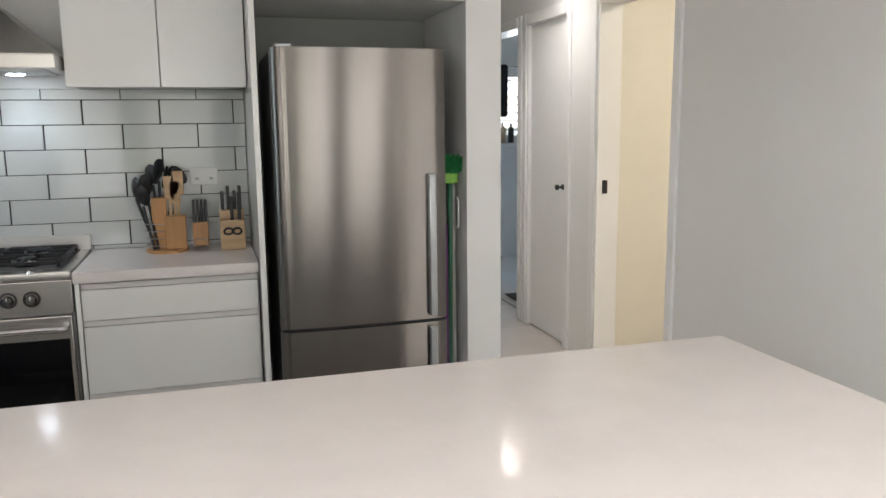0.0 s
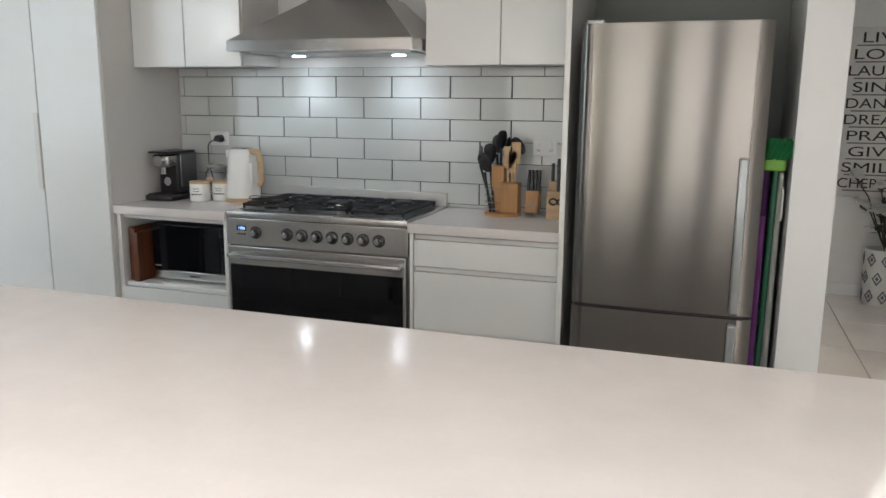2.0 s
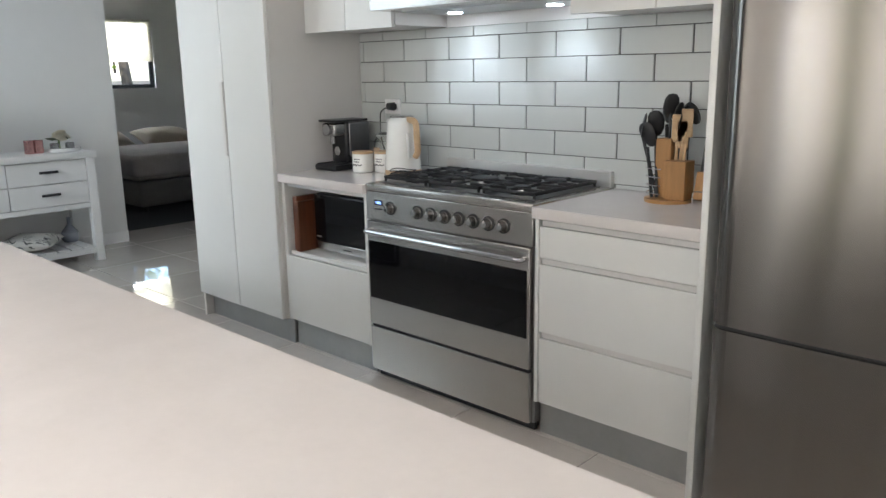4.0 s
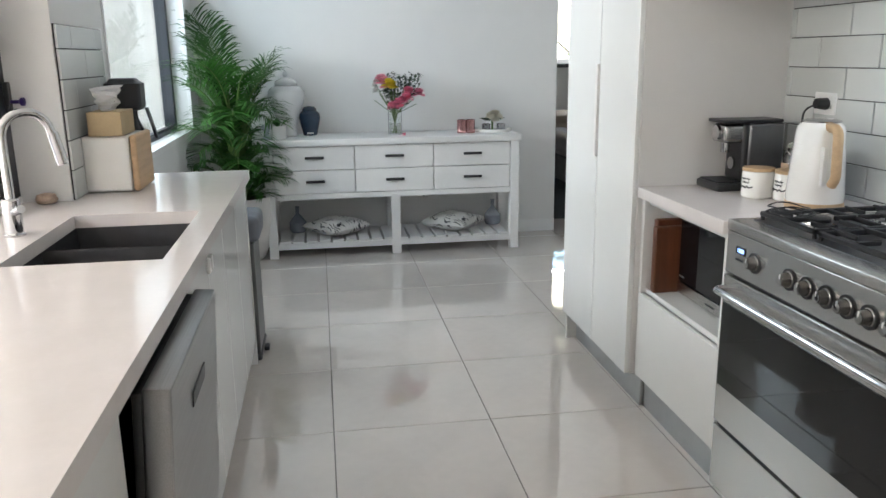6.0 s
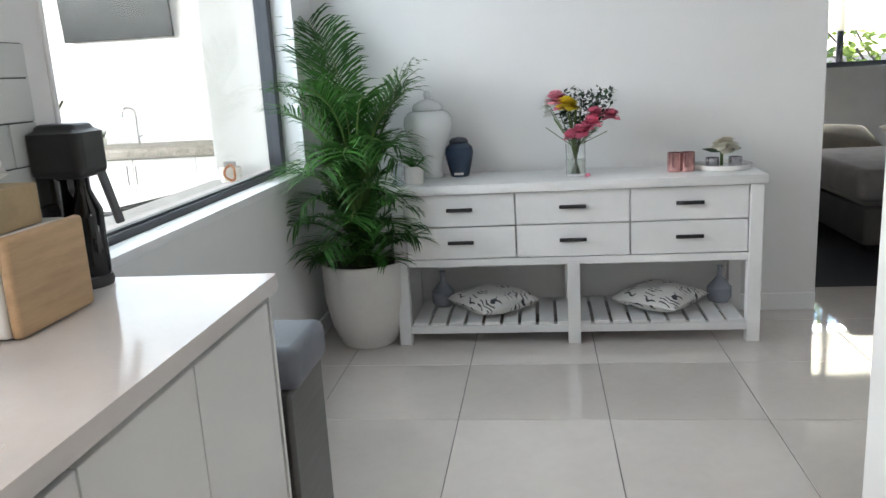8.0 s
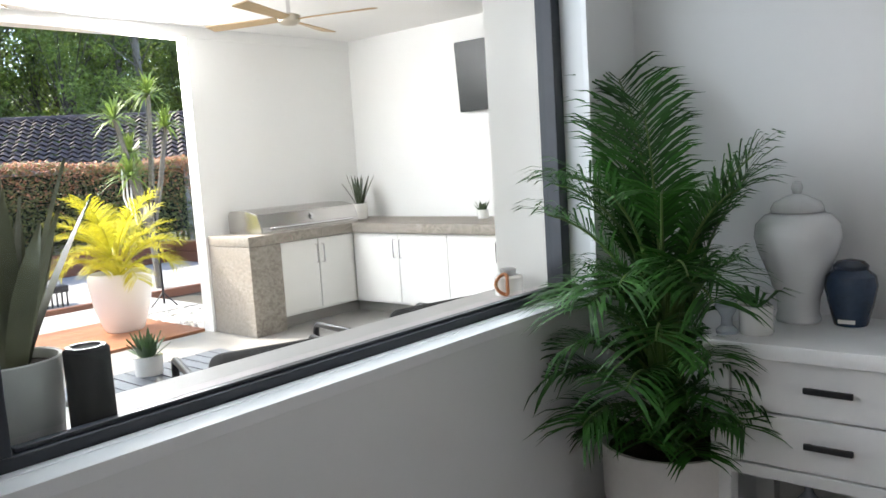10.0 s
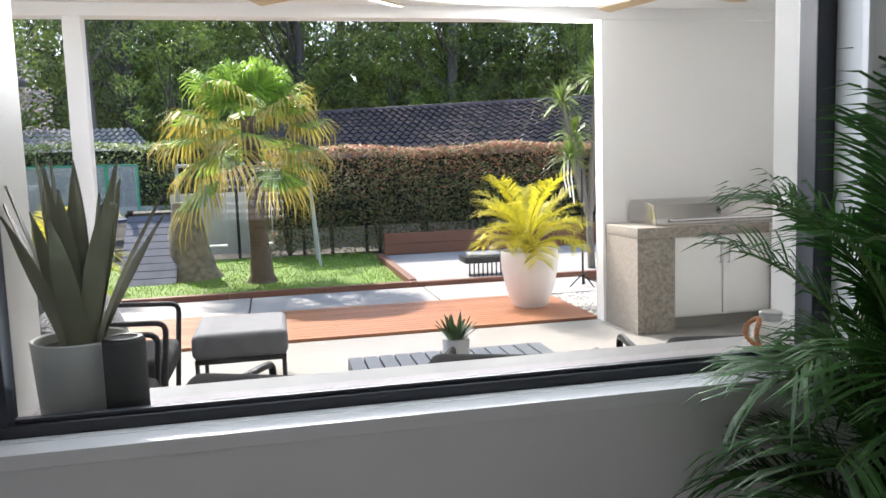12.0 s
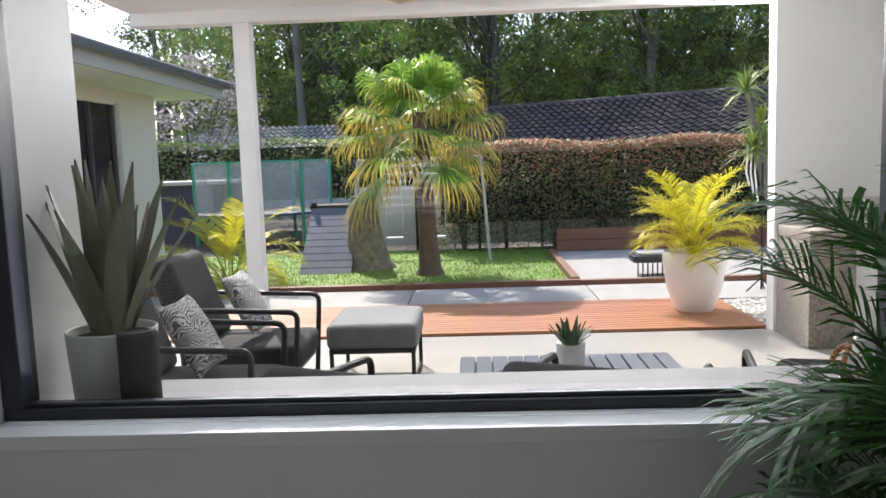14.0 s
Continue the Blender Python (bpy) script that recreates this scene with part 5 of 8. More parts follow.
part("pink_flower", petals([(0.05, -0.09, 0.37)], 0.058, 70, 1), mat("pink_petal", (0.90, 0.38, 0.48), 0.6, island=0.3, translucent=0.3), fv, "pink bloom")
M_PINK = mat("deep_pink_petal", (0.88, 0.27, 0.40), 0.6, island=0.3, translucent=0.3)
for c in ((0.07, -0.015, 0.19), (0.08, 0.055, 0.225), (0.06, 0.095, 0.29), (0.03, 0.17, 0.275), (0.09, 0.02, 0.21), (0.075, 0.08, 0.25), (0.05, -0.06, 0.335)):
    part("pink_flower", petals([c], 0.052, 50, int(c[1] * 100) + 50), M_PINK, fv, "pink bloom")
part("yellow_flower", petals([(0.085, -0.045, 0.345), (0.085, -0.03, 0.335)], 0.054, 80, 2), mat("yellow_petal", (0.90, 0.72, 0.07), 0.6, island=0.2, translucent=0.3), fv, "yellow chrysanthemum")
part("white_flower", petals([(0.04, -0.14, 0.335), (0.03, -0.13, 0.30), (0.05, -0.125, 0.36)], 0.034, 24, 3), mat("white_petal", (0.8, 0.8, 0.76), 0.6, translucent=0.3), fv, "white bloom")
g = Geo()
for k in range(560):
    t = rng.random() ** 0.7
    w_ = 0.04 + 0.12 * t
    c = Vector((rng.uniform(-0.07, 0.06), rng.uniform(-w_ * 0.8, w_ * 1.1) + 0.03 * t, 0.16 + 0.24 * t + rng.uniform(-0.02, 0.03)))
    a, e, l = rng.uniform(0, 6.28), rng.uniform(-0.3, 1.0), rng.uniform(0.022, 0.045)
    d = Vector((math.cos(a) * math.cos(e), math.sin(a) * math.cos(e), math.sin(e)))
    s = d.cross(Vector((0.1, 0.2, 1))).normalized() * l * 0.28
    g.add([c, c + d * l * 0.5 + s, c + d * l * 0.5 - s, c + d * l], [(0, 1, 3, 2)])
part("leaves", g, mat("bouquet_leaf", (0.02, 0.045, 0.018), 0.4, island=0.4), fv, "dark green leaves", False)
fp = tagged(link("fallen_petal", petals([(0, 0, 0.004)], 0.02, 8, 9, 0.1), M_PINK, None), "pink petal fallen on the sideboard", "petal")
fp.matrix_basis = pose(-4.82, 2.44, ZS)
M_ROSE = mat("rose_mercury_glass", (0.66, 0.36, 0.35), 0.12, 0.9, var=0.2, scale=30)
for y in (2.865, 2.925):
    c = vessel("candle_holder", -4.90, y, [(0, 0), (0.032, 0), (0.036, 0.005), (0.036, 0.095), (0.033, 0.095), (0.031, 0.01), (0, 0.008)], M_ROSE, "shiny rose-pink glass candle holder", "candle holder", seg=28)
ty = vessel("tray", -4.97, 3.11, [(0, 0), (0.13, 0), (0.135, 0.004), (0.138, 0.024), (0.132, 0.024), (0.128, 0.01), (0, 0.009)], M_WHITE, "round white tray with candles and a rose", "tray")
for dy, dx in ((-0.06, 0.04), (0.05, 0.04)):
    c = vessel("tealight", -4.97 + dx, 3.11 + dy, [(0, 0), (0.03, 0), (0.032, 0.004), (0.032, 0.05), (0.028, 0.05), (0.028, 0.03), (0, 0.03)], mat("silver_glass", (0.5, 0.5, 0.52), 0.2, 0.8, var=0.2, scale=40), "silver tealight holder on the tray", "candle holder", ZS + 0.0095, 24)
rs = thing("rose_ornament", pose(-5.0, 3.11, ZS + 0.0095), "white artificial rose with dark leaves", "artificial flower")
part("bloom", petals([(0, 0, 0.075), (0.015, 0.02, 0.085)], 0.06, 90, 31, 1.0), mat("cream_petal", (0.78, 0.74, 0.62), 0.7, translucent=0.2), rs)
part("stem", rod(B(), (0, 0, 0), (0, 0, 0.08), 0.008, 8), M_STEM, rs)
g = Geo()
for k in range(10):
    a = k * 0.63
    d = Vector((math.cos(a) * 0.5, math.sin(a), 0.15))
    s = Vector((0.012, 0, 0.012))
    c = Vector((0, 0, 0.07))
    g.add([c, c + d * 0.05 + s, c + d * 0.05 - s, c + d * 0.10], [(0, 1, 3, 2)])
part("leaves", g, mat("rose_leaf", (0.03, 0.06, 0.025), 0.5), rs, "", False)
for x, y in ((-5.05, 1.66), (-5.03, 3.12)):
    vessel("bottle_vase", x, y, [(0, 0), (0.05, 0), (0.062, 0.02), (0.062, 0.075), (0.03, 0.115), (0.014, 0.135), (0.013, 0.18), (0.018, 0.188), (0.012, 0.188), (0, 0.17)], mat("grey_glass", (0.30, 0.33, 0.38), 0.15, var=0.1), "grey bottle-shaped vase on the shelf", "vase", 0.118, 28)
outlet("power_outlet", pose(XW, 2.62, 0.33, 0, 0, 90), "white power outlet on the wall behind the sideboard", 0.075)


# ---- palms ----
def frond(g, base, az, lean, length, droop, pairs, leaflet, rng, width=0.011, hang=0.25):
    """One feather frond: a bending stem of points with paired narrow leaflets. Returns the stem's points."""
    n = 14
    d = Vector((math.cos(az), math.sin(az), 0))
    pts = []
    p = Vector(base)
    ang = lean
    for i in range(n + 1):
        pts.append(p.copy())
        step = length / n
        p = p + (d * math.cos(ang) + Vector((0, 0, math.sin(ang)))) * step
        ang -= droop / n * (0.4 + 1.3 * i / n)
    start = 0.28
    for k in range(pairs):
        t = start + (1 - start) * (k + 0.5) / pairs
        f = t * n
        i = min(int(f), n - 1)
        c = pts[i].lerp(pts[i + 1], f - i)
        tang = (pts[i + 1] - pts[i]).normalized()
        side = tang.cross(Vector((0, 0, 1)))
        side = side.normalized() if side.length > 1e-3 else Vector((-d.y, d.x, 0))
        up = side.cross(tang).normalized()
        l = leaflet * math.sin(math.pi * min(1, 0.22 + 0.80 * (1 - (t - start) / (1 - start)) ** 0.8)) ** 0.6 * rng.uniform(0.85, 1.1)
        for s in (-1, 1):
            dv = (tang * rng.uniform(0.7, 1.05) + side * s + up * rng.uniform(0.05, 0.5)).normalized()
            wv = dv.cross(up).normalized() * width
            m1 = c + dv * l * 0.4
            m2 = c + dv * l * 0.75 + Vector((0, 0, -hang * l * 0.35))
            e = c + dv * l + Vector((0, 0, -hang * l))
            g.add([c - wv * 0.4, c + wv * 0.4, m1 + wv, m1 - wv, m2 + wv * 0.8, m2 - wv * 0.8, e], [(0, 1, 2, 3), (3, 2, 4, 5), (5, 4, 6)])
    return pts


def cane_palm(name, m, count, height, spread, leaflet, leafmat, seed, label, stems=6, width=0.011, canes=True, pot_z=0.0, low=0.35, pairs=30, stemmat=None, steep=62, taper=0.35, heading=None):
    t = thing(name, m, label, "palm")
    rng = random.Random(seed)
    for k in range(count):
        g = Geo()
        az = 2.399 * k + rng.uniform(-0.35, 0.35)
        u = (k + 0.5) / count
        if heading is not None and u < 0.5:
            az = heading + ((az + math.pi) % (2 * math.pi) - math.pi) * (0.4 + 0.7 * u)
        lean = radians(81 - (steep - 6) * u) + rng.uniform(-0.1, 0.1)
        length = (height * (0.95 - taper * u)) * rng.uniform(0.85, 1.1)
        base = Vector((0.05 * spread * math.cos(az * 1.7), 0.05 * spread * math.sin(az * 1.7), pot_z + rng.uniform(0.0, low) * (1 - 0.5 * u)))
        pts = frond(g, base, az, lean, length, radians(55 + 75 * u) * spread, pairs, leaflet, rng, width)
        stem = B()
        tube(stem, [base - Vector((0, 0, base.z - pot_z))] + pts, [0.009] * 3 + [0.007 - 0.005 * i / len(pts) for i in range(len(pts) - 2)], 5)
        fr_ = part("frond", g, leafmat, t, "", False)
        part("stalk", stem, stemmat or M_STEM, fr_, "thin bending stalk")
    return t


def pot(name, m, prof, material, label, soil_r, soil_z):
    t = thing(name, m, label, "plant pot")
    part("shell", lathe(B(), prof, 48), material, t)
    part("soil", lathe(B(), [(0, soil_z), (soil_r, soil_z - 0.004)], 32), M_SOIL, t, "dark potting soil")
    return t


pot("planter_pot", pose(-4.80, 1.29, 0), [(0, 0), (0.13, 0), (0.145, 0.015), (0.19, 0.12), (0.215, 0.26), (0.217, 0.36), (0.222, 0.43), (0.222, 0.445), (0.208, 0.445), (0.205, 0.38), (0, 0.37)], M_POT, "large rounded white planter on the floor", 0.196, 0.42)


def indoor_palm(m, seed):
    """A cane palm: long arching fronds set out one by one over a thick skirt of short ones."""
    t = thing("indoor_palm", m, "lush green cane palm in a white planter", "palm")
    rng = random.Random(seed)
    # azimuth, height of the stem's foot, lean, length, droop, leaflet
    long_ones = [(-128, 0.72, 90, 1.04, 50, 0.26), (-145, 0.74, 92, 0.90, 46, 0.24), (-112, 0.70, 90, 0.84, 44, 0.22), (100, 0.80, 86, 0.66, 50, 0.22), (124, 0.80, 76, 0.58, 26, 0.21), (-44, 0.84, 72, 0.54, 60, 0.20), (-62, 0.74, 60, 0.42, 85, 0.18),
                 (34, 0.88, 74, 0.42, 120, 0.21), (4, 0.86, 72, 0.40, 115, 0.20), (66, 0.84, 78, 0.34, 100, 0.17), (-18, 0.80, 68, 0.40, 110, 0.20),
                 (24, 0.74, 62, 0.38, 105, 0.20), (-34, 0.68, 56, 0.38, 100, 0.19), (-58, 0.56, 44, 0.38, 70, 0.18), (96, 0.80, 78, 0.34, 60, 0.15),
                 (54, 0.68, 66, 0.28, 100, 0.15), (10, 0.62, 54, 0.36, 95, 0.18), (-80, 0.88, 80, 0.45, 50, 0.17), (150, 0.84, 82, 0.46, 40, 0.16),
                 (205, 0.86, 84, 0.46, 30, 0.15), (-105, 0.86, 83, 0.44, 30, 0.15), (250, 0.90, 85, 0.46, 30, 0.15), (78, 0.92, 80, 0.46, 60, 0.20),
                 (-25, 0.98, 82, 0.50, 80, 0.21), (36, 0.58, 56, 0.28, 90, 0.15), (-15, 0.54, 40, 0.36, 85, 0.18), (-44, 0.60, 46, 0.40, 80, 0.18),
                 (20, 1.0, 82, 0.46, 100, 0.20), (-60, 0.95, 78, 0.5, 70, 0.2)]
    for k in range(16):
        az = -70 + 12 * k
        long_ones.append((az, 0.44 + 0.012 * (k % 5), rng.uniform(28, 55), rng.uniform(0.20, 0.27), rng.uniform(40, 70), 0.13))
    for k in range(40):
        az = 137.5 * k
        back = math.cos(radians(az - 214)) > 0.1
        long_ones.append((az, rng.uniform(0.44, 0.9), 82 if back else rng.uniform(56, 80), rng.uniform(0.22, 0.36), 35 if back else rng.uniform(60, 110), 0.11 if back else 0.16))
    for az, z, lean, length, droop, leaflet in long_ones:
        g = Geo()
        a = radians(az + rng.uniform(-6, 6))
        base = Vector((0.05 * math.cos(a), 0.05 * math.sin(a), z))
        pts = frond(g, base, a, radians(lean), length, radians(droop), int(18 + 30 * length), leaflet * 1.15, rng, 0.0045, 0.26)
        fr_ = part("frond", g, M_FROND, t, "", False)
        stem = B()
        tube(stem, [Vector((base.x * 0.8, base.y * 0.8, 0.40))] + pts, [0.008] * 3 + [0.0065 - 0.0045 * i / len(pts) for i in range(len(pts) - 2)], 5)
        part("stalk", stem, M_STEM, fr_, "thin bending stalk")
    return t


indoor_palm(pose(-4.80, 1.29, -0.02), 4)

# ---- corridor, bathroom, bedroom ----
sg = thing("word_sign", pose(1.79, 6.243, 0.735), "tall white word sign with dark serif letters", "sign")
part("board", box(-0.245, 0.245, -0.018, 0, 0, 1.19, 0.012, 3), mat("sign_white", (0.74, 0.73, 0.71), 0.6, var=0.06, scale=8), sg)
M_INK = mat("sign_ink", (0.03, 0.022, 0.022), 0.7)
WORDS = ("LIVE", "LOVE", "LAUGH", "SING", "DANCE", "DREAM", "PRAY", "GIVE", "SMILE", "CHERISH")
for k, wd in enumerate(WORDS):
    cu = bpy.data.curves.new("word", "FONT")
    cu.body, cu.align_x, cu.size, cu.extrude = wd, "CENTER", 0.105, 0.001
    tmp = bpy.data.objects.new("word_tmp", cu)
    scene.collection.objects.link(tmp)
    dg = bpy.context.evaluated_depsgraph_get()
    me = bpy.data.meshes.new_from_object(tmp.evaluated_get(dg))
    bpy.data.objects.remove(tmp)
    me.materials.clear()
    me.materials.append(M_INK)
    ob = new("word", me)
    ob.parent = sg
    wid = max(v.co.x for v in me.vertices) - min(v.co.x for v in me.vertices)
    sx = min(1.5, 0.41 / wid)
    ob.matrix_basis = pose(0, -0.0195, 1.085 - k * 0.113, 90, 0, 0) @ Matrix.Diagonal((sx, 0.95, 1, 1))
    part("small_line", box(-0.17, 0.17, -0.0195, -0.018, 1.061 - k * 0.113, 1.071 - k * 0.113), mat("sign_grey", (0.25, 0.23, 0.22), 0.7), sg, "bar of small print", False)
pv = thing("patterned_vase", pose(1.90, 6.05, 0), "white floor vase with dark lozenge pattern", "vase")
part("body", lathe(B(), [(0, 0), (0.10, 0), (0.105, 0.01), (0.115, 0.2), (0.122, 0.40), (0.115, 0.40), (0.1, 0.02), (0, 0.015)], 36), mat("vase_white", (0.72, 0.72, 0.70), 0.5), pv)
for j, z in enumerate((0.07, 0.2, 0.33)):
    for i in range(8):
        a = 2 * math.pi * (i + 0.5 * (j % 2)) / 8
        r = 0.1085 + 0.03 * z + 0.001
        lz = lathe(B(), [(0.022, 0), (0.033, 0.0), (0.033, 0.003), (0.022, 0.003), (0.022, 0)], 4, (0, 0, 0))
        lathe(lz, [(0, 0), (0.012, 0), (0.012, 0.003), (0, 0.003)], 4, (0, 0, 0))
        o = part("lozenge", lz, mat("lozenge_grey", (0.14, 0.15, 0.17), 0.6) if (i, j) == (0, 0) else bpy.data.materials["lozenge_grey"], pv, "", False)
        o.matrix_basis = Matrix.Translation((r * math.cos(a), r * math.sin(a), z)) @ Matrix.Rotation(a, 4, "Z") @ Matrix.Rotation(radians(90), 4, "Y") @ Matrix.Diagonal((1.5, 1, 1, 1))
fl = thing("magnolia_stems", pose(1.90, 6.05, 0.02), "white magnolia branches with dark green leaves", "artificial flowers")
rng = random.Random(17)
stm, g, bl = B(), Geo(), []
for k in range(9):
    a, r = rng.uniform(0, 6.28), rng.uniform(0.08, 0.26)
    tip = Vector((r * math.cos(a), -abs(r * math.sin(a)) * 0.8 + 0.05, rng.uniform(0.55, 0.88)))
    tube(stm, [(0, 0, 0), (0, 0, 0.38), tip * 0.6 + Vector((0, 0, 0.22)), tip], 0.005, 5)
    bl.append(tuple(tip))
    for q in range(9):
        c = Vector((0, 0, 0.4)).lerp(tip, rng.uniform(0.3, 1.05))
        aa, ee, l = rng.uniform(0, 6.28), rng.uniform(-0.4, 0.8), rng.uniform(0.06, 0.1)
        d = Vector((math.cos(aa) * math.cos(ee), math.sin(aa) * math.cos(ee), math.sin(ee)))
        s = d.cross(Vector((0.1, 0.1, 1))).normalized() * l * 0.25
        g.add([c, c + d * l * 0.5 + s, c + d * l * 0.5 - s, c + d * l], [(0, 1, 3, 2)])
part("branches", stm, mat("branch_brown", (0.06, 0.045, 0.03), 0.7), fl)
part("leaves", g, mat("magnolia_leaf", (0.03, 0.05, 0.03), 0.4, island=0.3), fl, "", False)
for k, c in enumerate(bl[:7]):
    part("bloom", petals([c], 0.07, 18, 60 + k, 1.2), bpy.data.materials["white_petal"], fl, "white magnolia bloom")
mt = tagged(link("bath_mat", box(2.26, 2.9, 5.2, 5.85, 0.0, 0.012, 0.005), mat("mat_black", (0.02, 0.02, 0.022), 0.95, bump=0.5, bscale=200), None), "dark bath mat on the floor", "mat")
sf = thing("bathroom_shelf", pose(3.0, 7.58, 1.16), "white wall shelf carrying bottles under the window", "shelf")
part("board", box(-0.7, 0.6, -0.18, 0, 0, 0.03, 0.004), M_TRIM, sf)
rng = random.Random(2)
for k in range(6):
    x = 2.5 + k * 0.09
    c = ((0.5, 0.3, 0.12), (0.55, 0.4, 0.25), (0.03, 0.03, 0.03))[k % 3]
    h = rng.uniform(0.12, 0.22)
    bt = thing("toiletry_bottle", pose(x, 7.48, 1.191), ("amber toiletry bottle on the shelf", "tan toiletry bottle on the shelf", "black toiletry bottle on the shelf")[k % 3], "bottle", "bathroom bottles")
    part("bottle", lathe(B(), [(0, 0), (0.03, 0), (0.03, h * 0.75), (0.012, h * 0.85), (0.012, h), (0, h)], 18), mat("bottle_%d" % k, c, 0.3), bt)
hg = thing("hanging_towel", pose(2.62, 7.5, 1.55), "black cloth hanging before the bathroom window", "towel")
part("cloth", box(-0.3, 0.3, -0.03, 0.03, -0.1, 0.42, 0.025, 3), mat("black_cloth", (0.015, 0.015, 0.018), 0.9, bump=0.4, bscale=60), hg)
part("rail", rod(B(), (-0.42, 0.045, 0.40), (0.78, 0.045, 0.40), 0.008, 8), M_CHROME, hg)

bed = thing("bed", pose(-7.4, 5.1, 0), "bed with rumpled beige bedding and a pillow", "bed")
part("base", box(-0.95, 1.0, -0.75, 0.75, 0.06, 0.32, 0.03), mat("bed_base", (0.14, 0.13, 0.125), 0.9), bed)
part("mattress", box(-0.95, 1.0, -0.77, 0.77, 0.325, 0.52, 0.06, 4), mat("bed_linen", (0.42, 0.38, 0.36), 0.9, var=0.1, bump=0.4, bscale=14), bed)
part("quilt", box(-0.4, 1.05, -0.80, 0.80, 0.36, 0.58, 0.07, 4), mat("bed_quilt", (0.33, 0.30, 0.29), 0.95, var=0.12, bump=0.7, bscale=8), bed)
for k, y in enumerate((-0.4, 0.4)):
    p = part("pillow", cushion_mesh(0.45, 0.7, 0.2, 9 + k), mat("pillow_beige_%d" % k, (0.48, 0.42, 0.34), 0.9), bed, "beige pillow")
    p.matrix_basis = pose(-0.65, y, 0.53, 0, 18, 0)
for x in (-0.85, 0.9):
    for y in (-0.65, 0.65):
        part("leg", rod(B(), (x, y, 0), (x, y, 0.07), 0.025, 10), M_BLACK, bed)
bw = thing("window_5", pose(0, 0, 0), "bedroom window with a half-drawn white roller blind", "window", kind="structure")
f = B()
for q in ((4.3, 4.35, 1.2, 2.1), (6.05, 6.1, 1.2, 2.1), (4.35, 6.05, 1.2, 1.25), (4.35, 6.05, 2.05, 2.1), (5.17, 5.22, 1.25, 2.05)):
    bx(f, -9.39, -9.34, q[0], q[1], q[2], q[3])
part("frame", f, M_FRAME, bw)
part("blind", box(-9.325, -9.318, 4.3, 6.1, 1.55, 2.12), mat("blind_fabric", (0.72, 0.70, 0.62), 0.8, translucent=0.45), bw, "white roller blind")

# ---- outdoors ----
GZ = -0.03
M_CONC = mat("patio_concrete", (0.30, 0.29, 0.27), 0.35, var=0.08, scale=2.5, bump=0.05, bscale=80)
M_PATH = mat("path_concrete", (0.34, 0.33, 0.31), 0.8, var=0.1, scale=3, bump=0.15, bscale=120)
M_DECK = mat("stained_deck", (0.40, 0.17, 0.085), 0.42, var=0.14, scale=2, bump=0.08, bscale=40, stretch=(1, 18, 18), rand=0.25)
M_SLEEPER = mat("timber_sleeper", (0.20, 0.075, 0.04), 0.6, var=0.2, scale=3, bump=0.15, bscale=30, stretch=(1.5, 12, 12))
M_GRASS = mat("lawn", (0.15, 0.27, 0.03), 0.8, var=0.25, scale=4, bump=0.5, bscale=90)
M_BLADE = mat("grass_blade", (0.19, 0.34, 0.03), 0.6, island=0.45, translucent=0.35)
M_EARTH = mat("earth", (0.07, 0.06, 0.04), 0.95, var=0.3, scale=2, bump=0.6, bscale=20)
M_RENDER = mat("white_render", (0.82, 0.82, 0.81), 0.6, var=0.02, scale=1.5, bump=0.1, bscale=90)
M_SPECK = mat("exposed_aggregate", (0.38, 0.345, 0.30), 0.55, var=0.3, scale=42, bump=0.4, bscale=140, tint=(0.15, 0.13, 0.11))
M_LEAF = mat("tree_leaf", (0.17, 0.23, 0.08), 0.5, scale=0.5, tint=(0.03, 0.06, 0.02), island=0.4, translucent=0.35)
M_LEAF2 = mat("bright_tree_leaf", (0.27, 0.36, 0.07), 0.5, scale=0.8, tint=(0.09, 0.16, 0.035), island=0.35, translucent=0.4)
M_BARK = mat("bark", (0.10, 0.085, 0.07), 0.9, var=0.3, scale=4, bump=0.6, bscale=18, stretch=(4, 4, 0.7))
M_GUM = mat("pale_bark", (0.20, 0.18, 0.155), 0.8, var=0.25, scale=3, bump=0.3, bscale=12, stretch=(4, 4, 0.7))
M_HEDGE = mat("hedge_leaf", (0.26, 0.28, 0.115), 0.62, scale=1.6, tint=(0.13, 0.15, 0.055), island=0.4, translucent=0.45)
M_HEDGER = mat("hedge_red_tip", (0.50, 0.24, 0.14), 0.6, island=0.4, translucent=0.45)
M_YELLOW = mat("golden_palm_leaf", (0.60, 0.56, 0.04), 0.45, island=0.35, translucent=0.5)
M_FAN = mat("fan_palm_leaf", (0.25, 0.40, 0.06), 0.42, island=0.4, translucent=0.5)
M_DRY = mat("dry_palm_leaf", (0.55, 0.42, 0.08), 0.6, island=0.35, translucent=0.35)
M_CUSH = mat("charcoal_fabric", (0.013, 0.0135, 0.015), 0.9, var=0.15, scale=14, bump=0.3, bscale=260)
M_GREYCUSH = mat("grey_fabric", (0.15, 0.155, 0.165), 0.9, var=0.12, scale=14, bump=0.3, bscale=260)
M_TUBE = mat("dark_powdercoat", (0.022, 0.022, 0.025), 0.4, 0.4)

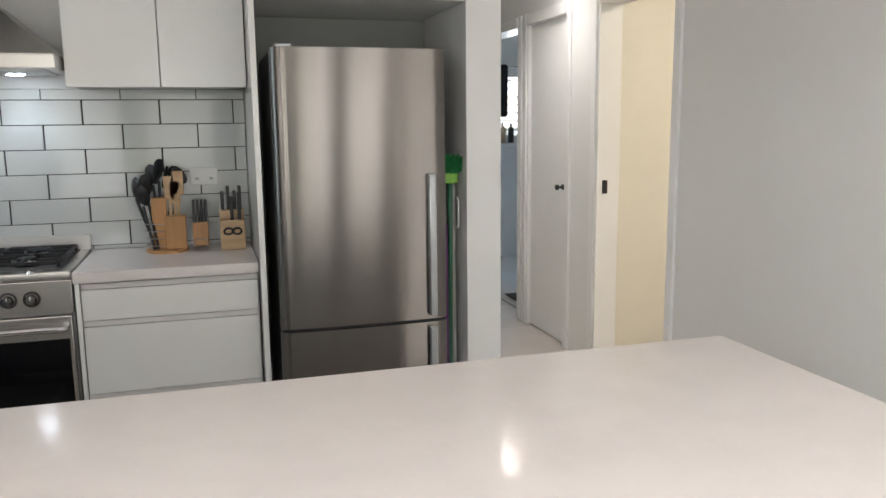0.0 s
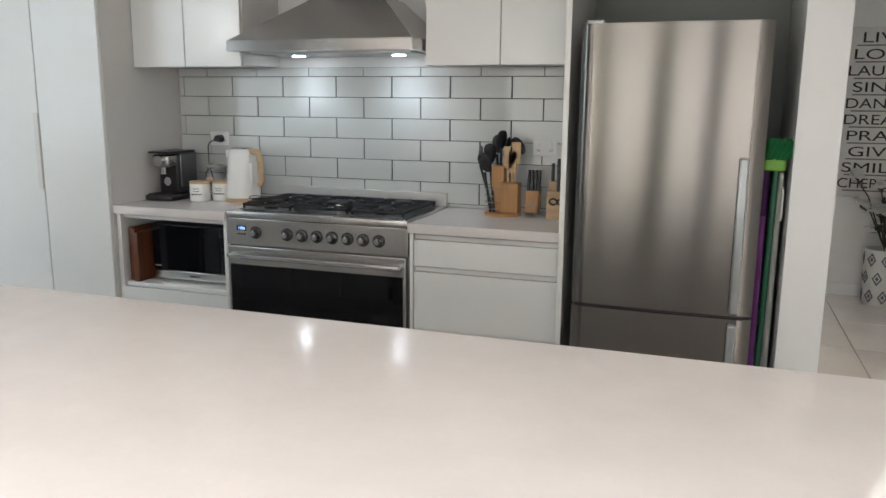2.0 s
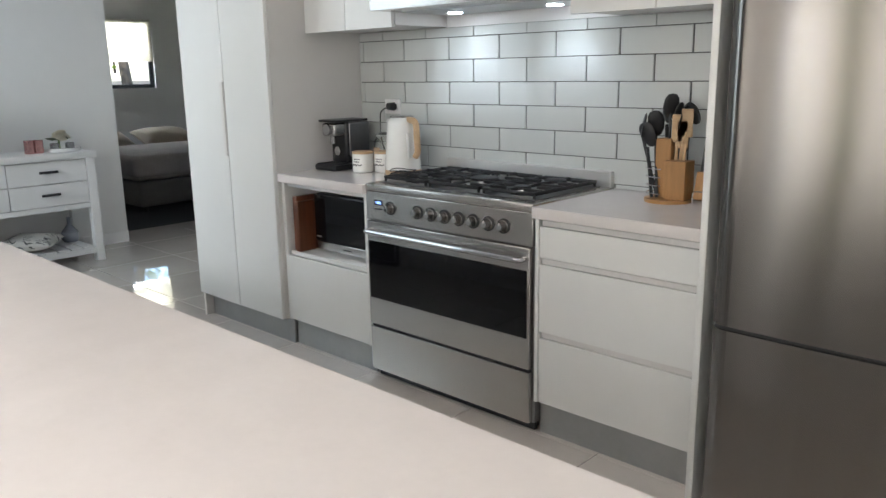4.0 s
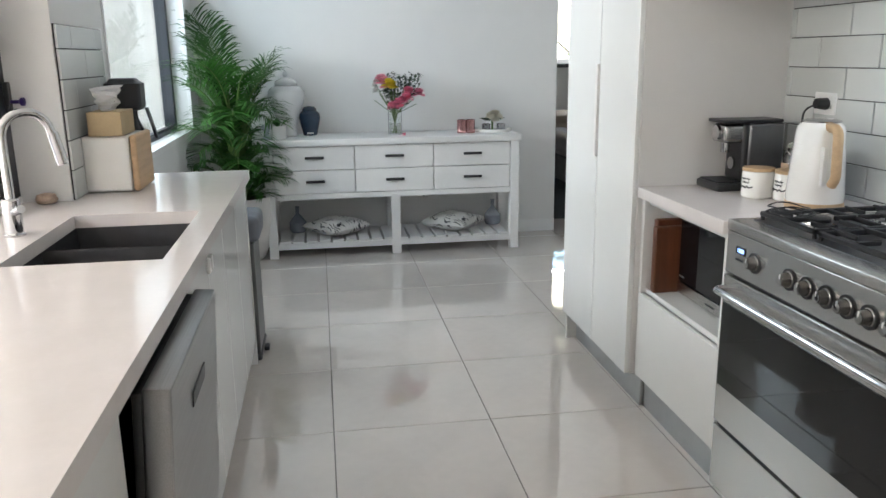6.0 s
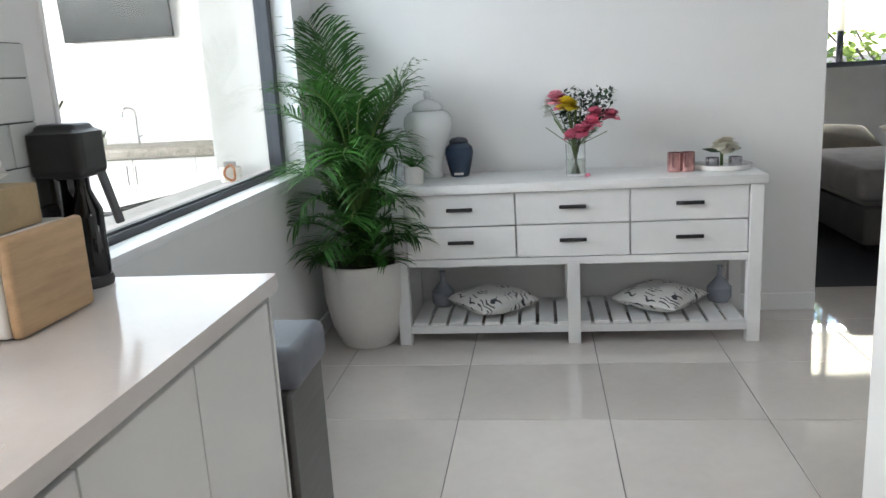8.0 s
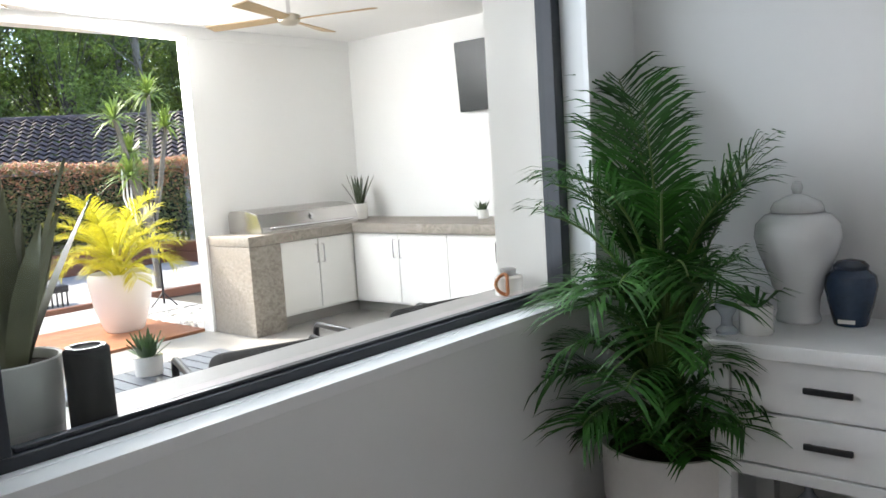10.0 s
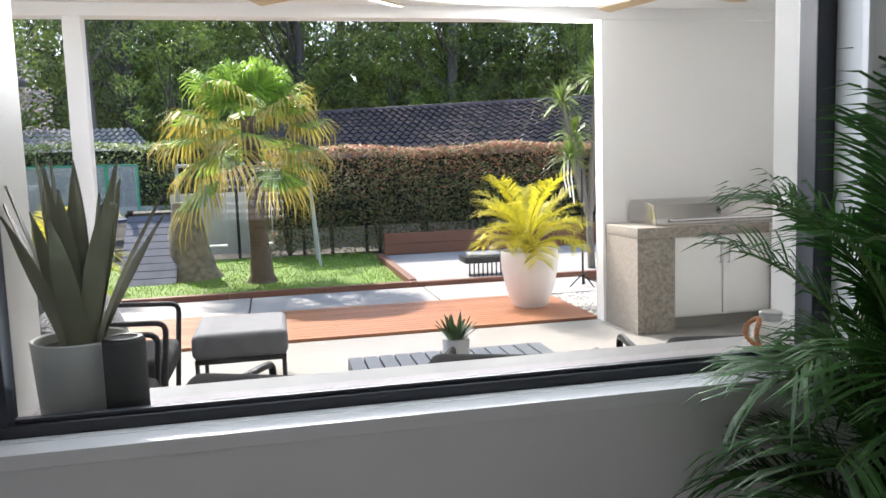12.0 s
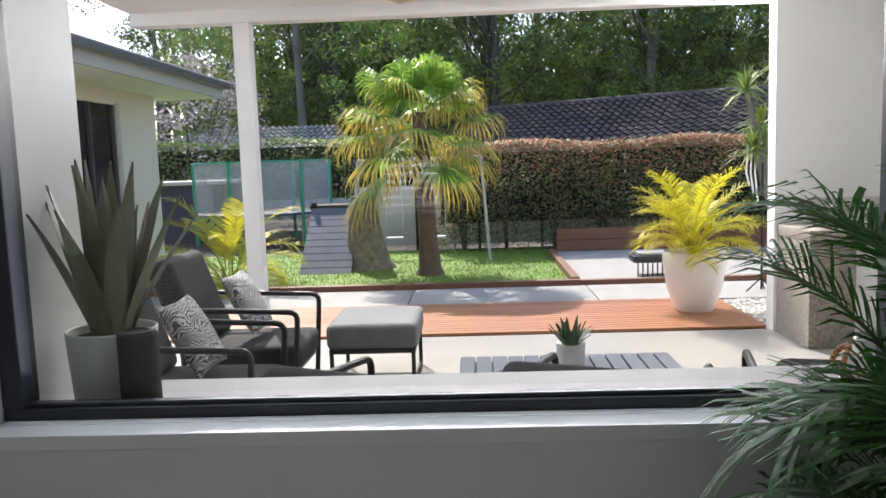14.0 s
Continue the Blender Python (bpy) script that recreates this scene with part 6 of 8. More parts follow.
structure("ground", box(-250, 250, -420, 120, -0.40, -0.085), M_EARTH, "dark earth of the garden and woodland", "ground")
structure("patio", box(-8.45, -0.9, -3.95, 0.46, -0.2, GZ), M_CONC, "smooth pale concrete patio floor", "patio")
path = thing("path", pose(0, 0, 0), "pale concrete garden path", "path", kind="structure")
for k in range(5):
    x0 = -7.2 + k * 2.0
    part("slab", box(x0, x0 + 1.985, -6.48, -5.44, -0.15, GZ - 0.002, 0.006), M_PATH, path)
structure("pavement", box(-9.4, -5.16, -9.6, -6.62, -0.15, 0.0, 0.006), M_PATH, "raised pale concrete terrace", "pavement")
structure("house_pavement", box(-0.9, 3.0, -3.95, -1.32, -0.2, GZ - 0.004), M_PATH, "concrete strip beside the house", "pavement")
lawn = structure("lawn", box(-5.1, 9.0, -10.6, -6.6, -0.15, -0.035), M_GRASS, "bright green mown lawn", "lawn")
g = Geo()
rng = random.Random(6)
for k in range(15000):
    x, y = rng.uniform(-5.05, 3.0), rng.uniform(-10.4, -6.63)
    a, h = rng.uniform(0, 6.28), rng.uniform(0.02, 0.05)
    s = Vector((math.cos(a), math.sin(a), 0)) * 0.006
    p = Vector((x, y, -0.037))
    g.add([p - s, p + s, p + Vector((rng.uniform(-0.02, 0.02), rng.uniform(-0.02, 0.02), h))], [(0, 1, 2)])
tagged(link("grass", g, M_BLADE, lawn), kind="stuff")
sl = thing("garden_edging", pose(0, 0, 0), "brown timber sleeper edging round the lawn", "edging", kind="structure")
for k in range(5):
    part("sleeper", box(-5.15 + k * 2.2, -2.96 + k * 2.2, -6.60, -6.50, -0.1, 0.03, 0.008), M_SLEEPER, sl)
part("sleeper", box(-5.155, -5.06, -9.55, -6.605, -0.1, 0.05, 0.008), M_SLEEPER, sl)
part("sleeper", box(-9.4, -5.16, -6.615, -6.53, -0.1, 0.02, 0.008), M_SLEEPER, sl)
pb = thing("planter_wall", pose(0, 0, 0), "low stained timber retaining wall", "retaining wall")
for j, (z0, z1) in enumerate(((0.0, 0.17), (0.175, 0.345))):
    part("board", box(-9.4, -5.2, -9.72, -9.62, z0, z1, 0.008), M_SLEEPER, pb)
    part("board", box(-9.5, -9.4, -9.72, -6.9, z0, z1, 0.008), M_SLEEPER, pb)
# deck
deck = thing("deck", pose(0, 0, 0), "red-brown stained timber deck with narrow boards", "deck", kind="structure")
bw_, n = 0.093, 15
dm = box(-1.55, 1.55, -0.0435, 0.0435, -0.025, 0.0, 0.003, 1)
dme = bpy.data.meshes.new("deck_board")
bmesh.ops.recalc_face_normals(dm, faces=dm.faces)
dm.to_mesh(dme)
dm.free()
dme.materials.append(M_DECK)
for k in range(n):
    off = (k % 3) * 1.03
    for c in range(3):
        xx = -6.37 + 1.552 + off * 0 + c * 3.104
        if xx < 3:
            piece(dme, "board", pose(xx, -4.0 - bw_ * (k + 0.5), -0.012), deck)
part("joist", box(-6.3, 2.8, -5.40, -4.02, -0.1, -0.04), M_SLEEPER, deck, "shaded joists", False)

# patio house parts
structure("patio_ceiling", box(-8.45, -1.2, -4.0, 0.46, 2.72, 2.82), M_RENDER, "white patio ceiling", "ceiling")
structure("patio_roof", box(-8.6, -1.1, -4.15, 0.4, 2.83, 2.98), mat("roof_sheet", (0.30, 0.30, 0.31), 0.5), "flat patio roof", "roof")
structure("patio_beam", box(-8.45, -1.2, -4.0, -3.84, 2.62, 2.80, 0.004), M_RENDER, "white patio beam", "beam")
structure("patio_post", box(-2.165, -2.03, -3.985, -3.85, GZ, 2.62, 0.006), M_RENDER, "square white patio post", "post")
structure("patio_wall_south", box(-8.45, -6.36, -4.0, -3.85, -0.2, 2.62), M_RENDER, "white wall behind the barbecue", "wall")
structure("patio_wall_west", box(-8.45, -8.3, -3.85, 0.46, -0.2, 2.72), M_RENDER, "white patio wall with the television", "wall")
structure("patio_wall_north", box(-8.45, -5.36, 0.46, 0.6, -0.2, 2.72), M_RENDER, "white house wall on the patio", "wall")
structure("house_upper_wall", box(-5.36, -1.8, 0.47, 0.6, CEIL + 0.1, 2.9), M_RENDER, "white house wall over the window", "wall")

# outdoor kitchen
ok = thing("outdoor_kitchen", pose(0, 0, 0), "corner outdoor kitchen with aggregate top and white cupboards", "outdoor kitchen")
part("benchtop", box(-8.3, -6.38, -3.848, -3.22, 0.765, 0.855, 0.006), M_SPECK, ok, "speckled aggregate benchtop")
part("benchtop", box(-8.298, -7.58, -3.218, 0.44, 0.765, 0.854, 0.006), M_SPECK, ok, "speckled aggregate benchtop")
part("end_panel", box(-6.72, -6.382, -3.846, -3.224, GZ, 0.764, 0.006), M_SPECK, ok, "speckled aggregate end panel")
part("carcass", box(-8.28, -6.725, -3.84, -3.29, 0.08, 0.762), M_CAB, ok)
part("carcass", box(-8.28, -7.65, -3.28, 0.43, 0.08, 0.762), M_CAB, ok)
part("plinth", box(-8.28, -6.725, -3.84, -3.35, GZ, 0.08), M_CONC, ok)
part("plinth", box(-8.28, -7.72, -3.34, 0.43, GZ, 0.08), M_CONC, ok)
for a, b_ in ((-7.18, -6.735), (-7.62, -7.19)):
    d = part("door", box(a, b_, -3.29, -3.268, 0.1, 0.755, 0.003), M_CAB, ok)
    hx = a + 0.035 if a > -7.5 else b_ - 0.035
    part("handle", tube(B(), bend([(hx, -3.268, 0.53), (hx, -3.235, 0.53), (hx, -3.235, 0.70), (hx, -3.268, 0.70)], 3, 0.01), 0.006, 8), M_CHROME, d, "bar handle")
for k in range(6):
    a = -3.25 + k * 0.6
    d = part("door", box(-7.65, -7.628, a, a + 0.592, 0.1, 0.755, 0.003), M_CAB, ok)
    hy = a + 0.555 if k % 2 == 0 else a + 0.037
    part("handle", tube(B(), bend([(-7.628, hy, 0.53), (-7.596, hy, 0.53), (-7.596, hy, 0.70), (-7.628, hy, 0.70)], 3, 0.01), 0.006, 8), M_CHROME, d, "bar handle")
bq = thing("barbecue", pose(-7.15, -3.56, 0.855), "built-in stainless barbecue with a closed lid", "barbecue")
b = B()
vs = []
for x in (-0.62, 0.56):
    ring = [(x, 0.25, 0.0), (x, 0.25, 0.05), (x, 0.20, 0.17), (x, 0.05, 0.205), (x, -0.22, 0.205), (x, -0.25, 0.17), (x, -0.25, 0.0)]
    vs.append([b.verts.new(p) for p in ring])
for i in range(7):
    j = (i + 1) % 7
    b.faces.new((vs[0][i], vs[0][j], vs[1][j], vs[1][i]))
b.faces.new(vs[0][::-1])
b.faces.new(vs[1])
bmesh.ops.bevel(b, geom=list(b.edges), offset=0.008, segments=2, affect="EDGES")
lid = part("lid", b, M_STEELH, bq)
part("handle", tube(B(), bend([(-0.5, 0.24, 0.045), (-0.5, 0.29, 0.045), (0.44, 0.29, 0.045), (0.44, 0.24, 0.045)], 4, 0.02), 0.011, 10), M_CHROME, lid, "long steel handle")
part("gauge", lathe(B(), [(0, 0), (0.03, 0), (0.03, 0.012), (0, 0.014)], 20, (-0.03, 0.225, 0.11), Matrix.Rotation(radians(-67), 3, "X")), M_CHROME, lid)
tv = thing("television", pose(-8.22, -1.745, 2.163, 0, 4, 0), "black flat television mounted on the patio wall", "television")
part("screen", box(-0.02, 0.02, -0.55, 0.55, -0.32, 0.32, 0.006), mat("television_screen", (0.012, 0.014, 0.014), 0.35, spec=0.3), tv)
part("bracket", box(-0.08, -0.02, -0.1, 0.1, -0.1, 0.1), M_BLACK, tv)
tp = thing("bar_tap", pose(-8.12, -1.62, 0.855), "slim chrome bar tap on the outdoor bench", "tap")
part("spout", tube(B(), bend([(0, 0, 0), (0, 0, 0.34), (0.04, -0.10, 0.36), (0.05, -0.12, 0.26)], 6, 0.07), 0.012, 10), M_CHROME, tp)
part("lever", rod(B(), (0, 0, 0.07), (0.03, 0.06, 0.09), 0.008, 8), M_CHROME, tp)


def sword_plant(name, m, n, h, w, seed, label, material, spread=0.35, pot_r=0.1, base_z=0.1):
    t = thing(name, m, label, "plant")
    rng = random.Random(seed)
    for k in range(n):
        g = Geo()
        a = 2.4 * k + rng.uniform(-0.3, 0.3)
        lean = spread * (k + 1) / n * rng.uniform(0.7, 1.2)
        l = h * rng.uniform(0.75, 1.05) * (1 - 0.15 * k / n)
        d = Vector((math.cos(a), math.sin(a), 0))
        s = Vector((-d.y, d.x, 0))
        rows = []
        for i in range(8):
            u = i / 7
            c = d * (0.02 + 0.02 * k / n + l * math.sin(lean) * u ** 1.2) + Vector((0, 0, base_z + l * math.cos(lean) * u))
            ww = w * (0.6 + 0.9 * u - 1.0 * u ** 2) * (1 - u ** 5) + 0.001
            rows += [c - s * ww - d * ww * 0.0, c - d * ww * 0.28 * (1 - u), c + s * ww, c + d * 0.006 - d * ww * 0.28 * (1 - u) * 0.4]
        f = []
        for i in range(7):
            q = 4 * i
            for j in range(4):
                f.append((q + j, q + (j + 1) % 4, q + 4 + (j + 1) % 4, q + 4 + j))
        g.add(rows, f)
        part("leaf", g, material, t, "", True)
    return t


M_AGAVE = mat("agave_leaf", (0.21, 0.22, 0.125), 0.45, var=0.2, scale=8, island=0.12, translucent=0.1)
M_SNAKE = mat("snake_plant_leaf", (0.075, 0.11, 0.05), 0.4, var=0.35, scale=18, stretch=(1, 1, 3))
M_GREYPOT = mat("pale_ledge_pot", (0.66, 0.66, 0.64), 0.5, var=0.03, scale=8)
pot("ledge_pot", pose(-3.042, 0.653, 0.864), [(0, 0), (0.092, 0), (0.096, 0.005), (0.108, 0.186), (0.109, 0.192), (0.106, 0.195), (0.100, 0.192), (0.098, 0.17), (0, 0.165)], M_GREYPOT, "pale tapered pot on the window ledge", 0.098, 0.176)
sword_plant("agave", pose(-3.042, 0.653, 0.864), 21, 0.47, 0.032, 12, "dull green artificial agave in a pale pot", M_AGAVE, 0.50, base_z=0.165)
spk = thing("smart_speaker", pose(-3.158, 0.770, 0.864), "dark cylindrical speaker on the window ledge", "speaker")
part("body", lathe(B(), [(0, 0), (0.044, 0), (0.046, 0.004), (0.046, 0.202), (0.042, 0.207), (0, 0.207)], 36), mat("speaker_cloth", (0.035, 0.034, 0.034), 0.85, bump=0.3, bscale=400), spk)
part("top_ring", lathe(B(), [(0.03, 0.207), (0.04, 0.207), (0.04, 0.21), (0.03, 0.21)], 28), M_BLACK, spk)
dsh = thing("ledge_dish", pose(-4.930, 0.572, 0.864), "white stacked dish with orange wooden beads", "ornament")
part("dish", lathe(B(), [(0, 0), (0.055, 0), (0.058, 0.07), (0.05, 0.075), (0, 0.075)], 28), M_WHITE, dsh)
part("lid", lathe(B(), [(0, 0.076), (0.03, 0.076), (0.034, 0.10), (0.03, 0.103), (0, 0.10)], 24), M_KICK, dsh)
bd = B()
for k in range(26):
    a = k / 26 * 2 * math.pi
    lathe(bd, [(0, -0.008), (0.006, -0.005), (0.008, 0), (0.006, 0.005), (0, 0.008)], 8, (0.075 + 0.012 * math.cos(a * 2), 0.03 + 0.028 * math.cos(a), 0.05 + 0.04 * math.sin(a)))
part("beads", bd, mat("orange_beads", (0.50, 0.20, 0.08), 0.5), dsh, "string of orange wooden beads")
for x, y, n, h, r in ((-8.02, -3.55, 12, 0.36, 0.085),):
    pot("bench_pot", pose(x, y, 0.855), [(0, 0), (r * 0.85, 0), (r, 0.16), (r * 0.92, 0.16), (0, 0.14)], M_WHITE, "white pot on the outdoor bench", r * 0.9, 0.145)
    sword_plant("snake_plant", pose(x, y, 0.855), n, h, 0.02, 3, "upright snake plant in a white pot", M_SNAKE, 0.5, base_z=0.14)
pot("bench_pot", pose(-8.1, -2.0, 0.855), [(0, 0), (0.05, 0), (0.055, 0.08), (0.05, 0.08), (0, 0.07)], M_WHITE, "small white pot on the outdoor bench", 0.05, 0.074)
sword_plant("succulent", pose(-8.1, -2.0, 0.855), 14, 0.10, 0.014, 7, "small green succulent in a white pot", M_SNAKE, 0.9, base_z=0.07)

# ceiling fans
def fan(x, y, rot):
    f = thing("ceiling_fan", pose(x, y, 2.72, 0, 0, rot), "ceiling fan with pale timber blades", "ceiling fan", "patio fans")
    part("rod", rod(B(), (0, 0, 0), (0, 0, -0.2), 0.015, 10), M_CHROME, f)
    part("hub", lathe(B(), [(0, -0.28), (0.05, -0.275), (0.08, -0.25), (0.085, -0.21), (0.05, -0.195), (0, -0.19)], 24), mat("fan_hub", (0.55, 0.5, 0.42), 0.3, 0.7), f)
    for k in range(4):
        bm = B()
        bx(bm, 0.08, 0.66, -0.062, 0.062, -0.24, -0.23, 0.004, 2, pose(0, 0, 0, 9, 0, 0))
        for v in bm.verts:
            if v.co.x < 0.3:
                v.co.y *= 0.6
        o = part("blade", bm, mat("fan_blade", (0.50, 0.36, 0.20), 0.45) if k == 0 and x < -5 else bpy.data.materials["fan_blade"], f, "pale timber blade")
        o.matrix_basis = pose(0, 0, 0, 0, 0, 90 * k)


fan(-6.15, -2.15, 20)
fan(-3.95, -2.2, 45)

# lounge chairs
M_PAT = leaf_print("grey_leaf_print", (0.34, 0.33, 0.335), (0.04, 0.04, 0.045), 17, 0.25)


def lounge(m, label, pillow, back=0.60):
    """Faces +x; 0.66 wide, 0.78 deep."""
    c = thing("lounge_chair", m, label, "lounge chair", "patio lounge chairs")
    for y in (-0.33, 0.33):
        part("arm_frame", tube(B(), bend([(0.36, y, 0.012), (0.40, y, 0.60), (-0.34, y, 0.63), (-0.30, y, 0.012), (0.36, y, 0.012)], 6, 0.06), 0.017, 10), M_TUBE, c, "bent dark tube arm")
    part("seat_frame", box(-0.32, 0.36, -0.31, 0.31, 0.19, 0.225, 0.006), M_TUBE, c)
    part("seat_cushion", box(-0.30, 0.40, -0.305, 0.305, 0.227, 0.385, 0.05, 4), M_CUSH, c)
    part("back_cushion", bx(B(), -0.08, 0.09, -0.305, 0.305, 0.0, back, 0.055, 4, pose(-0.27, 0, 0.36, 0, -20, 0)), M_CUSH, c)
    part("back_rail", rod(B(), (-0.36, -0.33, 0.60), (-0.36, 0.33, 0.60), 0.014, 8), M_TUBE, c)
    if pillow:
        p = tagged(link("scatter_cushion", cushion_mesh(0.42, 0.42, 0.14, 3), M_PAT, None, True), "grey leaf-print scatter cushion leaning on a chair", "cushion", "patio cushions")
        p.matrix_basis = m @ pose(-0.06, 0.0, 0.585, 0, 62, 0)


lounge(pose(-2.46, -1.42, GZ, 0, 0, 180), "charcoal lounge chair with tube arms near the window", True)
lounge(pose(-2.46, -2.40, GZ, 0, 0, 180), "charcoal lounge chair with tube arms beside the ottoman", True)
lounge(pose(-3.60, -0.42, GZ, 0, 0, -114), "charcoal lounge chair backing on to the window", False, 0.41)
lounge(pose(-4.45, -0.42, GZ, 0, 0, -112), "charcoal lounge chair backing on to the window", False, 0.41)
lounge(pose(-5.35, -0.42, GZ, 0, 0, -104), "charcoal lounge chair facing the coffee table", False, 0.41)
ot = thing("ottoman", pose(-3.25, -2.76, GZ), "grey cushioned ottoman on dark legs", "ottoman")
part("cushion", box(-0.30, 0.30, -0.34, 0.34, 0.27, 0.44, 0.045, 4), M_GREYCUSH, ot)
part("frame", box(-0.285, 0.285, -0.32, 0.32, 0.24, 0.272, 0.004), M_TUBE, ot)
for x in (-0.27, 0.27):
    part("leg_frame", tube(B(), bend([(x, -0.31, 0.25), (x, -0.31, 0.012), (x, 0.31, 0.012), (x, 0.31, 0.25)], 5, 0.05), 0.015, 8), M_TUBE, ot)
tb = thing("coffee_table", pose(-4.40, -1.26, GZ), "blue-grey slatted metal coffee table", "coffee table")
M_TBL = mat("blue_grey_metal", (0.12, 0.135, 0.16), 0.45, 0.2)
sm = None
for k in range(13):
    if sm is None:
        s = part("slat", box(-0.038, 0.038, -0.30, 0.30, 0.405, 0.43, 0.003), M_TBL, tb)
        sm = s.data
    else:
        s = piece(sm, "slat", pose(0, 0, 0), tb)
    s.matrix_basis = pose(-0.51 + 0.085 * k, 0, 0)
part("frame", box(-0.55, 0.55, -0.29, 0.29, 0.37, 0.404, 0.004), M_TBL, tb)
for x in (-0.52, 0.52):
    for y in (-0.27, 0.27):
        part("leg", box(x - 0.02, x + 0.02, y - 0.02, y + 0.02, 0, 0.37, 0.003), M_TBL, tb)
pot("table_pot", pose(-4.42, -1.40, 0.40), [(0, 0), (0.07, 0), (0.075, 0.10), (0.068, 0.10), (0, 0.09)], M_WHITE, "small white pot on the coffee table", 0.068, 0.092)
sword_plant("succulent", pose(-4.42, -1.40, 0.40), 26, 0.15, 0.016, 8, "green rosette succulent in a white pot", mat("succulent_leaf", (0.07, 0.15, 0.05), 0.45, var=0.2), 1.1, base_z=0.09)

# golden palms
pot("garden_pot", pose(-5.97, -4.75, -0.012), [(0, 0), (0.16, 0), (0.18, 0.02), (0.25, 0.22), (0.285, 0.45), (0.285, 0.54), (0.272, 0.56), (0.262, 0.54), (0.262, 0.48), (0, 0.47)], mat("white_garden_pot", (0.78, 0.76, 0.74), 0.5, var=0.03, scale=6), "tall white rounded garden pot on the deck", 0.262, 0.50)
cane_palm("golden_palm", pose(-5.97, -4.75, -0.012), 34, 0.88, 0.80, 0.22, M_YELLOW, 9, "golden-green cane palm in a white pot", pot_z=0.49, low=0.14, pairs=38, width=0.0048, stemmat=M_YELLOW, steep=52)
cane_palm("golden_palm", pose(-0.85, -6.95, -0.04), 24, 1.32, 1.0, 0.32, M_YELLOW, 19, "golden-green cane palm growing in the lawn", pot_z=0.0, low=0.15, pairs=36, width=0.007, stemmat=M_YELLOW)


# fan palm
def fan_leaf(g, gd, base, d, length, radius, rng, dry):
    """A long stalk and a pleated fan whose tips hang."""
    d = d.normalized()
    side = d.cross(Vector((0, 0, 1)))
    side = side.normalized() if side.length > 1e-3 else Vector((1, 0, 0))
    up = side.cross(d).normalized()
    hub = base + d * length + Vector((0, 0, -0.10 * length))
    w = side * 0.012
    g.add([base - w, base + w, hub + w, hub - w], [(0, 1, 2, 3)])
    n = 34
    for k in range(n):
        a = radians(-118 + 236 * (k + 0.5) / n)
        v = (d * math.cos(a) + side * math.sin(a) + up * 0.10 * math.cos(3 * a)).normalized()
        wv = v.cross(up).normalized()
        r = radius * (1 - 0.22 * abs(a) / 2.06) * rng.uniform(0.9, 1.05)
        hang = r * rng.uniform(0.25, 0.5)
        m1, m2 = hub + v * r * 0.35, hub + v * r * 0.66 + Vector((0, 0, -hang * 0.25))
        e = hub + v * r * 0.86 + Vector((0, 0, -hang * 0.85))
        e2 = e + Vector((rng.uniform(-0.03, 0.03), rng.uniform(-0.03, 0.03), -hang * rng.uniform(0.5, 1.0)))
        o = up * 0.006 * (1 if k % 2 else -1)
        g.add([hub, m1 + wv * r * 0.030 + o, m1 - wv * r * 0.030 + o, m2 + wv * r * 0.026 + o, m2 - wv * r * 0.026 + o], [(0, 1, 2), (2, 1, 3, 4)])
        gg = gd if dry else g
        gg.add([m2 + wv * r * 0.026 + o, m2 - wv * r * 0.026 + o, e + wv * 0.010, e - wv * 0.010, e2], [(0, 2, 3, 1), (3, 2, 4)])


pt = thing("fan_palm", pose(-3.32, -7.75, -0.04), "fan palm with drooping leaves and yellowed tips", "palm tree")
trunk = B()
tube(trunk, [(0, 0, -0.05), (0, 0, 0.1), (0.01, 0, 0.5), (0.03, 0, 1.2), (0.06, 0.0, 2.14)], [0.23, 0.155, 0.12, 0.11, 0.105], 16)
for k in range(22):
    z = 0.12 + k * 0.085
    lathe(trunk, [(0.122, z), (0.128, z + 0.01), (0.11, z + 0.03)], 14, (0.0 + 0.03 * z / 1.2, 0, 0))
part("trunk", trunk, mat("palm_trunk", (0.17, 0.115, 0.075), 0.9, var=0.3, scale=9, bump=0.6, bscale=40), pt)
rng = random.Random(31)
for k in range(30):
    g, gd = Geo(), Geo()
    az = 2.399 * k + rng.uniform(-0.25, 0.25)
    u = k / 29
    el = radians(78 - 112 * u) + rng.uniform(-0.12, 0.12)
    d = Vector((math.cos(az) * math.cos(el), math.sin(az) * math.cos(el), math.sin(el)))
    fan_leaf(g, gd, Vector((0.06, 0, 2.12 - 0.26 * u)), d, (0.5 + 0.26 * u) * rng.uniform(0.8, 1.15), 0.66 * rng.uniform(0.9, 1.1), rng, u > 0.3)
    lf = part("frond", g, M_FAN, pt, "", False)
    if gd.f:
        part("dry_tips", gd, M_DRY, lf, "yellowed hanging tips", False)


# trees, hedges
def clump(g, c, r, n, size, rng, flat=0.8):
    for k in range(n):
        while True:
            p = Vector((rng.uniform(-1, 1), rng.uniform(-1, 1), rng.uniform(-1, 1)))
            if 0.25 < p.length < 1:
                break
        p = Vector((p.x * r, p.y * r, p.z * r * flat)) + c
        a, e = rng.uniform(0, 6.28), rng.uniform(-1.0, 0.6)
        d = Vector((math.cos(a) * math.cos(e), math.sin(a) * math.cos(e), math.sin(e))) * size * rng.uniform(0.6, 1.3)
        s = d.cross(Vector((rng.uniform(-1, 1), rng.uniform(-1, 1), rng.uniform(-1, 1)))).normalized() * size * 0.28
        g.add([p, p + d * 0.5 + s, p + d, p + d * 0.5 - s], [(0, 1, 2, 3)])


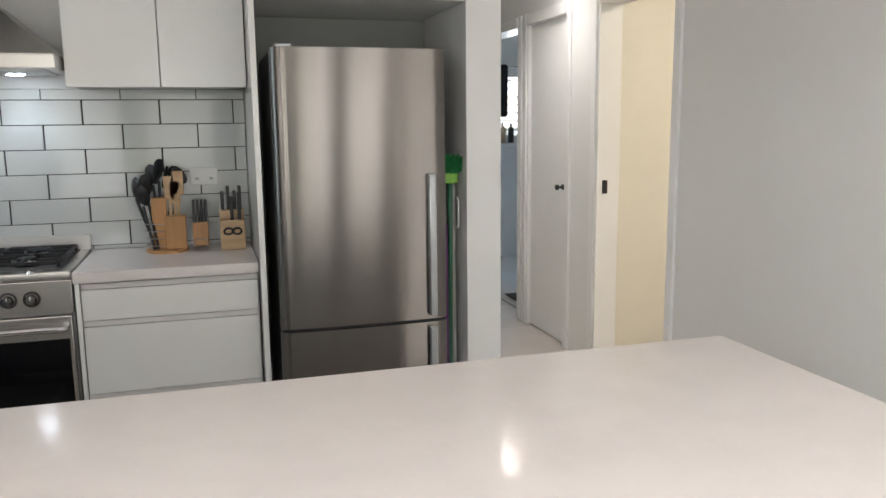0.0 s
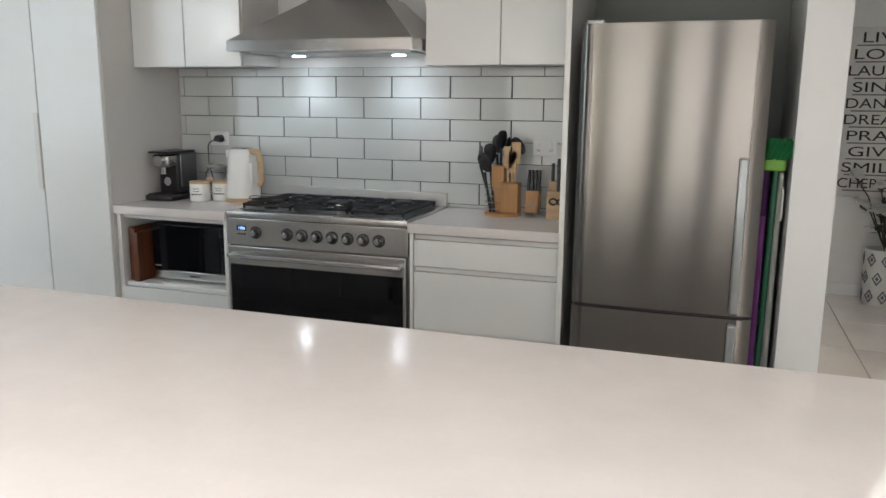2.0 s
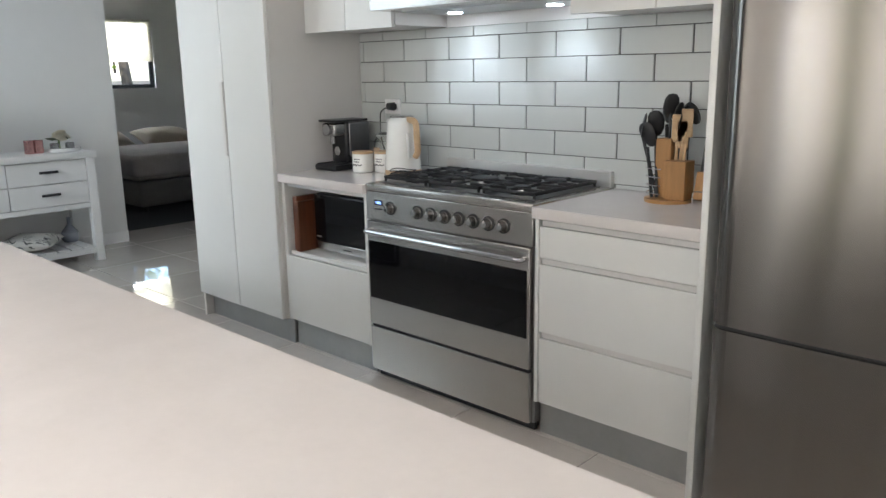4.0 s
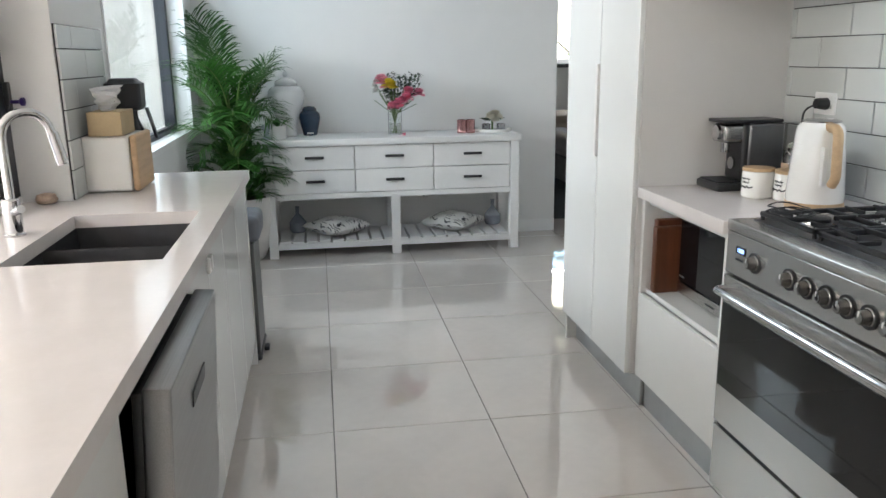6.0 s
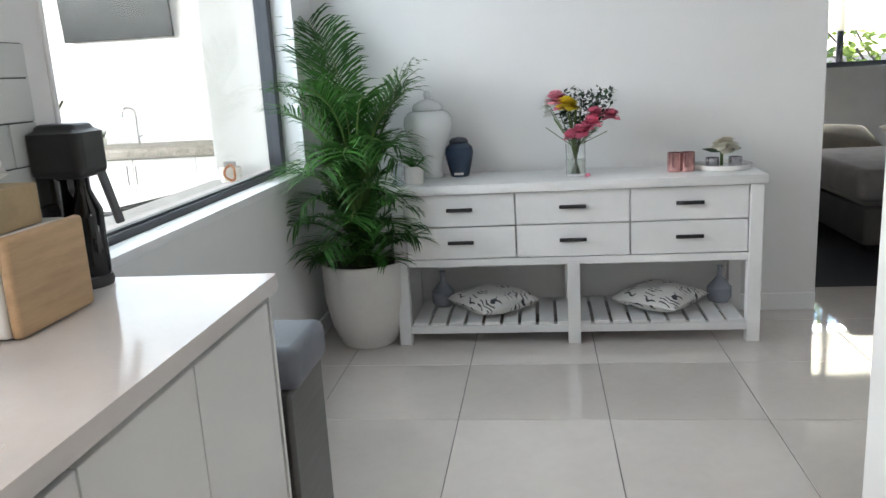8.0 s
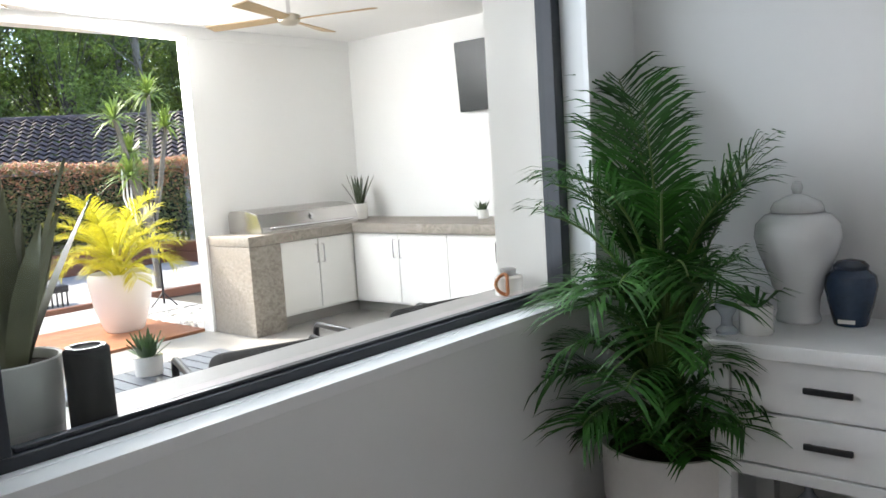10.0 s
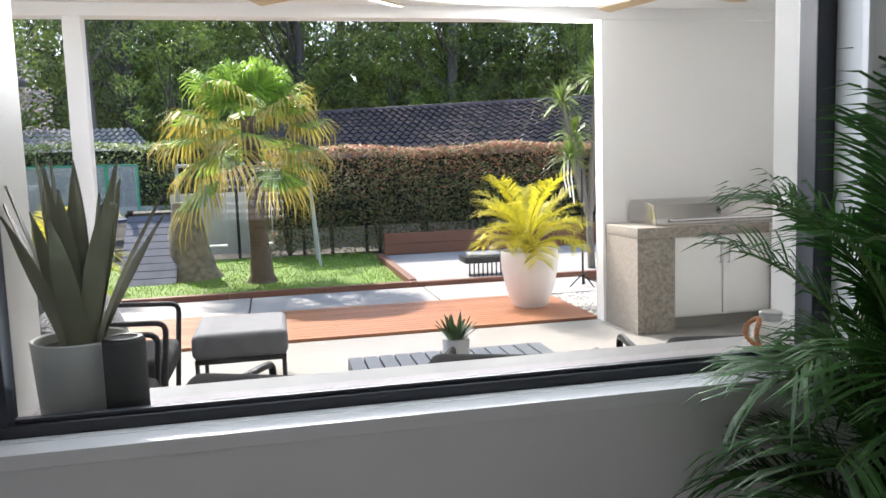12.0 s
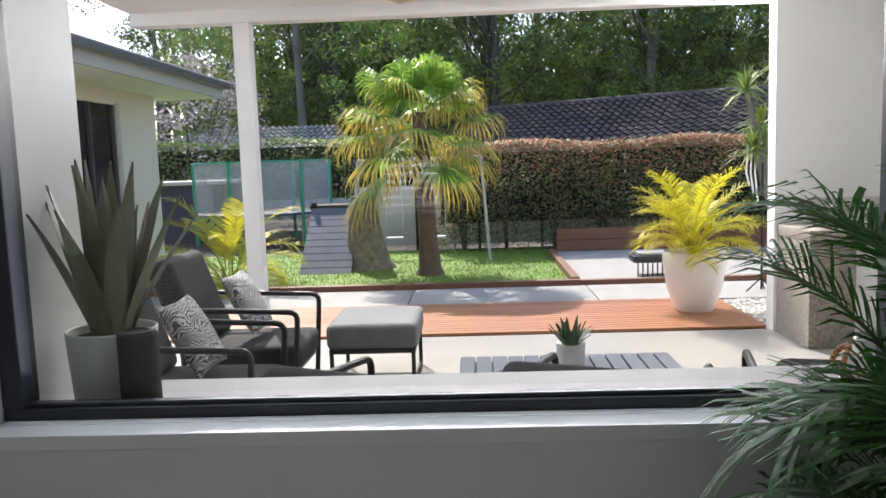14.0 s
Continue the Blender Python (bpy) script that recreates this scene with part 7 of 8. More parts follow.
def tree(name, seed, h, crown0, crown_r, bark, leaf, label, clumps, leaves, size, trunk_r, cat="tree"):
    t = thing(name, pose(0, 0, 0), label, cat, "woodland trees")
    rng = random.Random(seed)
    tr = B()
    top = Vector((rng.uniform(-0.6, 0.6), rng.uniform(-0.6, 0.6), h * 0.9))
    pts = [Vector((0, 0, -0.3)), Vector((0.05, 0, h * 0.2)), top * 0.5 + Vector((0.2, 0.1, 0)), top]
    tube(tr, pts, [trunk_r * 1.25, trunk_r, trunk_r * 0.75, trunk_r * 0.2], 10)
    g = Geo()
    for k in range(clumps):
        u = rng.random() ** 0.8
        z = crown0 + (h - crown0) * u
        a = rng.uniform(0, 6.28)
        prof = crown_r * (0.45 + 0.75 * math.sin(math.pi * (0.12 + 0.8 * u)))
        rr = prof * math.sqrt(rng.random())
        c = Vector((rr * math.cos(a), rr * math.sin(a), z)) + top * 0.3 * u
        base = top * min(0.95, max(0.15, (z - 1.2) / h))
        if k % 3 == 0:
            tube(tr, [base, base.lerp(c, 0.5) + Vector((0, 0, -0.15)), c], [trunk_r * 0.28, trunk_r * 0.16, 0.02], 5)
        clump(g, c, crown_r * rng.uniform(0.16, 0.34), leaves, size, rng)
    part("trunk", tr, bark, t, "trunk with bare limbs")
    part("crown", g, leaf, t, "uneven leafy crown", False)
    return t


t1 = tree("gum_tree", 41, 15.0, 4.5, 3.4, M_GUM, M_LEAF, "tall dark eucalyptus with gaps in its crown", 60, 110, 0.20, 0.24)
t2 = tree("gum_tree", 42, 12.5, 2.5, 3.1, M_BARK, M_LEAF, "tall dense dark green woodland tree", 70, 110, 0.20, 0.22)
t3 = tree("bushy_tree", 43, 6.5, 0.6, 2.3, M_BARK, M_LEAF2, "lower bright green bushy tree", 46, 110, 0.15, 0.10)
t4 = tree("gum_tree", 44, 17.0, 8.0, 2.8, M_GUM, M_LEAF, "slender pale-trunked woodland eucalyptus", 40, 100, 0.20, 0.20)
protos = [t1, t2, t3, t4]
rng = random.Random(77)
spots = []
for row, (y0, n, x0, x1) in enumerate(((-27.5, 15, -32, 24), (-33, 16, -38, 28), (-40, 17, -46, 34), (-48, 16, -54, 42), (-57, 22, -60, 44))):
    for k in range(n):
        spots.append((x0 + (x1 - x0) * (k + 0.5) / n + rng.uniform(-1.2, 1.2), y0 + rng.uniform(-2, 2), row))
first = {0: None, 1: None, 2: None, 3: None}
for i, (x, y, row) in enumerate(spots):
    if x > 9 + 0.5 * (-27 - y):
        continue
    if row == 0:
        kind_i = (2, 1, 2, 3, 2, 0)[i % 6]
    else:
        kind_i = (1, 0, 3, 1, 2, 0, 1)[i % 7]
    if -15.0 < x < -3.5 and y > -29.5:
        y -= 5
    if x > 3 and row < 2 and kind_i != 2:
        kind_i = 3
    m = pose(x, y, -0.1, 0, 0, rng.uniform(0, 360)) @ Matrix.Diagonal((*(rng.uniform(0.85, 1.15),) * 3, 1))
    if first[kind_i] is None:
        protos[kind_i].matrix_basis = m
        first[kind_i] = True
    else:
        c = copy_thing(protos[kind_i], m)
        c.matrix_basis = m


rng = random.Random(91)
for i in range(44):
    x = -32 + 40 * (i + 0.5) / 44 + rng.uniform(-0.8, 0.8)
    m = pose(x, -34.5 + rng.uniform(-4, 3), -0.1, 0, 0, rng.uniform(0, 360)) @ Matrix.Diagonal((*(rng.uniform(0.8, 1.5),) * 3, 1))
    c = copy_thing(t3, m)
    c.matrix_basis = m


# dark green sheet, like far woods, added to close sky gaps behind the trees
wr = Geo()
rng = random.Random(55)
cols_ = 150
ridge = []
h0 = 10.0
for i in range(cols_ + 1):
    h0 += rng.uniform(-1.3, 1.3) + (11.0 - h0) * 0.15
    ridge.append(h0)
for i in range(cols_ + 1):
    x = -85 + 107 * i / cols_
    for j in range(7):
        wr.v.append((x + rng.uniform(-0.3, 0.3), -66 - 1.2 * j + rng.uniform(-1.2, 1.2), -0.5 + ridge[i] * j / 6))
for i in range(cols_):
    for j in range(6):
        q = i * 7 + j
        wr.f.append((q, q + 7, q + 8, q + 1))
structure("backdrop", wr, mat("woodland_backing", (0.035, 0.055, 0.02), 0.9, scale=0.9, tint=(0.012, 0.02, 0.008), bump=0.8, bscale=3), "dark backing sheet closing gaps behind the trees", "backdrop")

m = pose(-13.0, 5.4, -0.1)
copy_thing(t3, m).matrix_basis = m
m = pose(-13.5, 7.6, -0.1, 0, 0, 70)
copy_thing(t3, m).matrix_basis = m


def hedge(name, x0, x1, y0, y1, z0, z1, n, size, label, leaf, tips=None, seed=1, stems=0):
    h = thing(name, pose(0, 0, 0), label, "hedge")
    rng = random.Random(seed)
    g, gt = Geo(), Geo()
    for k in range(n):
        face = rng.random()
        x, z = rng.uniform(x0, x1), rng.uniform(z0, z1)
        y = y1 - abs(rng.gauss(0, 0.10)) + 0.05 * math.sin(x * 3.1) * math.sin(z * 5) if face < 0.72 else rng.uniform(y0, y1)
        if face >= 0.72:
            z = z1 - abs(rng.gauss(0, 0.07)) + 0.05 * math.sin(x * 2.3)
        if z < z0 + (z1 - z0) * 0.48 and rng.random() < 0.12 + 0.3 * math.sin(x * 4.3) * math.sin(x * 1.7):
            continue
        p = Vector((x, y, z))
        a, e = rng.uniform(0, 6.28), rng.uniform(-0.9, 0.9)
        d = Vector((math.cos(a) * math.cos(e), math.sin(a) * math.cos(e), math.sin(e))) * size * rng.uniform(0.6, 1.3)
        s = d.cross(Vector((0.3, 0.2, 1))).normalized() * size * 0.28
        tip = tips is not None and rng.random() < max(0.06, 0.7 * max(0, (z - (z0 + (z1 - z0) * 0.35)) / ((z1 - z0) * 0.65)) ** 1.6)
        (gt if tip else g).add([p, p + d * 0.5 + s, p + d, p + d * 0.5 - s], [(0, 1, 2, 3)])
    part("foliage", g, leaf, h, "", False)
    if tips is not None:
        part("new_growth", gt, tips, h, "reddish new growth", False)
    if stems:
        st = B()
        for k in range(stems):
            x = x0 + (x1 - x0) * (k + 0.5) / stems + rng.uniform(-0.1, 0.1)
            for q in range(3):
                tube(st, [(x, (y0 + y1) / 2, -0.1), (x + rng.uniform(-0.1, 0.1), (y0 + y1) / 2, 0.5), (x + rng.uniform(-0.3, 0.3), (y0 + y1) / 2, z1 * 0.8)], [0.03, 0.022, 0.008], 6)
        part("stems", st, M_BARK, h, "bare woody stems")
    # near-black slab behind the leaves, coloured as the shade between them
    part("inner_shade", box(x0 + 0.1, x1 - 0.1, y0 + 0.05, y0 + 0.2, z0 + 0.35, z1 - 0.15), mat(name + "_shade_core", (0.012, 0.018, 0.008), 0.95), h, "dark slab for the shade inside the hedge", False)
    return h


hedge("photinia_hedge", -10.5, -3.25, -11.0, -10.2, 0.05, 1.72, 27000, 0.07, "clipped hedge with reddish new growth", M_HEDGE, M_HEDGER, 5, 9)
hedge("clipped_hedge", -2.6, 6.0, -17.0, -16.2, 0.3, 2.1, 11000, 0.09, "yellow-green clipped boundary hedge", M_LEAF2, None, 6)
fc = thing("boundary_fence", pose(0, 0, 0), "pale grey panel fence behind the hedge", "fence")
for k in range(8):
    x = -10.6 + k * 1.1
    part("panel", box(x, x + 1.08, -11.22, -11.19, 0.0, 1.05, 0.004), mat("fence_grey", (0.55, 0.53, 0.48), 0.6) if k == 0 else bpy.data.materials["fence_grey"], fc)
    part("post", box(x - 0.03, x + 0.02, -11.25, -11.17, -0.1, 1.1, 0.004), M_TUBE, fc)

# dragon tree beside the terrace
dt = thing("dragon_tree", pose(-7.55, -6.9, 0.0), "dragon tree with spiky leaf heads and hanging rope", "tree")
tr = B()
hd_ = [(-0.25, 0.1, 2.05), (0.18, -0.05, 1.75), (0.42, 0.1, 2.15), (0.0, 0.2, 2.45), (0.35, 0.2, 1.45)]
for h in hd_:
    tube(tr, [(0, 0, 0), (0.03, 0, 0.7), (h[0] * 0.5, h[1] * 0.5, h[2] * 0.65), h], [0.05, 0.045, 0.035, 0.028], 8)
part("trunk", tr, M_GUM, dt)
rng = random.Random(14)
for h in hd_:
    g = Geo()
    for k in range(70):
        a, e = rng.uniform(0, 6.28), rng.uniform(-0.5, 1.45)
        d = Vector((math.cos(a) * math.cos(e), math.sin(a) * math.cos(e), math.sin(e)))
        s = d.cross(Vector((0.1, 0.2, 1))).normalized() * 0.014
        l = rng.uniform(0.3, 0.45)
        p = Vector(h)
        m1 = p + d * l * 0.5
        g.add([p - s, p + s, m1 + s, m1 - s, p + d * l + Vector((0, 0, -0.10))], [(0, 1, 2, 3), (3, 2, 4)])
    part("leaf_head", g, M_LEAF2, dt, "spiky green leaf head", False)
rp = B()
for k in range(3):
    x = 0.30 + k * 0.05
    tube(rp, [(x, 0.12, 1.55), (x + 0.02, 0.13, 1.2), (x - 0.02, 0.12, 0.85 + 0.1 * k)], 0.012, 6)
part("rope", rp, M_PLASTIC, dt, "white hanging rope")
lp = thing("speaker_stand", pose(-6.95, -5.75, -0.03), "thin black stand with tripod feet", "stand")
part("pole", rod(B(), (0, 0, 0.02), (0, 0, 1.35), 0.012, 8), M_TUBE, lp)
for a in (0, 2.1, 4.2):
    part("foot", rod(B(), (0, 0, 0.15), (0.16 * math.cos(a), 0.16 * math.sin(a), 0.0), 0.008, 6), M_TUBE, lp)
fpit = thing("fire_pit", pose(-6.1, -7.0, 0.0), "low black metal fire pit box", "fire pit")
part("tray", box(-0.27, 0.27, -0.18, 0.18, 0.16, 0.24, 0.008), M_TUBE, fpit)
for k in range(9):
    part("bar", box(-0.25 + 0.058 * k, -0.235 + 0.058 * k, 0.165, 0.18, 0.0, 0.16), M_TUBE, fpit)
part("grate", box(-0.2, 0.2, -0.12, 0.12, 0.24, 0.28, 0.01), M_KICK, fpit)
rng = random.Random(3)
pg = Geo()
for k in range(700):
    x, y, r = rng.uniform(-7.6, -6.42), rng.uniform(-5.4, -4.05), rng.uniform(0.015, 0.035)
    c = Vector((x, y, -0.05 + r * 0.3))
    a = rng.uniform(0, 6.28)
    vs = [c + Vector((r * math.cos(a + q * 1.05), r * 0.8 * math.sin(a + q * 1.05), 0)) for q in range(6)] + [c + Vector((0, 0, r * 0.7))]
    pg.add(vs, [(q, (q + 1) % 6, 6) for q in range(6)])
tagged(link("pebbles", pg, mat("white_pebble", (0.62, 0.60, 0.57), 0.7, island=0.25), None), "white garden pebbles beside the deck", "pebbles", "", "stuff")
structure("pebble_bed", box(-9.4, -6.38, -5.44, -4.0, -0.15, -0.05), M_PATH, "pale bed under the pebbles", "ground")

# play corner
rmp = thing("play_ramp", pose(-1.85, -9.0, -0.04), "weathered blue-grey timber climbing ramp", "play ramp")
for k in range(10):
    part("plank", bx(B(), -0.36, 0.36, k * 0.142, k * 0.142 + 0.136, 0, 0.03, 0.004, 1, pose(0, 0.95, 0.0, 34, 0, 0) @ Matrix.Diagonal((1, -1, -1, 1)) if False else pose(0, 1.0, 0.0, 180 - 38, 0, 0)), mat("ramp_blue", (0.13, 0.155, 0.21), 0.7, var=0.2, scale=5, bump=0.1) if k == 0 else bpy.data.materials["ramp_blue"], rmp)
for x in (-0.33, 0.33):
    part("post", box(x - 0.04, x + 0.04, -0.18, -0.1, 0, 0.95, 0.005), M_BARK, rmp)
part("platform", box(-0.4, 0.4, -0.7, -0.1, 0.84, 0.9, 0.005), M_BARK, rmp)
sp = thing("palm_stump", pose(-2.38, -8.55, -0.05), "broad tapered old palm trunk", "tree trunk")
stp = B()
tube(stp, [(0, 0, 0), (0, 0, 0.12), (0.02, 0, 0.4), (0.04, 0, 0.8), (0.05, 0, 1.06)], [0.42, 0.33, 0.27, 0.21, 0.17], 18)
part("trunk", stp, mat("stump_bark", (0.36, 0.29, 0.22), 0.95, var=0.35, scale=12, bump=0.9, bscale=45), sp)
swg = thing("swing_set", pose(-3.1, -9.5, -0.04), "small pale swing set with two seats", "swing")
M_POLE = mat("pale_pole", (0.45, 0.45, 0.42), 0.5)
part("top_bar", rod(B(), (-0.95, 0, 1.55), (0.95, 0, 1.55), 0.025, 10), M_POLE, swg)
for x, s in ((-0.95, -1), (0.95, 1)):
    for y in (-0.5, 0.5):
        part("leg", rod(B(), (x, 0, 1.55), (x + 0.1 * s, y, 0), 0.022, 8), M_POLE, swg)
for x in (-0.25, 0.42):
    st = part("seat", box(x - 0.13, x + 0.13, -0.07, 0.07, 0.33, 0.355, 0.008), M_PLASTIC, swg, "white swing seat")
    for dx in (-0.13, 0.13):
        part("rope", rod(B(), (x + dx, 0, 0.34), (x + dx, 0, 1.55), 0.006, 6), M_POLE, st)
tm = thing("trampoline", pose(0.35, -13.2, -0.08), "round trampoline with green poles and safety net", "trampoline")
M_GREEN = mat("green_pole", (0.01, 0.28, 0.16), 0.5)
R = 1.25
part("mat", lathe(B(), [(0, 0.66), (R, 0.66), (R, 0.64), (0, 0.64)], 36), M_BLACK, tm)
part("pad", lathe(B(), [(R - 0.02, 0.67), (R + 0.12, 0.67), (R + 0.12, 0.62), (R - 0.02, 0.62)], 36), mat("navy_pad", (0.02, 0.035, 0.10), 0.5), tm, "navy edge pad")
for k in range(6):
    a = k * math.pi / 3 + 0.3
    part("pole", rod(B(), ((R + 0.1) * math.cos(a), (R + 0.1) * math.sin(a), 0), ((R + 0.1) * math.cos(a), (R + 0.1) * math.sin(a), 1.66), 0.035, 10), M_GREEN, tm, "green padded pole")
part("top_hoop", tube(B(), [((R + 0.1) * math.cos(k * math.pi / 18), (R + 0.1) * math.sin(k * math.pi / 18), 1.66) for k in range(37)], 0.015, 6), M_GREEN, tm)
net = bpy.data.materials.new("safety_net")
net.use_nodes = True
nn, nl = net.node_tree.nodes, net.node_tree.links
tr_ = nn.new("ShaderNodeBsdfTransparent")
mx_ = nn.new("ShaderNodeMixShader")
mx_.inputs["Fac"].default_value = 0.35
nn["Principled BSDF"].inputs["Base Color"].default_value = (0.45, 0.48, 0.48, 1)
nl.new(tr_.outputs["BSDF"], mx_.inputs[1])
nl.new(nn["Principled BSDF"].outputs["BSDF"], mx_.inputs[2])
nl.new(mx_.outputs["Shader"], nn["Material Output"].inputs["Surface"])
part("net", lathe(B(), [(R + 0.08, 0.66), (R + 0.08, 1.66)], 36), net, tm, "fine grey safety net")
shd = thing("garden_shed", pose(2.55, -14.5, -0.1), "low navy garden shed with a pale roof edge", "shed")
part("wall", box(-1.2, 1.0, -0.8, 0.8, 0, 1.25, 0.01), mat("navy_shed", (0.015, 0.025, 0.06), 0.6), shd)
part("roof", box(-1.35, 1.1, -0.9, 0.95, 1.25, 1.33, 0.01), M_POLE, shd)
bs = tree("flowering_tree", 46, 3.4, 0.8, 1.6, M_BARK, mat("blossom_grey", (0.40, 0.34, 0.33), 0.7, island=0.5, translucent=0.3), "small pale blossoming tree", 46, 55, 0.12, 0.07)
bs.matrix_basis = pose(3.0, -17.5, -0.1)

# house wing across the lawn
hw = thing("house_wing", pose(0, 0, 0), "pale rendered house wing with a dark sliding window", "house")
HXW = 0.85
wl = B()
for q in ((-9.2, -7.9, -0.1, 2.58), (-6.5, -4.2, -0.1, 2.58), (-7.9, -6.5, 2.36, 2.58), (-7.9, -6.5, -0.1, 0.1)):
    bx(wl, HXW, HXW + 0.2, q[0], q[1], q[2], q[3])
bx(wl, HXW + 0.2, HXW + 7, -9.2, -9.0, -0.1, 2.58)
part("wall", wl, mat("cream_render", (0.66, 0.60, 0.53), 0.8, var=0.04, scale=2, bump=0.15, bscale=60), hw, "", False)
wd = part("window", box(HXW + 0.06, HXW + 0.10, -7.9, -6.5, 0.1, 2.36), M_OVEN, hw, "dark window glass")
for q in ((-7.9, -7.84), (-7.25, -7.19), (-6.56, -6.5)):
    part("frame", box(HXW + 0.02, HXW + 0.12, q[0], q[1], 0.1, 2.36, 0.003), M_FRAME, wd)
part("reveal", box(HXW - 0.01, HXW + 0.03, -8.0, -7.905, 0.0, 2.40, 0.003), M_POLE, wd)
part("soffit", box(HXW - 0.75, HXW + 7, -10.0, -4.2, 2.581, 2.62), M_RENDER, hw, "", False)
fs = B()
bx(fs, HXW - 0.79, HXW - 0.75, -10.04, -4.2, 2.58, 2.76, 0.003)
bx(fs, HXW - 0.75, HXW + 7, -10.04, -10.0, 2.58, 2.76, 0.003)
part("fascia", fs, M_POLE, hw, "pale painted fascia board", False)
gt_ = B()
bx(gt_, HXW - 0.91, HXW - 0.792, -10.15, -4.2, 2.73, 2.84, 0.03, 4)
bx(gt_, HXW - 0.79, HXW + 7, -10.15, -10.042, 2.73, 2.84, 0.03, 4)
part("gutter", gt_, mat("grey_gutter", (0.16, 0.165, 0.175), 0.35, 0.3), hw, "dark grey half-round gutter")


def tiled_roof(a, b, c, d, rows, cols, material, parent, name="roof"):
    """Pan tiles between the ridge a-b and the eave d-c: waves across, a step at each row."""
    g = Geo()
    a, b, c, d = (Vector(p) for p in (a, b, c, d))
    nrm = (b - a).cross(d - a).normalized()
    if nrm.z < 0:
        nrm = -nrm
    n = cols * 4
    for r in range(rows):
        base = len(g.v)
        for e in (0, 1):
            t = (r + e) / rows
            for i in range(n + 1):
                u = i / n
                p = a.lerp(b, u).lerp(d.lerp(c, u), t)
                g.v.append(tuple(p + nrm * (0.045 * math.sin(u * cols * 2 * math.pi) + (0.05 if e else 0.0))))
        for i in range(n):
            g.f.append((base + i, base + i + 1, base + n + 2 + i, base + n + 1 + i))
    return part(name, g, material, parent, "rows of pan tiles", False)


M_RTILE = mat("roof_tile_brown", (0.105, 0.075, 0.075), 0.6, var=0.25, scale=2.2, bump=0.2, bscale=30)
tiled_roof((HXW - 0.8 + 3.6, -4.2, 2.92), (HXW - 0.8 + 3.6, -6.5, 2.92), (HXW - 0.8, -10.1, 2.78), (HXW - 0.8, -4.2, 2.78), 12, 24, mat("roof_tile_grey", (0.10, 0.105, 0.115), 0.6, var=0.2, scale=3), hw)
nb = thing("neighbour_house", pose(0, 0, 0), "neighbouring house with a dark brown tiled roof", "house")
ra, rb = Vector((-4.2, -28.2, 3.45)), Vector((-19.0, -19.4, 3.45))
nv = Vector((0.511, 0.860, 0))
tiled_roof(ra, rb, rb + nv * 3.9 + Vector((0, 0, -1.75)), ra + nv * 3.9 + Vector((0, 0, -1.75)), 13, 58, M_RTILE, nb)
tiled_roof(rb, ra, ra - nv * 3.9 + Vector((0, 0, -1.75)), rb - nv * 3.9 + Vector((0, 0, -1.75)), 8, 20, M_RTILE, nb)
wl = B()
u = (rb - ra).normalized()
mm = Matrix.Translation(ra) @ Matrix(((u.x, nv.x, 0, 0), (u.y, nv.y, 0, 0), (0, 0, 1, 0), (0, 0, 0, 1)))
bx(wl, 0.4, 16.8, -3.3, 3.3, -3.6, -1.55, 0, 2, mm)
part("wall", wl, mat("neighbour_wall", (0.36, 0.33, 0.30), 0.8), nb, "", False)
rg = B()
rod(rg, ra, rb, 0.09, 8)
part("ridge", rg, M_RTILE, nb, "ridge capping")
nb2 = thing("neighbour_house", pose(0, 0, 0), "far neighbouring house with a pale grey tiled roof", "house")
tiled_roof((6.5, -27, 3.0), (1.2, -27, 3.0), (-0.2, -24.2, 1.7), (7.9, -24.2, 1.7), 9, 26, mat("pale_roof_tile", (0.36, 0.35, 0.34), 0.7, var=0.1), nb2)
part("wall", box(0.2, 7.4, -28, -24.5, -0.1, 1.75), M_POLE, nb2, "", False)

# ---- tiles ----
tile_me = box(-0.1485, 0.1485, -0.008, 0, -0.0495, 0.0495, 0.0015, 1)
mesh = bpy.data.meshes.new("wall_tile")
bmesh.ops.recalc_face_normals(tile_me, faces=tile_me.faces)
tile_me.to_mesh(mesh)
tile_me.free()
mesh.materials.append(M_TILE)


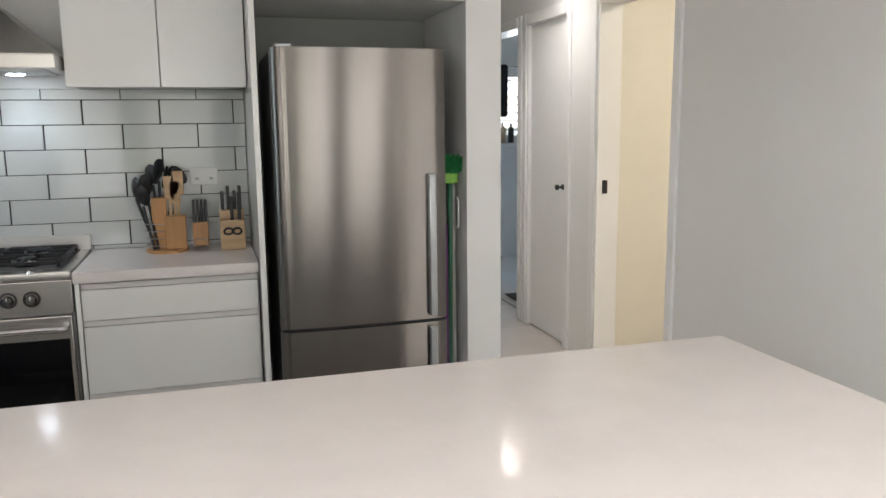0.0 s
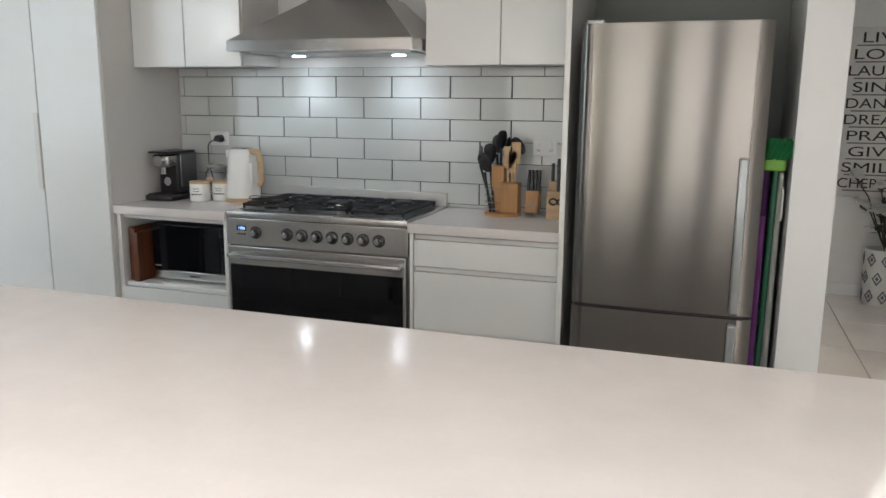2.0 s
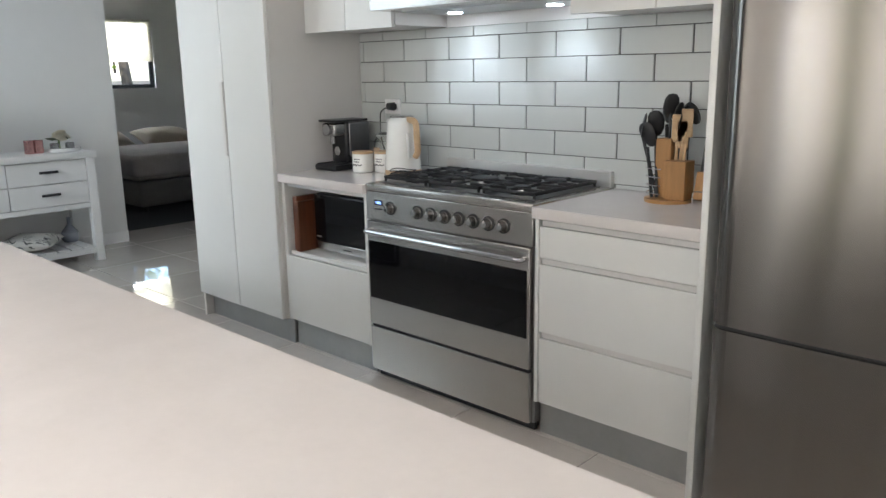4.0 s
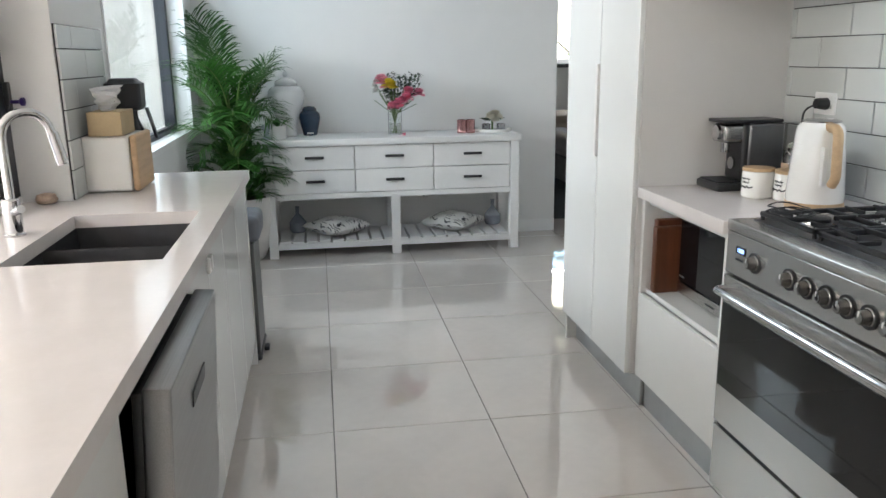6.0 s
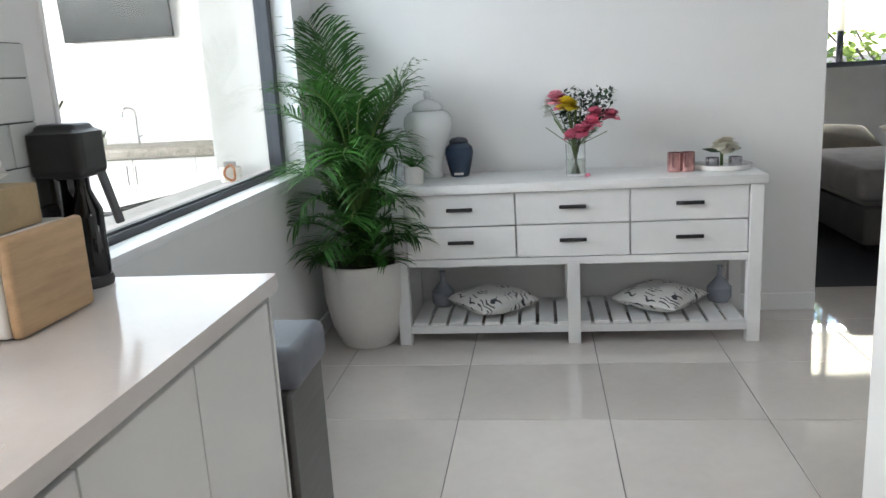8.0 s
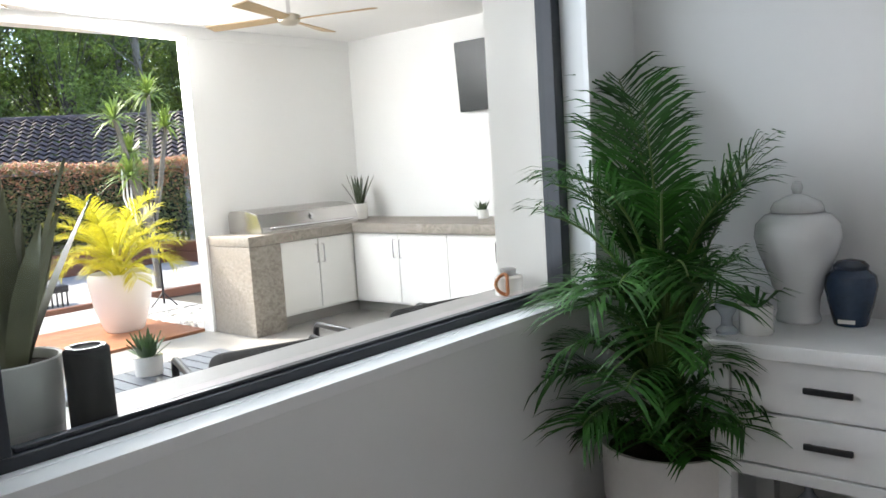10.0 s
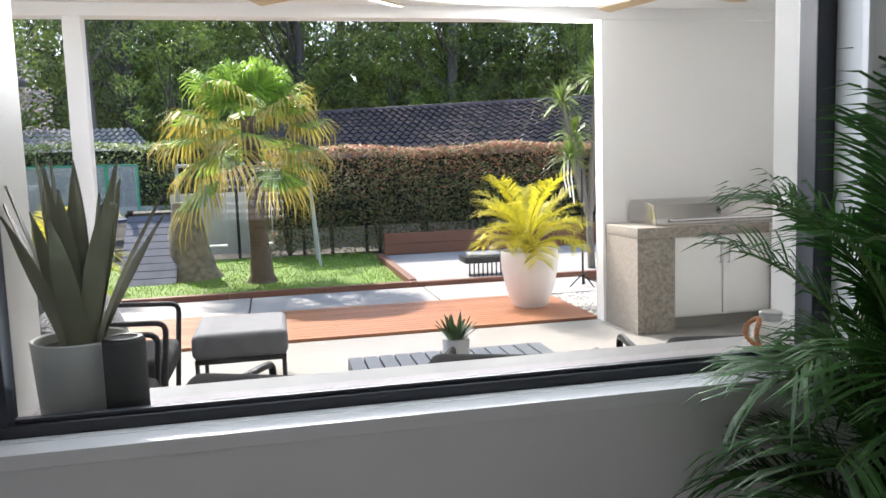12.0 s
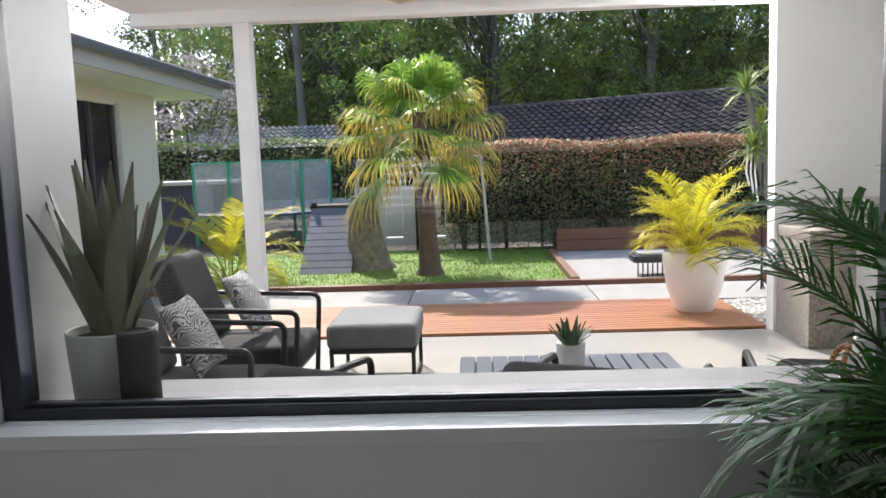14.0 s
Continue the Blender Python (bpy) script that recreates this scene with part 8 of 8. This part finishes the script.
def cut_tile(w, hgt):
    bm = box(-w / 2, w / 2, -0.008, 0, -hgt / 2, hgt / 2, 0.0015, 1)
    me = bpy.data.meshes.new("wall_tile")
    bmesh.ops.recalc_face_normals(bm, faces=bm.faces)
    bm.to_mesh(me)
    bm.free()
    me.materials.append(M_TILE)
    return me


sb = structure("splashback", box(-2.045, 0.156, YN - 0.0055, YN - 0.0015, CT + 0.0005, 1.558), M_GROUT, "white subway tile splashback with dark grout", "splashback")
Z_LINES = [0.903 + 0.1017 * k for k in range(-1, 8)]
for r, zl in enumerate(Z_LINES):
    za, zb = max(zl, CT), min(zl + 0.1017, 1.558)
    if zb - za < 0.012:
        continue
    start = -0.6495 - 0.303 * 6 - (0.1515 if r % 2 == 0 else 0)
    for c in range(11):
        xa, xb = max(start + 0.303 * c, -2.045), min(start + 0.303 * (c + 1), 0.156)
        if xb - xa < 0.015:
            continue
        full = xb - xa > 0.302 and zb - za > 0.101
        me = mesh if full else cut_tile(xb - xa - 0.003, zb - za - 0.003)
        piece(me, "tile", pose((xa + xb) / 2, YN - 0.0055, (za + zb) / 2), sb)
sb2 = structure("splashback_window", box(-2.72, -2.164, YW + 0.0015, YW + 0.0055, BZ + 0.0005, 1.485), M_GROUT, "white subway tiles beside the window", "splashback")
for r in range(6):
    za, zb = BZ + 0.001 + 0.1017 * r, min(BZ + 0.001 + 0.1017 * (r + 1), 1.484)
    joints = [-2.72] + [x for x in (-2.467, -2.164) if r % 2 == 0] + [x for x in (-2.62, -2.316, -2.164) if r % 2]
    for xa, xb in zip(joints, joints[1:]):
        piece(cut_tile(xb - xa - 0.003, zb - za - 0.003), "tile", pose((xa + xb) / 2, YW + 0.0055, (za + zb) / 2, 0, 0, 180), sb2)

ftile = box(-0.2985, 0.2985, -0.2985, 0.2985, -0.006, 0, 0.0015, 1)
fme = bpy.data.meshes.new("floor_tile")
bmesh.ops.recalc_face_normals(ftile, faces=ftile.faces)
ftile.to_mesh(fme)
ftile.free()
fme.materials.append(M_FLOOR)
for i in range(-6, 8):
    for j in range(-4, 10):
        x, y = -2.04 + 0.601 * (i + 0.5), 1.852 + 0.6 * (j + 0.5)
        if -5.36 < x < 2.2 and -1.2 < y < 7.0:
            piece(fme, "floor_tile", pose(x, y, 0.0), floor)
